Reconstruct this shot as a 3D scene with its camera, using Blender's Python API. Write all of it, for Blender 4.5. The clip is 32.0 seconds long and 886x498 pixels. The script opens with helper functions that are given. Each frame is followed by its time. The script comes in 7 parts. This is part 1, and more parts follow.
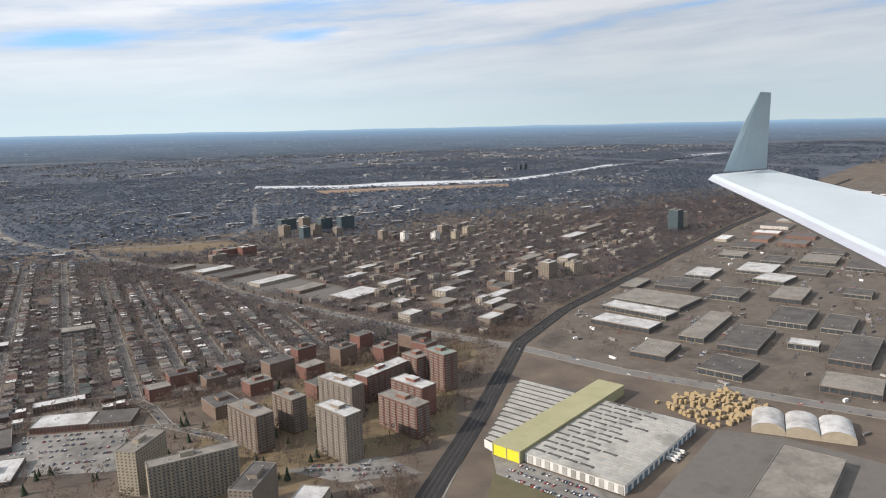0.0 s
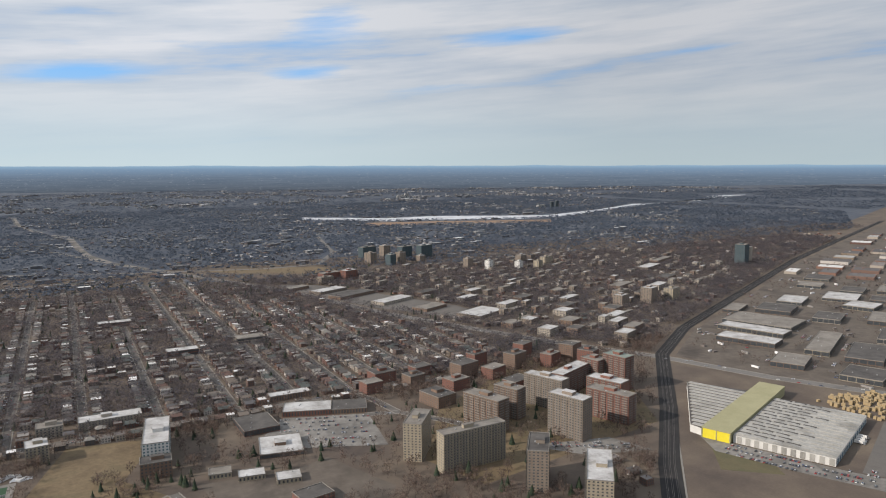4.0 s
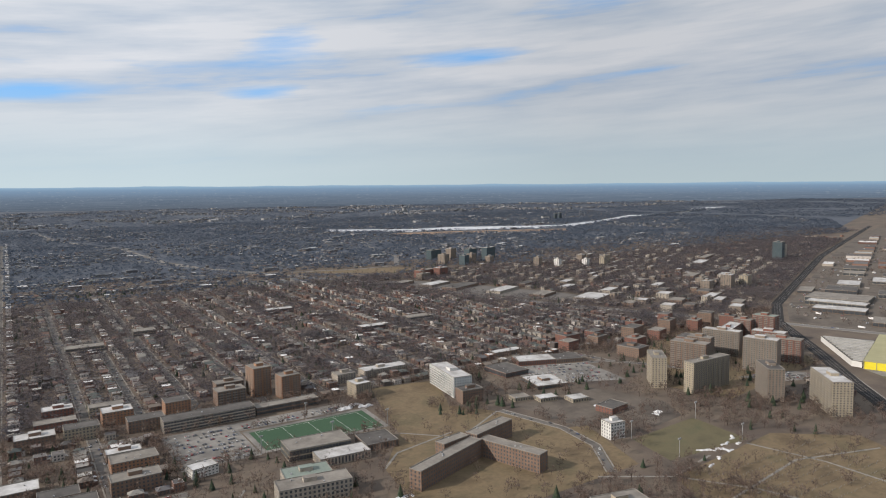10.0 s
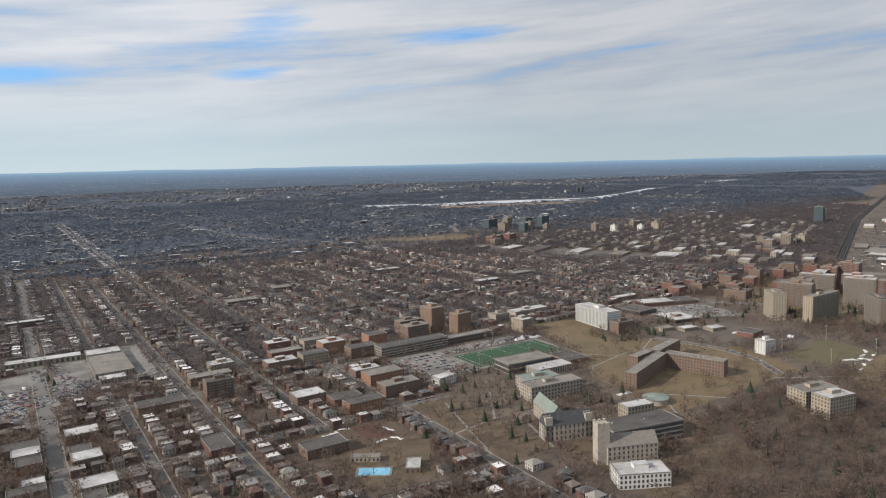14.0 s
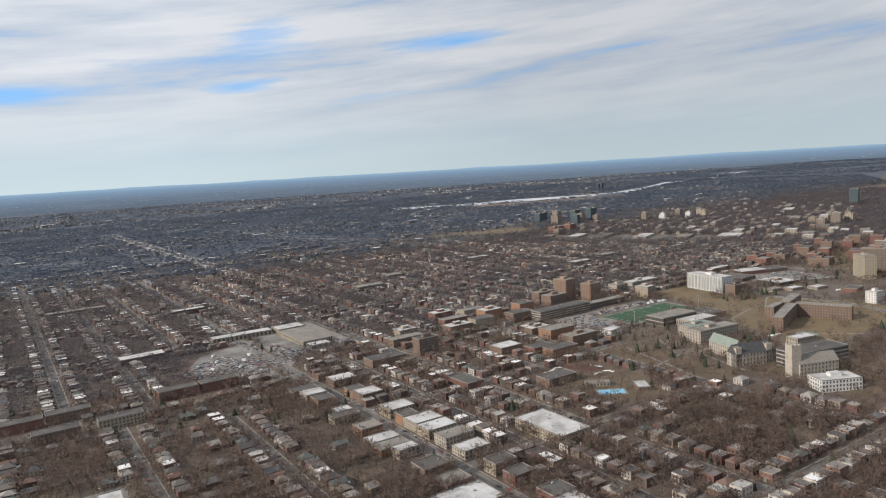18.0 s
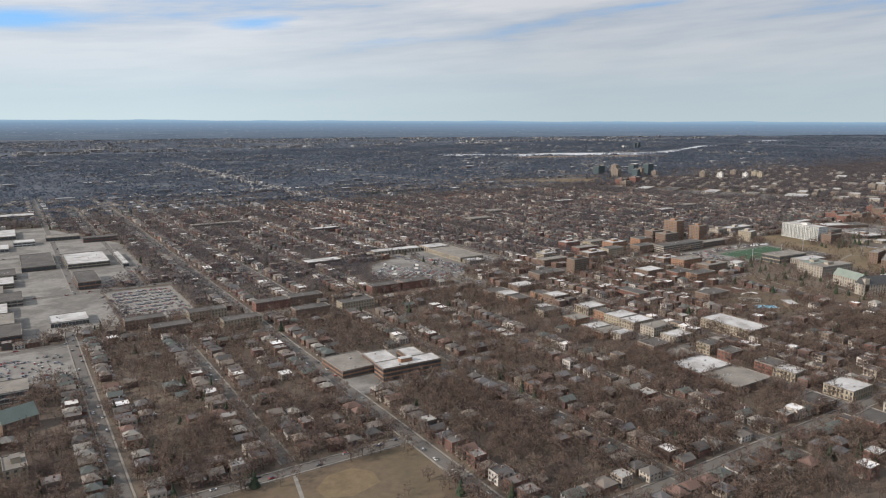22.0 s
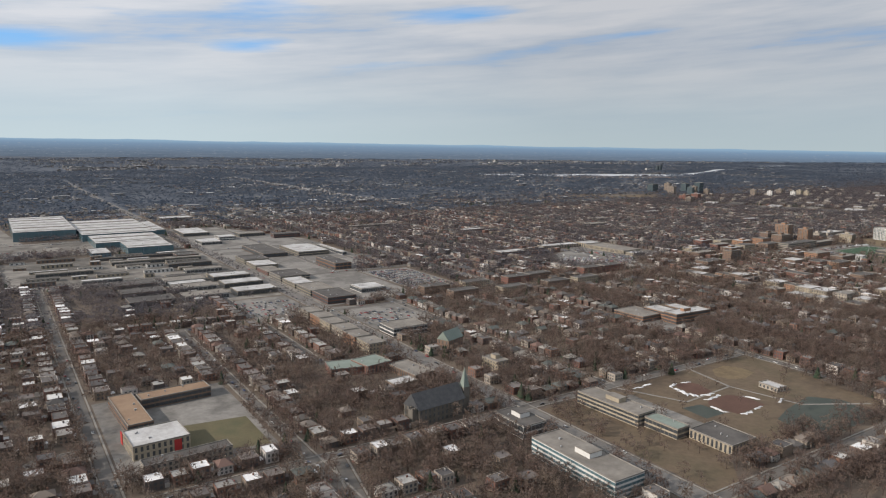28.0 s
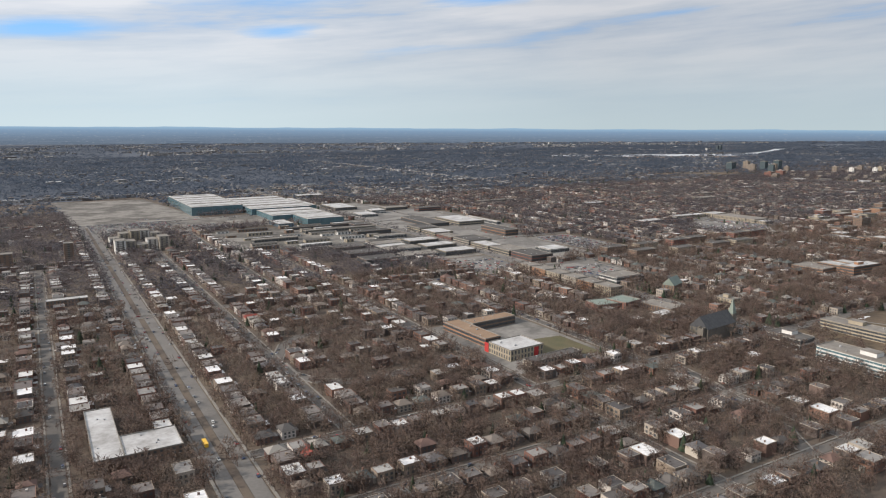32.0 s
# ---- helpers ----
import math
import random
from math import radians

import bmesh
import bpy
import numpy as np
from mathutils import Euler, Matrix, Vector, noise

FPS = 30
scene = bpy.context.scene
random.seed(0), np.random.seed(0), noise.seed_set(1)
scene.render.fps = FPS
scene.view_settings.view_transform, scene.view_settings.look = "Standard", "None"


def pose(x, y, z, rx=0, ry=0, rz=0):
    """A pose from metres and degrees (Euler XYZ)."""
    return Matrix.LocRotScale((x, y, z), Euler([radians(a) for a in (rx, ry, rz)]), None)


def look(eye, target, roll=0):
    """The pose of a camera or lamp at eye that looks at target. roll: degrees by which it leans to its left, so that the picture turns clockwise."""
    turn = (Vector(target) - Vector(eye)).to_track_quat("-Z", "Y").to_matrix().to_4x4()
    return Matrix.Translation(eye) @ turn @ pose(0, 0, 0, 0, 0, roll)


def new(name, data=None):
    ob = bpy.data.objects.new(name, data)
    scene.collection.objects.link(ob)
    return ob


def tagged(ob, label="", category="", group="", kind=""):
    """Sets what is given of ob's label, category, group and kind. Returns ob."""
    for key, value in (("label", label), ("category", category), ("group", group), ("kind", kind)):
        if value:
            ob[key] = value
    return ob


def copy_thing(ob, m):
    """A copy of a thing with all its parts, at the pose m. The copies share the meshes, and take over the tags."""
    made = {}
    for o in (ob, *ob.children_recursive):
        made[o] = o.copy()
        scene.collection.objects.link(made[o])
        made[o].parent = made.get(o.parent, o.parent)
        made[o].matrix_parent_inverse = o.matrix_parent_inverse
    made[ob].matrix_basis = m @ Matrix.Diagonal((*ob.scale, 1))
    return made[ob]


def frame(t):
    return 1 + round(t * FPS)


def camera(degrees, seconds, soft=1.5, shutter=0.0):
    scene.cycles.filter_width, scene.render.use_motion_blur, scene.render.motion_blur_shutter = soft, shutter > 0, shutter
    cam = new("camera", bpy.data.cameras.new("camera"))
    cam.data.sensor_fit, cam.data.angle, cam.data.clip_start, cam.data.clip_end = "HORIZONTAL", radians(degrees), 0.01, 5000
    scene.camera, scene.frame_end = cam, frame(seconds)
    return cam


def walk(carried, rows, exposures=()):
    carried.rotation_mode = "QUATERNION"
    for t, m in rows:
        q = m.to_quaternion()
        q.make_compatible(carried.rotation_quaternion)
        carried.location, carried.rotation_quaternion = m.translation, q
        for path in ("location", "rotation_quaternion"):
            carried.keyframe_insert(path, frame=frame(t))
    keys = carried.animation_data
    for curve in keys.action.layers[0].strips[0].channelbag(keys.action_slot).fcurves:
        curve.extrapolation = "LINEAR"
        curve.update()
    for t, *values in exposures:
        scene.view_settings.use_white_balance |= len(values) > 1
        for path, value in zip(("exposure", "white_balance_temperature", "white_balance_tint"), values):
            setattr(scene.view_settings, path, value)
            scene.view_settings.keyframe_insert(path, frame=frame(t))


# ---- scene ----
cam = camera(64.4, 32.0, soft=1.1)
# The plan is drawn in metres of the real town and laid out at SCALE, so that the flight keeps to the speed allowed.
SCALE = 0.55
METRES, EYE, TILT, LEAN, TURN = 2240.0 * SCALE, 316.0 * SCALE, -9.9, 1.73, -28.4
ROWS = [
    (0.0, 0.0001, -0.0002, -0.0010, 0.00, 0.00, -0.00),
    (0.5, -0.0142, -0.0074, -0.0022, -0.22, 0.62, -0.04),
    (1.0, -0.0283, -0.0147, -0.0036, -0.37, 1.69, -0.26),
    (1.5, -0.0425, -0.0219, -0.0052, -0.34, 3.85, -0.34),
    (2.0, -0.0565, -0.0291, -0.0071, -0.36, 3.94, -0.80),
    (2.5, -0.0706, -0.0362, -0.0091, -0.36, 4.27, -1.13),
    (3.0, -0.0846, -0.0434, -0.0112, -0.32, 4.60, -0.07),
    (3.5, -0.0987, -0.0505, -0.0135, -0.30, 3.78, -0.43),
    (5.5, -0.1547, -0.0788, -0.0238, -0.31, 2.67, -2.85),
    (6.0, -0.1687, -0.0858, -0.0265, -0.37, 2.51, -2.97),
    (6.5, -0.1827, -0.0928, -0.0294, -0.58, 2.62, -2.42),
    (7.0, -0.1967, -0.0997, -0.0322, -0.73, 3.15, -1.80),
    (7.5, -0.2107, -0.1067, -0.0351, -0.97, 3.73, -1.48),
    (8.0, -0.2247, -0.1137, -0.0381, -1.48, 4.31, -1.09),
    (8.5, -0.2387, -0.1206, -0.0410, -2.17, 4.87, -0.78),
    (9.0, -0.2527, -0.1275, -0.0439, -2.64, 5.14, -0.80),
    (9.5, -0.2666, -0.1344, -0.0468, -3.24, 4.55, -0.60),
    (10.0, -0.2806, -0.1413, -0.0497, -3.58, 4.63, -0.17),
    (10.5, -0.2945, -0.1482, -0.0526, -3.80, 3.86, 0.13),
    (11.0, -0.3084, -0.1551, -0.0555, -3.47, 3.61, 0.09),
    (11.5, -0.3223, -0.1620, -0.0583, -3.57, 2.96, 0.06),
    (12.0, -0.3362, -0.1689, -0.0611, -3.72, 2.34, 0.14),
    (12.5, -0.3500, -0.1757, -0.0638, -3.85, 2.01, 0.07),
    (13.0, -0.3639, -0.1826, -0.0665, -4.04, 1.42, 0.24),
    (13.5, -0.3776, -0.1895, -0.0692, -4.16, 1.70, 0.52),
    (14.0, -0.3914, -0.1963, -0.0718, -3.97, 2.99, 0.67),
    (14.5, -0.4051, -0.2032, -0.0743, -4.02, 2.89, 0.77),
    (16.5, -0.4596, -0.2307, -0.0841, -4.09, 3.57, 2.56),
    (17.0, -0.4732, -0.2375, -0.0865, -4.11, 3.70, 2.68),
    (17.5, -0.4867, -0.2444, -0.0888, -4.18, 3.32, 2.80),
    (18.0, -0.5002, -0.2513, -0.0911, -4.12, 3.44, 2.85),
    (18.5, -0.5136, -0.2582, -0.0933, -3.84, 4.06, 2.67),
    (19.0, -0.5271, -0.2650, -0.0956, -3.81, 2.97, 2.48),
    (19.5, -0.5405, -0.2719, -0.0978, -3.73, 2.35, 2.07),
    (20.0, -0.5539, -0.2788, -0.1000, -3.77, 1.57, 1.58),
    (20.5, -0.5673, -0.2857, -0.1022, -3.72, 1.76, 0.91),
    (21.0, -0.5806, -0.2926, -0.1045, -3.75, 0.47, 0.17),
    (21.5, -0.5940, -0.2994, -0.1067, -3.75, -0.48, -0.44),
    (22.0, -0.6074, -0.3063, -0.1089, -3.82, -0.46, -0.77),
    (22.5, -0.6208, -0.3132, -0.1112, -4.11, -0.45, -1.06),
    (23.0, -0.6342, -0.3201, -0.1135, -4.10, 0.34, -1.45),
    (23.5, -0.6476, -0.3270, -0.1157, -4.41, -0.45, -1.73),
    (24.0, -0.6610, -0.3339, -0.1181, -4.60, -0.93, -1.96),
    (24.5, -0.6745, -0.3408, -0.1204, -4.76, -1.33, -2.12),
    (25.0, -0.6880, -0.3477, -0.1228, -4.87, -0.98, -2.18),
    (25.5, -0.7015, -0.3546, -0.1252, -4.95, -0.38, -2.04),
    (27.5, -0.7560, -0.3822, -0.1349, -4.93, 1.53, -1.47),
    (28.0, -0.7698, -0.3891, -0.1373, -4.81, 1.44, -1.37),
    (28.5, -0.7836, -0.3960, -0.1398, -4.64, 1.32, -1.29),
    (29.0, -0.7974, -0.4029, -0.1422, -4.39, 1.40, -1.26),
    (29.5, -0.8113, -0.4099, -0.1446, -4.29, 0.96, -1.13),
    (30.0, -0.8253, -0.4169, -0.1469, -4.03, 0.73, -1.39),
    (30.5, -0.8393, -0.4238, -0.1491, -3.56, -0.27, -1.57),
    (31.0, -0.8533, -0.4308, -0.1512, -2.93, 0.35, -1.48),
    (31.5, -0.8674, -0.4379, -0.1531, -2.45, 0.61, -1.48),
    (32.0, -0.8815, -0.4450, -0.1549, -2.15, 0.11, -1.16),
]
walk(cam, [(t, pose(0, 0, EYE, TILT, LEAN, TURN) @ pose(METRES * x, METRES * y, METRES * z, 90 + pitch, roll, yaw)) for t, x, y, z, yaw, pitch, roll in ROWS],
     exposures=[(0, 0.27), (1.0, 0.27), (2.0, 0.0), (3.5, -0.03), (14, 0.0), (18, 0.06), (22, 0.07), (26, 0.0), (28, -0.08), (30, -0.08), (31, 0.05), (32, 0.10)])

# ---- world, sun ----
SUN_EL, SUN_AZ = radians(29), radians(-80)   # azimuth from +y towards +x
world = bpy.data.worlds.new("sky_world")
scene.world = world
world.use_nodes = True


class Nodes:
    """Short hand for a node tree."""

    def __init__(self, tree):
        self.t = tree
        tree.nodes.clear()

    def n(self, kind, **ins):
        node = self.t.nodes.new(kind)
        for k, v in ins.items():
            node.inputs[k.replace("_", " ")].default_value = v
        return node

    def link(self, a, b):
        self.t.links.new(a, b)

    def m(self, op, a, b=None, clamp=False):
        node = self.t.nodes.new("ShaderNodeMath")
        node.operation, node.use_clamp = op, clamp
        for i, v in enumerate((a, b)):
            if v is None:
                continue
            if isinstance(v, (int, float)):
                node.inputs[i].default_value = v
            else:
                self.link(v, node.inputs[i])
        return node.outputs[0]

    def ramp(self, fac, stops, mode="LINEAR"):
        node = self.t.nodes.new("ShaderNodeValToRGB")
        r = node.color_ramp
        r.interpolation = mode
        while len(r.elements) < len(stops):
            r.elements.new(0.5)
        for e, (p, c) in zip(r.elements, stops):
            e.position = p
            e.color = (c, c, c, 1) if isinstance(c, (int, float)) else (*c, 1)
        self.link(fac, node.inputs[0])
        return node.outputs[0]

    def mix(self, fac, a, b, blend="MIX"):
        node = self.t.nodes.new("ShaderNodeMix")
        node.data_type, node.blend_type = "RGBA", blend
        for i, v in ((0, fac), (6, a), (7, b)):
            if isinstance(v, (int, float)):
                node.inputs[i].default_value = v
            elif isinstance(v, tuple):
                node.inputs[i].default_value = (*v, 1)
            else:
                self.link(v, node.inputs[i])
        return node.outputs[2]

    def noise(self, vec, scale, detail=4.0, rough=0.55):
        node = self.n("ShaderNodeTexNoise", Scale=scale, Detail=detail, Roughness=rough)
        if vec is not None:
            self.link(vec, node.inputs["Vector"])
        return node.outputs[0]


w = Nodes(world.node_tree)
coord = w.n("ShaderNodeTexCoord").outputs["Generated"]
sep = w.n("ShaderNodeSeparateXYZ")
w.link(coord, sep.inputs[0])
X, Y, Z = sep.outputs
# height over the true horizon: the city's plain leans a little against it
lift = w.m("ADD", w.m("MULTIPLY", X, -0.0086), w.m("MULTIPLY", Y, 0.0022))
hgt = w.m("SUBTRACT", Z, lift)
az = w.m("ARCTAN2", X, Y)
sky = w.n("ShaderNodeTexSky")
sky.sky_type, sky.sun_disc = "NISHITA", False
sky.sun_elevation, sky.sun_rotation = SUN_EL, SUN_AZ
blue = w.mix(0.8, w.mix(1.0, sky.outputs[0], (0.095, 0.165, 0.275), "MULTIPLY"), (0.21, 0.54, 1.0))
# long streaks of high cloud, thinning upwards, closed haze low down
bank = w.m("SUBTRACT", hgt, w.m("MULTIPLY", az, 0.07))
vec = w.n("ShaderNodeCombineXYZ")
w.link(w.m("MULTIPLY", az, 1.9), vec.inputs[0])
w.link(w.m("MULTIPLY", bank, 15.0), vec.inputs[1])
vec.inputs[2].default_value = 3.7
n1 = w.noise(vec.outputs[0], 1.35, 5.0, 0.55)
vec2 = w.n("ShaderNodeCombineXYZ")
w.link(w.m("MULTIPLY", az, 3.0), vec2.inputs[0])
w.link(w.m("MULTIPLY", bank, 34.0), vec2.inputs[1])
n2 = w.noise(vec2.outputs[0], 1.6, 6.0, 0.6)
cover = w.m("ADD", w.m("MULTIPLY", n1, 0.78), w.m("MULTIPLY", n2, 0.22))
# rifts in the veil: azimuth, height, half width, half height, depth
RIFTS = [(0.35, 0.190, 0.075, 0.014, 0.25), (0.60, 0.174, 0.085, 0.008, 0.27), (0.31, 0.124, 0.055, 0.006, 0.27), (0.02, 0.116, 0.075, 0.007, 0.27), (0.84, 0.150, 0.09, 0.003, 0.07), (0.48, 0.107, 0.10, 0.004, 0.12), (0.10, 0.155, 0.12, 0.006, 0.14), (0.78, 0.247, 0.12, 0.008, 0.12), (-0.3, 0.19, 0.2, 0.012, 0.25), (1.6, 0.2, 0.3, 0.012, 0.25)]
gate = cover
for a0, h0, sa, sh, deep in RIFTS:
    da = w.m("SUBTRACT", az, a0)
    dh = w.m("SUBTRACT", w.m("SUBTRACT", hgt, h0), w.m("MULTIPLY", da, 0.085))
    sh *= 1.7
    qa, qh = w.m("POWER", w.m("ABSOLUTE", w.m("DIVIDE", da, sa)), 2.0), w.m("POWER", w.m("ABSOLUTE", w.m("DIVIDE", dh, sh)), 2.0)
    gate = w.m("SUBTRACT", gate, w.m("MULTIPLY", w.m("POWER", 2.718, w.m("MULTIPLY", w.m("ADD", qa, qh), -1.0)), deep))
cloud = w.ramp(gate, [(0.19, 0.0), (0.42, 1.0)])
shade = w.ramp(cover, [(0.36, (0.47, 0.565, 0.71)), (0.47, (0.63, 0.69, 0.78)), (0.58, (0.78, 0.805, 0.86))])
air = w.mix(cloud, blue, shade)
lowhaze = w.ramp(hgt, [(0.0, 1.0), (0.035, 0.85), (0.14, 0.0)])
hazecol = w.ramp(hgt, [(0.0, (0.63, 0.75, 0.80)), (0.05, (0.60, 0.72, 0.79)), (0.12, (0.62, 0.69, 0.75))])
air = w.mix(lowhaze, air, hazecol)
# the veil is a little darker away from the sun, brighter overhead
air = w.mix(1.0, air, w.ramp(az, [(0.2, 1.0), (0.75, 0.80)]), "MULTIPLY")
air = w.mix(1.0, air, w.ramp(hgt, [(0.0, 0.6), (0.26, 0.6), (0.65, 0.80)]), "MULTIPLY")
air = w.mix(1.0, air, (1.57, 1.57, 1.57), "MULTIPLY")
# the plain beyond the mapped city, down from the horizon
lv = w.n("ShaderNodeCombineXYZ")
w.link(w.m("MULTIPLY", az, 14.0), lv.inputs[0])
w.link(w.m("DIVIDE", 1.6, w.m("SUBTRACT", 0.006, hgt)), lv.inputs[1])
patch_n = w.noise(lv.outputs[0], 1.0, 5.0, 0.65)
# haze is mixed into these land colours, palest and bluest at the horizon
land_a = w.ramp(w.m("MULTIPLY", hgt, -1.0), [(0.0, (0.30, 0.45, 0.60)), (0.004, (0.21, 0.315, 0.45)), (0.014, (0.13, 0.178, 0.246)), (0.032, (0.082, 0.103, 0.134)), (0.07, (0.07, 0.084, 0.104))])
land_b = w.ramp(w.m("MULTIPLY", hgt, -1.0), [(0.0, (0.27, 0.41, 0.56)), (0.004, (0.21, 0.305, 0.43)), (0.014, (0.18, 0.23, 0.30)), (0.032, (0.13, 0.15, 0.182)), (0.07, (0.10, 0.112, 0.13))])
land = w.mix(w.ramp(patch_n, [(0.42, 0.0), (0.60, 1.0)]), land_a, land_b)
# pale roofs and fields far out on the plain
fv = w.n("ShaderNodeCombineXYZ")
w.link(w.m("MULTIPLY", az, 150.0), fv.inputs[0])
w.link(w.m("MULTIPLY", hgt, 700.0), fv.inputs[1])
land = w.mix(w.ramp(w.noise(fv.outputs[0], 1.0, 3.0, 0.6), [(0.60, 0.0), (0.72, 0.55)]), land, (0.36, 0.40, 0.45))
rv = w.n("ShaderNodeCombineXYZ")
w.link(w.m("MULTIPLY", az, 9.0), rv.inputs[0])
hills = w.m("MULTIPLY", w.noise(rv.outputs[0], 1.0, 4.0), 0.006)
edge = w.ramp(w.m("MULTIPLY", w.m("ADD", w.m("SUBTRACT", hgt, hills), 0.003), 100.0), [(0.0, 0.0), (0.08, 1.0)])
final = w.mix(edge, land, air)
bg = w.n("ShaderNodeBackground", Strength=1.0)
w.link(final, bg.inputs["Color"])
w.link(bg.outputs[0], w.n("ShaderNodeOutputWorld").inputs[0])

sun_data = bpy.data.lights.new("sun", "SUN")
sun_data.energy, sun_data.angle, sun_data.color = 5.0, radians(0.6), (1.0, 0.90, 0.80)
sun = new("sun", sun_data)
to_sun = Vector((math.sin(SUN_AZ) * math.cos(SUN_EL), math.cos(SUN_AZ) * math.cos(SUN_EL), math.sin(SUN_EL)))
sun.matrix_world = look((-3000 , 700, 1600), Vector((-3000, 700, 1600)) - to_sun)

# ---- materials ----
MATS = {}


def material(name, colors, scale=0.05, rough=0.9, metal=0.0, bump=0.0, pick=None, fine=None, spec=0.3, dirt=0.25, stops=None, up=0.0, lace=0.0):
    """Two-scale noise between colours; pick: 'object' or 'island' chooses among the colours for each piece instead."""
    mat = bpy.data.materials.new(name)
    mat.use_nodes = True
    g = Nodes(mat.node_tree)
    pos = g.n("ShaderNodeNewGeometry")
    p = pos.outputs["Position"]
    scale, fine = scale / SCALE, (fine or scale * 9) / SCALE
    if pick:
        r = g.n("ShaderNodeObjectInfo").outputs["Random"] if pick == "object" else pos.outputs["Random Per Island"]
        base = g.ramp(r, [(i / len(colors), c) for i, c in enumerate(colors)], "CONSTANT")
    else:
        k = len(colors) - 1
        base = g.ramp(g.noise(p, scale, 5.0, 0.6), [(0.32 + 0.36 * i / max(k, 1), c) for i, c in enumerate(colors)] if stops is None else list(zip(stops, colors)))
    n = g.noise(p, fine, 4.0, 0.65)
    base = g.mix(dirt, base, g.ramp(n, [(0.25, 0.25), (0.75, 1.0)]), "MULTIPLY")
    b = g.n("ShaderNodeBsdfPrincipled", Roughness=rough, Metallic=metal)
    b.inputs["Specular IOR Level"].default_value = spec
    g.link(base, b.inputs["Base Color"])
    if up:
        # twigs scatter like a soft volume: lean the shading towards the sky
        sc = g.n("ShaderNodeVectorMath")
        sc.operation = "MULTIPLY_ADD"
        g.link(pos.outputs["Normal"], sc.inputs[0])
        sc.inputs[1].default_value, sc.inputs[2].default_value = (1 - up,) * 3, (-0.25 * up, -0.1 * up, up)
        nz = g.n("ShaderNodeVectorMath")
        nz.operation = "NORMALIZE"
        g.link(sc.outputs[0], nz.inputs[0])
        g.link(nz.outputs[0], b.inputs["Normal"])
    if bump:
        bn = g.n("ShaderNodeBump", Strength=min(bump, 1.0), Distance=bump)
        g.link(n, bn.inputs["Height"])
        g.link(bn.outputs[0], b.inputs["Normal"])
    surf = b.outputs[0]
    if up:
        # light also seeps through from behind
        tr = g.n("ShaderNodeBsdfTranslucent")
        g.link(base, tr.inputs["Color"])
        both = g.n("ShaderNodeMixShader")
        both.inputs[0].default_value = 0.45
        g.link(surf, both.inputs[1])
        g.link(tr.outputs[0], both.inputs[2])
        surf = both.outputs[0]
    if lace:
        # fine twigs let part of what lies behind them through
        mx = g.n("ShaderNodeMixShader")
        g.link(g.ramp(g.noise(p, 1.3 / SCALE, 2.0, 0.6), [(0.36, 0.08), (0.62, min(1.0, lace * 2))]), mx.inputs[0])
        g.link(g.n("ShaderNodeBsdfTransparent").outputs[0], mx.inputs[1])
        g.link(surf, mx.inputs[2])
        surf = mx.outputs[0]
    g.link(surf, g.n("ShaderNodeOutputMaterial").inputs[0])
    MATS[name] = mat
    return mat


BRICKS = [(0.151, 0.081, 0.065), (0.4, 0.36, 0.31), (0.194, 0.113, 0.086), (0.216, 0.173, 0.135), (0.113, 0.069, 0.059), (0.324, 0.286, 0.243), (0.157, 0.1, 0.081), (0.108, 0.089, 0.081), (0.454, 0.421, 0.389), (0.135, 0.097, 0.084), (0.5, 0.48, 0.45)]
FLATS = [(0.58, 0.57, 0.55), (0.11, 0.10, 0.095), (0.25, 0.235, 0.22), (0.17, 0.15, 0.14), (0.72, 0.71, 0.70), (0.20, 0.18, 0.165), (0.34, 0.33, 0.31), (0.085, 0.08, 0.08), (0.15, 0.13, 0.12), (0.13, 0.12, 0.115)]
PITCH = [(0.115, 0.105, 0.097), (0.165, 0.138, 0.116), (0.08, 0.075, 0.072), (0.235, 0.22, 0.198), (0.14, 0.09, 0.075), (0.095, 0.105, 0.098), (0.165, 0.142, 0.124), (0.115, 0.11, 0.112)]
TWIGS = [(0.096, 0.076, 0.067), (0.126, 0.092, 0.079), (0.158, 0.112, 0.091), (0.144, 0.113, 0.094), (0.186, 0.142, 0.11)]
# Mid and far twigs: distance haze is put into the colour as blue.
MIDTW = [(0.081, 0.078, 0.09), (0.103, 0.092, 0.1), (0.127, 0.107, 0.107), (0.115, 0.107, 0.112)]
HAZETW = [(0.058, 0.079, 0.114), (0.074, 0.094, 0.13), (0.092, 0.112, 0.146), (0.112, 0.126, 0.154)]
GREEN = [(0.030, 0.045, 0.026), (0.022, 0.036, 0.024), (0.042, 0.055, 0.03)]
CARS = [(0.42, 0.42, 0.43), (0.04, 0.04, 0.045), (0.20, 0.21, 0.22), (0.52, 0.52, 0.5), (0.28, 0.03, 0.03), (0.03, 0.05, 0.12), (0.10, 0.10, 0.105), (0.08, 0.085, 0.09)]

M_GROUND = material("ground_dormant_turf", [(0.072, 0.056, 0.047), (0.106, 0.083, 0.065), (0.144, 0.114, 0.085)], 0.012, fine=0.35, bump=0.2)
# far ground, its blue painted in for the haze over the plain
M_HAZEFLOOR = material("wooded_suburb_floor", [(0.05, 0.064, 0.088), (0.07, 0.082, 0.105), (0.10, 0.108, 0.124)], 0.006, fine=0.05, dirt=0.5)
M_PARK = material("trodden_park_turf", [(0.085, 0.063, 0.044), (0.13, 0.096, 0.064), (0.10, 0.08, 0.05)], 0.02, fine=0.2, bump=0.1, dirt=0.45)
M_LAWN = material("dry_lawn", [(0.105, 0.076, 0.045), (0.165, 0.122, 0.072), (0.12, 0.096, 0.055)], 0.02, fine=0.2, bump=0.1, dirt=0.45)
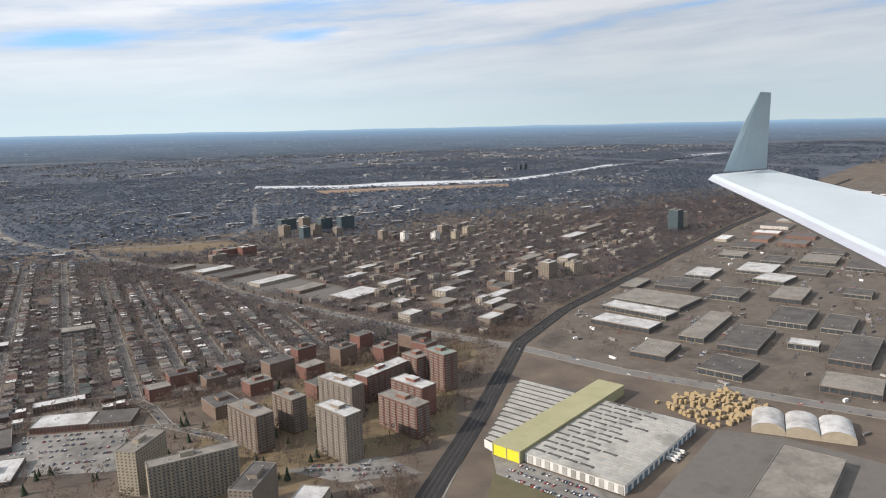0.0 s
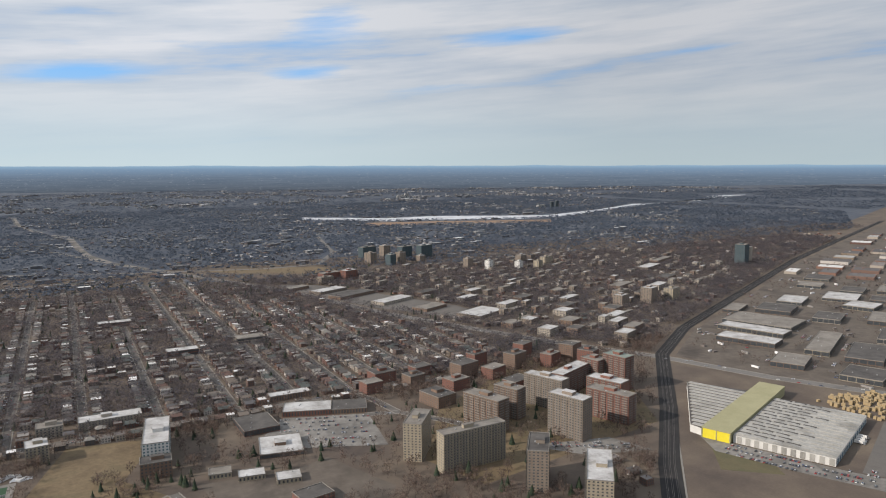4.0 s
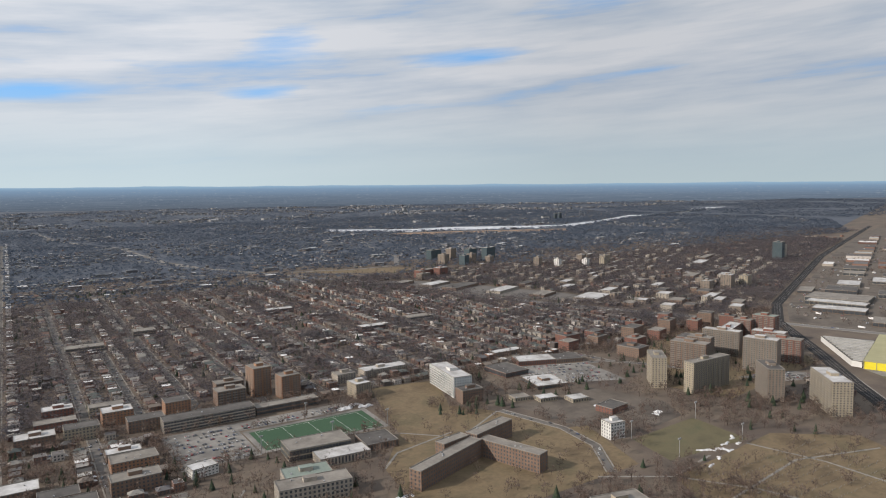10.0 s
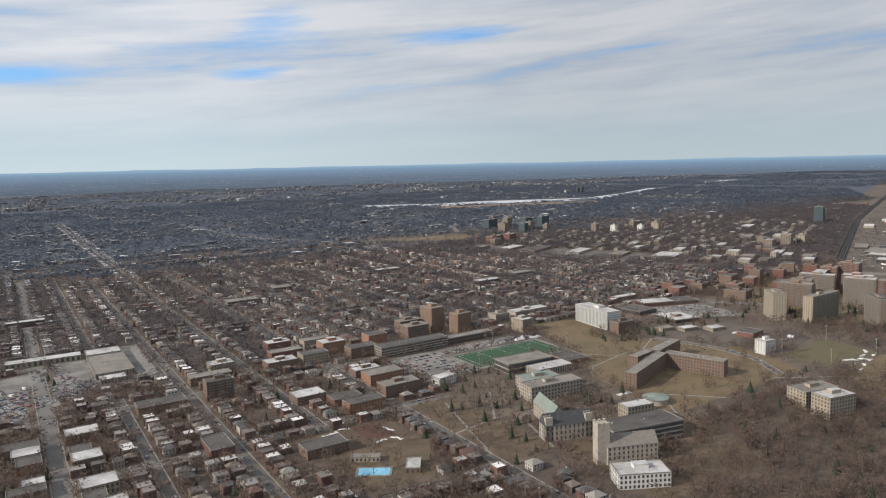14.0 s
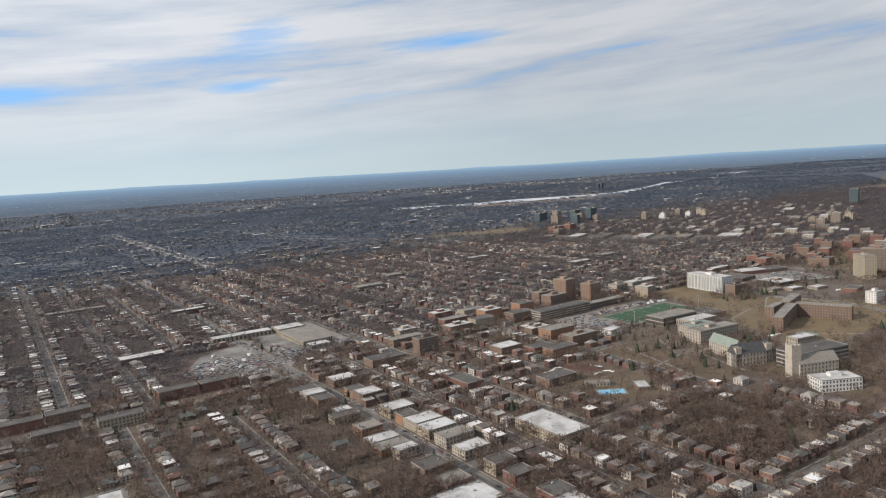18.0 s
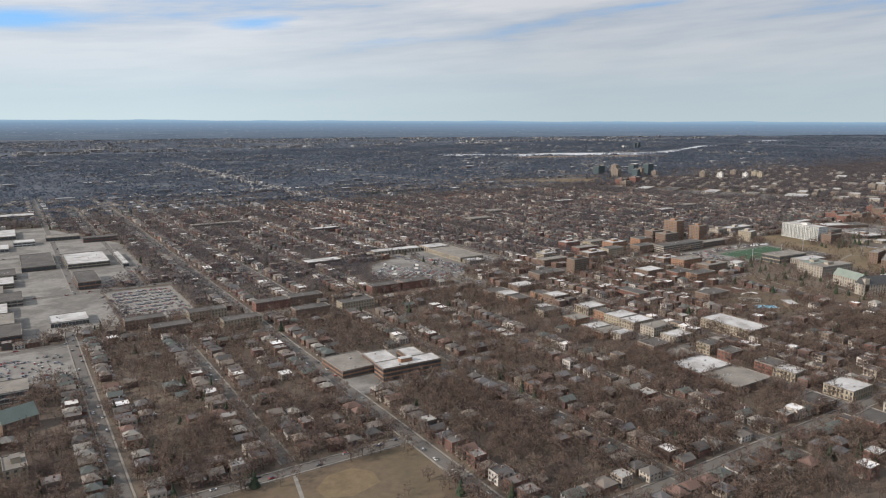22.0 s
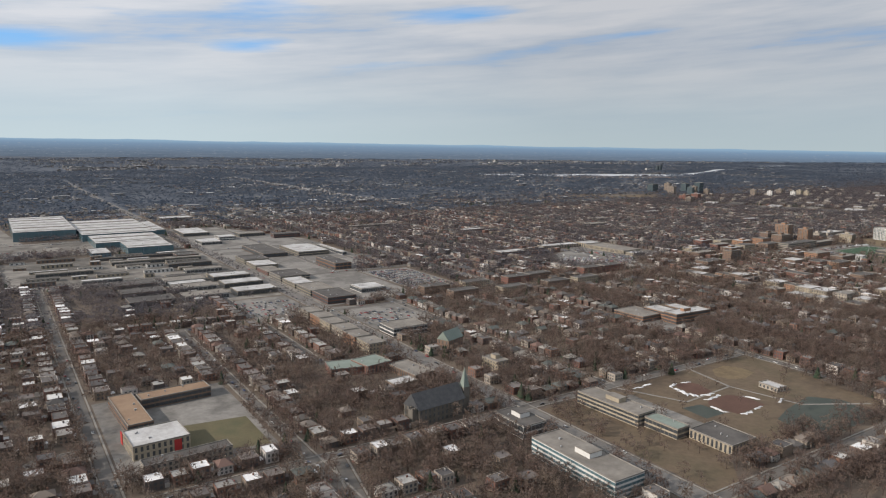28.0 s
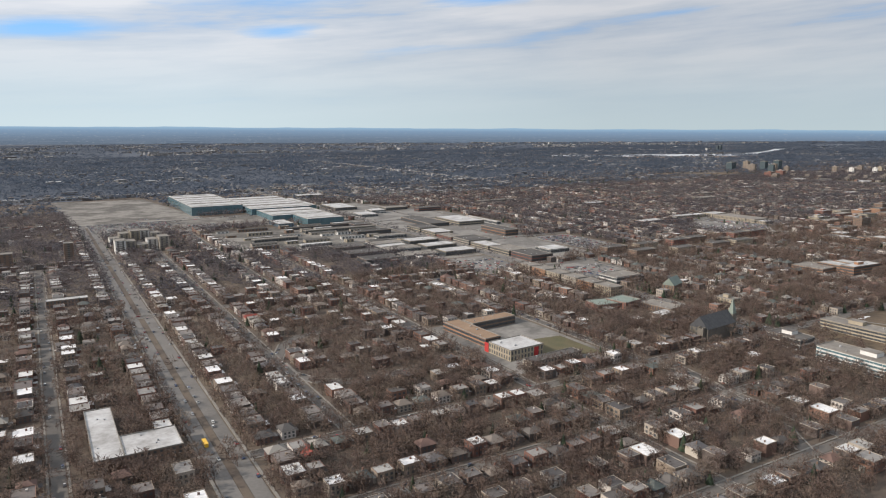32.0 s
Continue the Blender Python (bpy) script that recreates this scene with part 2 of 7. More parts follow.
M_GREENISH = material("thawing_grass", [(0.085, 0.074, 0.042), (0.11, 0.094, 0.052), (0.082, 0.08, 0.043)], 0.03, fine=0.5, bump=0.1)
M_CLAY = material("wet_red_clay", [(0.08, 0.043, 0.032), (0.105, 0.058, 0.043)], 0.06, fine=0.6)
M_TURF = material("artificial_turf", [(0.03, 0.068, 0.036), (0.038, 0.08, 0.042)], 0.02, fine=0.3, dirt=0.25)
M_ASPHALT = material("asphalt", [(0.095, 0.086, 0.078), (0.125, 0.114, 0.103), (0.108, 0.10, 0.093)], 0.03, fine=0.6, dirt=0.25)
M_LOT = material("parking_asphalt", [(0.168, 0.157, 0.142), (0.235, 0.221, 0.202), (0.134, 0.125, 0.114), (0.207, 0.193, 0.175)], 0.014, fine=0.2, dirt=0.45)
M_GRAVEL = material("gravel_yard", [(0.17, 0.154, 0.136), (0.25, 0.23, 0.204), (0.10, 0.09, 0.078), (0.21, 0.193, 0.172)], 0.009, fine=0.06, dirt=0.6)
M_CONC = material("concrete", [(0.18, 0.166, 0.147), (0.24, 0.224, 0.20)], 0.2, fine=1.0)
M_BALLAST = material("track_ballast", [(0.026, 0.026, 0.027), (0.042, 0.04, 0.039)], 0.05, fine=0.8, bump=0.2, spec=0.1)
M_RAIL = material("rail_steel", [(0.14, 0.12, 0.11), (0.2, 0.175, 0.155)], 0.5, rough=0.5, metal=0.5)
M_SNOW = material("old_snow", [(0.38, 0.37, 0.36), (0.62, 0.63, 0.65)], 0.15, fine=0.8, bump=0.3, dirt=0.15)
M_ICE = material("river_ice", [(0.30, 0.31, 0.33), (0.52, 0.53, 0.55), (0.22, 0.23, 0.25)], 0.009, fine=0.04, rough=0.6, dirt=0.15)
M_WATER = material("pond_water", [(0.042, 0.05, 0.043), (0.06, 0.068, 0.056)], 0.03, fine=0.3, rough=0.6, spec=0.2)
M_POOL = material("pool_blue", [(0.16, 0.42, 0.58), (0.22, 0.5, 0.66)], 0.2, rough=0.3, dirt=0.1)
M_DIRT = material("infield_clay", [(0.20, 0.13, 0.085), (0.26, 0.18, 0.12)], 0.06, fine=0.6)
M_WALL_I = material("house_wall", BRICKS[:1] + BRICKS[2:10], 1.0, pick="island")
M_WALL_O = material("house_wall_single", BRICKS, 1.0, pick="object")
M_FLAT_I = material("flat_roof", FLATS, 0.3, pick="island", fine=0.45, dirt=0.4)
# far copies of the house colours, greyed and cooled in place of haze
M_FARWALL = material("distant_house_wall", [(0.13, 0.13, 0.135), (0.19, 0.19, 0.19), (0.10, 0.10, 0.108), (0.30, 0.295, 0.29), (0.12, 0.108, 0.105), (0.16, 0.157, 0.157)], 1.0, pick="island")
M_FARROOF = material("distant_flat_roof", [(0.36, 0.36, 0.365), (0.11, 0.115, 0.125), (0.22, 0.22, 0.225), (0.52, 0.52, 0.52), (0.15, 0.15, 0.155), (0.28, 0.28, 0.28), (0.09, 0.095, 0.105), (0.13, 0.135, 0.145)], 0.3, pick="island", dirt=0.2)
M_FLAT_O = material("flat_roof_single", FLATS, 0.3, pick="object", fine=0.45, dirt=0.5)
M_PITCH_I = material("shingle_roof", PITCH, 0.8, pick="island")
M_PITCH_O = material("shingle_roof_single", PITCH, 0.8, pick="object")
M_GLASS = material("window_glass", [(0.03, 0.035, 0.04), (0.06, 0.065, 0.07)], 0.3, rough=0.3, spec=0.5, dirt=0.1)
M_TEALGLASS = material("blue_green_glass", [(0.06, 0.11, 0.13), (0.09, 0.15, 0.17)], 0.1, rough=0.15, spec=0.6, dirt=0.1)
M_TWIG = material("bare_twigs", TWIGS, 0.05, fine=0.5, dirt=0.35, up=0.4, lace=0.6)
M_HAZETWIG = material("haze_tinted_wood", HAZETW, 0.004, fine=0.05, dirt=0.35, up=0.8)
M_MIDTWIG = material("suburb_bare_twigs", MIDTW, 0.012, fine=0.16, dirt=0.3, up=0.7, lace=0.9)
M_TWIG_O = material("bare_crown", TWIGS, 1.0, pick="object", dirt=0.15, up=0.45, lace=0.42)
M_NEEDLE = material("conifer_needles", GREEN, 1.0, pick="island", dirt=0.2)
M_BARK = material("bark", [(0.08, 0.06, 0.05), (0.12, 0.09, 0.075)], 1.0, fine=4.0)
M_CAR_I = material("car_paint", CARS, 1.0, pick="island", rough=0.35, spec=0.5, dirt=0.1)
M_CAR_O = material("car_paint_single", CARS, 1.0, pick="object", rough=0.35, spec=0.5, dirt=0.1)
M_TYRE = material("tyre_rubber", [(0.02, 0.02, 0.02), (0.03, 0.03, 0.03)], 1.0)
M_TAN = material("tan_concrete_panels", [(0.28, 0.24, 0.18), (0.34, 0.295, 0.225)], 0.15, fine=1.2)
M_TAUPE = material("taupe_concrete", [(0.185, 0.15, 0.122), (0.235, 0.195, 0.158)], 0.15, fine=1.2)
M_BROWN = material("brown_brick", [(0.155, 0.105, 0.08), (0.20, 0.14, 0.105)], 0.15, fine=1.2)
M_RED = material("red_brick", [(0.16, 0.078, 0.06), (0.205, 0.10, 0.077)], 0.15, fine=1.2)
M_ORANGE = material("orange_brick", [(0.25, 0.14, 0.088), (0.31, 0.18, 0.115)], 0.15, fine=1.2)
M_STONE = material("grey_stone", [(0.30, 0.27, 0.225), (0.36, 0.32, 0.27), (0.25, 0.22, 0.18)], 0.2, fine=0.9)
M_WHITE = material("white_panels", [(0.50, 0.49, 0.465), (0.58, 0.57, 0.545)], 0.1, fine=1.0, dirt=0.15)
M_YELLOW = material("yellow_sheet_roof", [(0.27, 0.255, 0.145), (0.32, 0.30, 0.18)], 0.05, fine=0.5, dirt=0.2)
M_YELLOWFRONT = material("yellow_front", [(0.60, 0.50, 0.03), (0.64, 0.54, 0.04)], 0.2, dirt=0.1)
M_SHEET = material("white_sheet_roof", [(0.27, 0.263, 0.24), (0.35, 0.34, 0.315), (0.22, 0.213, 0.195)], 0.03, fine=0.5, dirt=0.3)
M_DARKSTONE = material("sooty_stone", [(0.11, 0.10, 0.085), (0.15, 0.135, 0.115)], 0.2, fine=0.9)
M_DARKTEAL = material("dark_teal_facade", [(0.05, 0.075, 0.085), (0.075, 0.10, 0.11)], 0.1, fine=0.6)
M_BUS = material("bus_yellow", [(0.62, 0.36, 0.03), (0.66, 0.4, 0.04)], 0.5, rough=0.4, dirt=0.1)
M_SLATE = material("dark_slate", [(0.045, 0.047, 0.052), (0.075, 0.077, 0.08)], 0.3, fine=1.5)
M_ROAD = material("main_road_asphalt", [(0.125, 0.116, 0.107), (0.165, 0.154, 0.142), (0.143, 0.135, 0.127)], 0.02, fine=0.4, dirt=0.35)
M_ESTATE = material("estate_hardstanding", [(0.09, 0.074, 0.06), (0.125, 0.104, 0.085), (0.062, 0.051, 0.043)], 0.012, fine=0.1, dirt=0.45)
M_TAR = material("tar_roof", [(0.06, 0.055, 0.052), (0.115, 0.106, 0.098)], 0.05, fine=0.25, dirt=0.4)
M_GRAVELROOF = material("gravel_roof", [(0.15, 0.135, 0.118), (0.25, 0.228, 0.20)], 0.05, fine=0.25, dirt=0.4)
M_WHITEROOF = material("white_membrane_roof", [(0.27, 0.26, 0.245), (0.42, 0.41, 0.40), (0.52, 0.515, 0.51)], 0.06, fine=0.35, dirt=0.4)
M_GREENROOF = material("patinated_copper", [(0.16, 0.19, 0.165), (0.205, 0.24, 0.21)], 0.1, fine=0.8)
M_BLUEWALL = material("blue_cladding", [(0.085, 0.125, 0.155), (0.11, 0.155, 0.19)], 0.1, fine=0.6, dirt=0.15)
M_REDPANEL = material("red_panel", [(0.30, 0.03, 0.03), (0.36, 0.04, 0.036)], 0.2, dirt=0.1)
M_ROOFRED = material("faded_red_roof", [(0.2, 0.05, 0.04), (0.26, 0.07, 0.055)], 0.3, fine=1.5)
M_TIMBER = material("stacked_timber", [(0.30, 0.225, 0.125), (0.38, 0.29, 0.17)], 0.4, fine=2.0)
M_METAL = material("grey_metal", [(0.32, 0.32, 0.32), (0.42, 0.42, 0.42)], 0.4, rough=0.5, metal=0.4)

# ---- geometry helpers ----
def mesh_arrays(name, V, F, mats, idx=None):
    """A mesh from vertex and face arrays (all faces with the same number of corners)."""
    me = bpy.data.meshes.new(name)
    V, F = np.asarray(V, dtype=np.float32), np.asarray(F, dtype=np.int32)
    k = F.shape[1]
    me.vertices.add(len(V))
    me.vertices.foreach_set("co", V.ravel())
    me.loops.add(len(F) * k)
    me.loops.foreach_set("vertex_index", F.ravel())
    me.polygons.add(len(F))
    me.polygons.foreach_set("loop_start", np.arange(0, len(F) * k, k, dtype=np.int32))
    me.polygons.foreach_set("use_smooth", np.zeros(len(F), dtype=bool))
    for m in mats:
        me.materials.append(m)
    if idx is not None:
        me.polygons.foreach_set("material_index", np.asarray(idx, dtype=np.int32))
    me.update(calc_edges=True)
    return me


BOXV = np.array([(x, y, z) for z in (0, 1) for y in (0, 1) for x in (0, 1)], dtype=float)
BOXF = np.array([(0, 2, 3, 1), (4, 5, 7, 6), (0, 1, 5, 4), (2, 6, 7, 3), (0, 4, 6, 2), (1, 3, 7, 5)])


def boxes(name, items, mat):
    """One mesh of boxes (x0, x1, y0, y1, z0, z1)."""
    items = np.asarray(items, dtype=float)
    lo, hi = items[:, 0::2], items[:, 1::2]
    V = (lo[:, None, :] + BOXV[None] * (hi - lo)[:, None, :]).reshape(-1, 3)
    F = (BOXF[None] + 8 * np.arange(len(items))[:, None, None]).reshape(-1, 4)
    return mesh_arrays(name, V, F, [mat])


def prism(name, pts, z0, z1, mat):
    """A flat-topped solid over a polygon."""
    me = bpy.data.meshes.new(name)
    n = len(pts)
    V = [(x, y, z0) for x, y in pts] + [(x, y, z1) for x, y in pts]
    F = [tuple(range(n, 2 * n))] + [(i, (i + 1) % n, n + (i + 1) % n, n + i) for i in range(n)]
    me.from_pydata(V, [], F)
    me.materials.append(mat)
    me.update()
    return me


def gable(name, w, d, z0, z1, mat, along="x", over=0.4):
    """A gabled roof over 0..w, 0..d with its ridge along x or y."""
    me = bpy.data.meshes.new(name)
    o = over
    if along == "x":
        V = [(-o, -o, z0), (w + o, -o, z0), (w + o, d + o, z0), (-o, d + o, z0), (-o, d / 2, z1), (w + o, d / 2, z1)]
        F = [(0, 1, 5, 4), (2, 3, 4, 5), (1, 2, 5), (3, 0, 4), (0, 3, 2, 1)]
    else:
        V = [(-o, -o, z0), (w + o, -o, z0), (w + o, d + o, z0), (-o, d + o, z0), (w / 2, -o, z1), (w / 2, d + o, z1)]
        F = [(1, 2, 5, 4), (3, 0, 4, 5), (0, 1, 4), (2, 3, 5), (0, 3, 2, 1)]
    me.from_pydata(V, [], F)
    me.materials.append(mat)
    me.update()
    return me


def child(name, me, parent, label="", at=(0, 0, 0)):
    ob = new(name, me)
    ob.parent = parent
    ob.location = at
    if label:
        ob["label"] = label
    return ob


def thing(name, label, category, x, y, z=0.0, rot=0.0, group="", kind=""):
    ob = new(name)
    ob.matrix_world = pose(x, y, z, 0, 0, rot)
    return tagged(ob, label, category, group, kind)


# occupancy of the plan, in cells of 4 m: 1 road, 2 building, 3 kept open
CELL, GX0, GY0, GNX, GNY = 4.0, -2900.0, 150.0, 1700, 1320
occ = np.zeros((GNX, GNY), dtype=np.uint8)


def claim(x, y, w_, d_, rot=0.0, value=2, grow=0.0):
    """Marks a rectangle with its corner at x, y."""
    c, s = math.cos(radians(rot)), math.sin(radians(rot))
    px = [x + c * a - s * b for a in (-grow, w_ + grow) for b in (-grow, d_ + grow)]
    py = [y + s * a + c * b for a in (-grow, w_ + grow) for b in (-grow, d_ + grow)]
    i0, i1 = int((min(px) - GX0) / CELL), int((max(px) - GX0) / CELL) + 1
    j0, j1 = int((min(py) - GY0) / CELL), int((max(py) - GY0) / CELL) + 1
    i0, i1, j0, j1 = max(i0, 0), min(i1, GNX), max(j0, 0), min(j1, GNY)
    if i0 >= i1 or j0 >= j1:
        return
    gx = GX0 + (np.arange(i0, i1) + 0.5) * CELL - x
    gy = GY0 + (np.arange(j0, j1) + 0.5) * CELL - y
    a = c * gx[:, None] + s * gy[None]
    b = -s * gx[:, None] + c * gy[None]
    inside = (a > -grow) & (a < w_ + grow) & (b > -grow) & (b < d_ + grow)
    occ[i0:i1, j0:j1][inside] = value


def claim_poly(pts, value):
    P = np.array(pts)
    i0, i1 = int((P[:, 0].min() - GX0) / CELL), int((P[:, 0].max() - GX0) / CELL) + 1
    j0, j1 = int((P[:, 1].min() - GY0) / CELL), int((P[:, 1].max() - GY0) / CELL) + 1
    i0, i1, j0, j1 = max(i0, 0), min(i1, GNX), max(j0, 0), min(j1, GNY)
    gx = (GX0 + (np.arange(i0, i1) + 0.5) * CELL)[:, None]
    gy = (GY0 + (np.arange(j0, j1) + 0.5) * CELL)[None]
    inside = np.zeros((i1 - i0, j1 - j0), dtype=bool)
    for (x0, y0), (x1, y1) in zip(pts, pts[1:] + pts[:1]):
        if y0 != y1:
            inside ^= ((y0 > gy) != (y1 > gy)) & (gx < (x1 - x0) * (gy - y0) / (y1 - y0) + x0)
    occ[i0:i1, j0:j1][inside] = value


def at_cell(x, y):
    i, j = int((x - GX0) / CELL), int((y - GY0) / CELL)
    return occ[i, j] if 0 <= i < GNX and 0 <= j < GNY else 9


# ---- ground, roads ----
gs = np.array([-60000, -20000, -9000] + list(range(-6000, 9001, 500)) + [20000, 60000], dtype=float)
GVX, GVY = np.meshgrid(gs, gs, indexing="ij")
k_ = len(gs)
GI = np.arange(k_ * k_).reshape(k_, k_)
GF = np.stack([GI[:-1, :-1], GI[1:, :-1], GI[1:, 1:], GI[:-1, 1:]], -1).reshape(-1, 4)
ground = new("ground", mesh_arrays("ground", np.stack([GVX, GVY, GVX * 0], -1).reshape(-1, 3), GF, [M_GROUND]))
tagged(ground, "brown dormant turf and bare earth of a wide city plain", "ground", kind="structure")


def patch(name, pts, mat, z, label, category, value=3, kind="structure"):
    ob = new(name, prism(name, pts, -0.5, z, mat))
    tagged(ob, label, category, kind=kind)
    if value is not None:
        claim_poly(pts, value)
    return ob


def strip_mesh(name, pts, half, z, mat, off=0.0, z0=-0.3):
    """A solid ribbon along a line of points."""
    P = [Vector(p) for p in pts]
    L, R = [], []
    for i, p in enumerate(P):
        a = (P[min(i + 1, len(P) - 1)] - P[max(i - 1, 0)]).normalized()
        nrm = Vector((-a.y, a.x))
        L.append(p + nrm * (off + half))
        R.append(p + nrm * (off - half))
    n = len(P)
    V = [(q.x, q.y, z) for q in L] + [(q.x, q.y, z) for q in R] + [(q.x, q.y, z0) for q in L] + [(q.x, q.y, z0) for q in R]
    F = []
    for i in range(n - 1):
        F += [(i, n + i, n + i + 1, i + 1), (2 * n + i, i, i + 1, 2 * n + i + 1), (n + i, 3 * n + i, 3 * n + i + 1, n + i + 1)]
    return mesh_arrays(name, V, F, [mat])


ROADS = []


def road(pts, half=4.5, walk_=True, label="grey asphalt residential street with parked cars", mat=None, z=0.10):
    ob = new("road", strip_mesh("road", pts, half, z + 0.0018 * len(ROADS), mat or M_ASPHALT))
    tagged(ob, label, "road", kind="structure")
    ROADS.append((pts, half))
    if walk_:
        for sgn in (1, -1):
            pv = new("pavement", strip_mesh("pavement", pts, 0.7, 0.25 + 0.0016 * len(ROADS) + 0.0004 * (sgn + 1), M_CONC, sgn * (half + 1.4)))
            tagged(pv, "pale concrete pavement with a kerb along the street", "pavement", kind="structure")
    for (x0, y0), (x1, y1) in zip(pts, pts[1:]):
        ln = math.hypot(x1 - x0, y1 - y0)
        ang = math.degrees(math.atan2(y1 - y0, x1 - x0))
        c, s = math.cos(radians(ang)), math.sin(radians(ang))
        g = half + 1.5
        claim(x0 + s * g, y0 - c * g, ln, 2 * g, ang, 1)
    return ob


# streets that run away from the flight line: x, from y, to y, half width
V_STREETS = [
    (-2420, 300, 1900, 4.5), (-2330, 300, 1900, 4.5), (-2238, 300, 1180, 5.0), (-2062, 456, 1680, 4.5), (-1975, 840, 1500, 4.5),
    (-1903, 250, 1190, 5.0), (-1780, 250, 840, 4.5), (-1690, 640, 1190, 4.5), (-1495, 448, 900, 4.5), (-1470, 1090, 2500, 5.0),
    (-1392, 460, 830, 4.5), (-1300, 250, 2300, 5.5), (-1385, 1090, 2200, 4.5), (-1222, 840, 2200, 4.5), (-1180, 300, 840, 4.5), (-1140, 840, 2100, 4.5),
    (-1080, 250, 760, 4.5), (-1055, 1120, 2000, 4.5), (-895, 250, 880, 4.5), (-895, 1130, 1900, 4.5), (-823, 300, 1900, 5.0),
    (-738, 640, 4200, 6.0), (-645, 330, 1900, 5.0), (-585, 890, 1600, 4.5), (-520, 890, 2000, 5.0), (-440, 890, 1900, 4.5), (-360, 890, 1900, 4.5),
    (-280, 890, 1950, 4.5), (-195, 890, 1850, 4.5), (-105, 890, 2000, 4.5), (-22, 890, 2000, 5.0), (50, 890, 1700, 4.5), (112, 900, 1600, 4.5), (170, 900, 1450, 4.5),
    (240, 930, 1300, 4.5), (310, 960, 1160, 4.0),
]
U_STREETS = [
    (448, -2132, -1300, 4.5), (362, -2132, -1720, 4.5), (268, -2420, -1300, 4.5), (702, -2420, -2164, 4.5), (900, -2420, -2164, 4.5), (560, -2420, -2245, 4.0), (840, -2420, -585, 5.5), (886, -585, 250, 6.0), (1188, -2420, -1609, 6.0),
    (1088, -1590, -968, 4.5), (1430, -1590, 60, 4.5), (1680, -2420, -1609, 5.0), (1760, -1590, 0, 5.0), (2080, -1590, -200, 5.0), (2330, -2600, -300, 5.0), (660, -968, -585, 4.5), (300, -1300, -645, 4.5),
    (480, -968, -645, 4.0), (1150, -823, 200, 4.0),
]
road([(-1598, 150), (-1598, 1500), (-1606, 2300), (-1612, 4300)], 8.6, mat=M_ROAD, label="wide grey four-lane commercial street with traffic")
road([(-968, 150), (-968, 1100), (-962, 2000)], 6.6, mat=M_ROAD, label="grey asphalt shopping street lined with parked cars")
for sgn in (-1, 1):
    road([(-2146 + sgn * 7.6, 150), (-2146 + sgn * 7.6, 1700)], 4.8, walk_=False, mat=M_ROAD, label="pale grey carriageway of a divided boulevard")
    tagged(new("pavement", strip_mesh("pavement", [(-2146 + sgn * 14.2, 150), (-2146 + sgn * 14.2, 1700)], 0.9, 0.36, M_CONC)), "pale concrete pavement beside the boulevard", "pavement", kind="structure")
for y0, y1 in ((200, 352), (372, 440), (456, 640), (655, 830), (850, 1175), (1200, 1660)):
    md = patch("median", [(-2148.4, y0 + 4), (-2143.6, y0 + 4), (-2143.6, y1 - 4), (-2148.4, y1 - 4)], M_GROUND, 0.3, "brown grass median strip with concrete kerb on the boulevard", "median", 1)
for x, y0, y1, hw in V_STREETS:
    road([(x, y0), (x, y1)], hw * 0.85)
for y, x0, x1, hw in U_STREETS:
    road([(x0, y), (x1, y)], hw * 0.88)
road([(-2061, 610), (-2061, 581), (-2048, 553), (-2022, 537), (-1990, 536), (-1907, 545)], 4.0, label="crescent street curving between bungalows")
road([(-2061, 621), (-2041, 662), (-2021, 679), (-1975, 690), (-1908, 690)], 4.0, label="crescent street curving between bungalows")
road([(-1765, 440), (-1776, 385), (-1804, 299), (-1823, 272)], 4.0)
# the diagonal arterial road, the motorway strip and the railway
ART = [(-330, 3000), (-199, 2637), (2, 2165), (196, 1736), (293, 1361), (391, 1119), (467, 946), (544, 806), (598, 648), (733, 396), (800, 270)]
road(ART, 9.0, mat=M_ROAD, label="grey asphalt arterial road curving through the suburb")
road([(-1200, 2900), (-700, 2520), (-97, 2250), (250, 2130), (420, 2140), (560, 2400), (700, 3000)], 9.0, walk_=False, mat=M_ROAD, label="pale motorway curving between brown verges")
road([(-560, 5200), (-497, 4409), (-340, 3720), (-262, 3490), (-240, 3067), (-216, 2796), (-157, 2534), (-100, 2390), (-60, 2290)], 13.0, walk_=False, mat=M_GRAVEL, label="pale motorway running to the distance")
road([(-330, 3760), (-194, 3463), (-47, 3320), (82, 3480)], 9.0, walk_=False, mat=M_GRAVEL, label="pale motorway slip road")
RAIL = [(60, 300), (145, 394), (249, 505), (373, 625), (557, 816), (728, 929), (902, 1012), (1729, 1406), (2331, 1654), (3400, 2090)]
rail_bed = new("railway", strip_mesh("railway", RAIL, 11.0, 0.45, M_BALLAST))
tagged(rail_bed, "dark ballast bed of a multi-track railway line", "railway", kind="structure")
for off in (-6, -4.5, -1, 0.5, 4, 5.5):
    child("rail", strip_mesh("rail", RAIL, 0.12, 0.62, M_RAIL, off, 0.4), rail_bed)
claim_lines = [(RAIL, 14.0)]
for pts, g in claim_lines:
    for (x0, y0), (x1, y1) in zip(pts, pts[1:]):
        ang = math.degrees(math.atan2(y1 - y0, x1 - x0))
        c, s = math.cos(radians(ang)), math.sin(radians(ang))
        claim(x0 + s * g, y0 - c * g, math.hypot(x1 - x0, y1 - y0), 2 * g, ang, 1)
tagged(new("footpath", strip_mesh("footpath", [(100, 300), (160, 394), (262, 500), (300, 540)], 0.9, 0.3, M_CONC)), "narrow concrete path along the railway", "path", kind="structure")

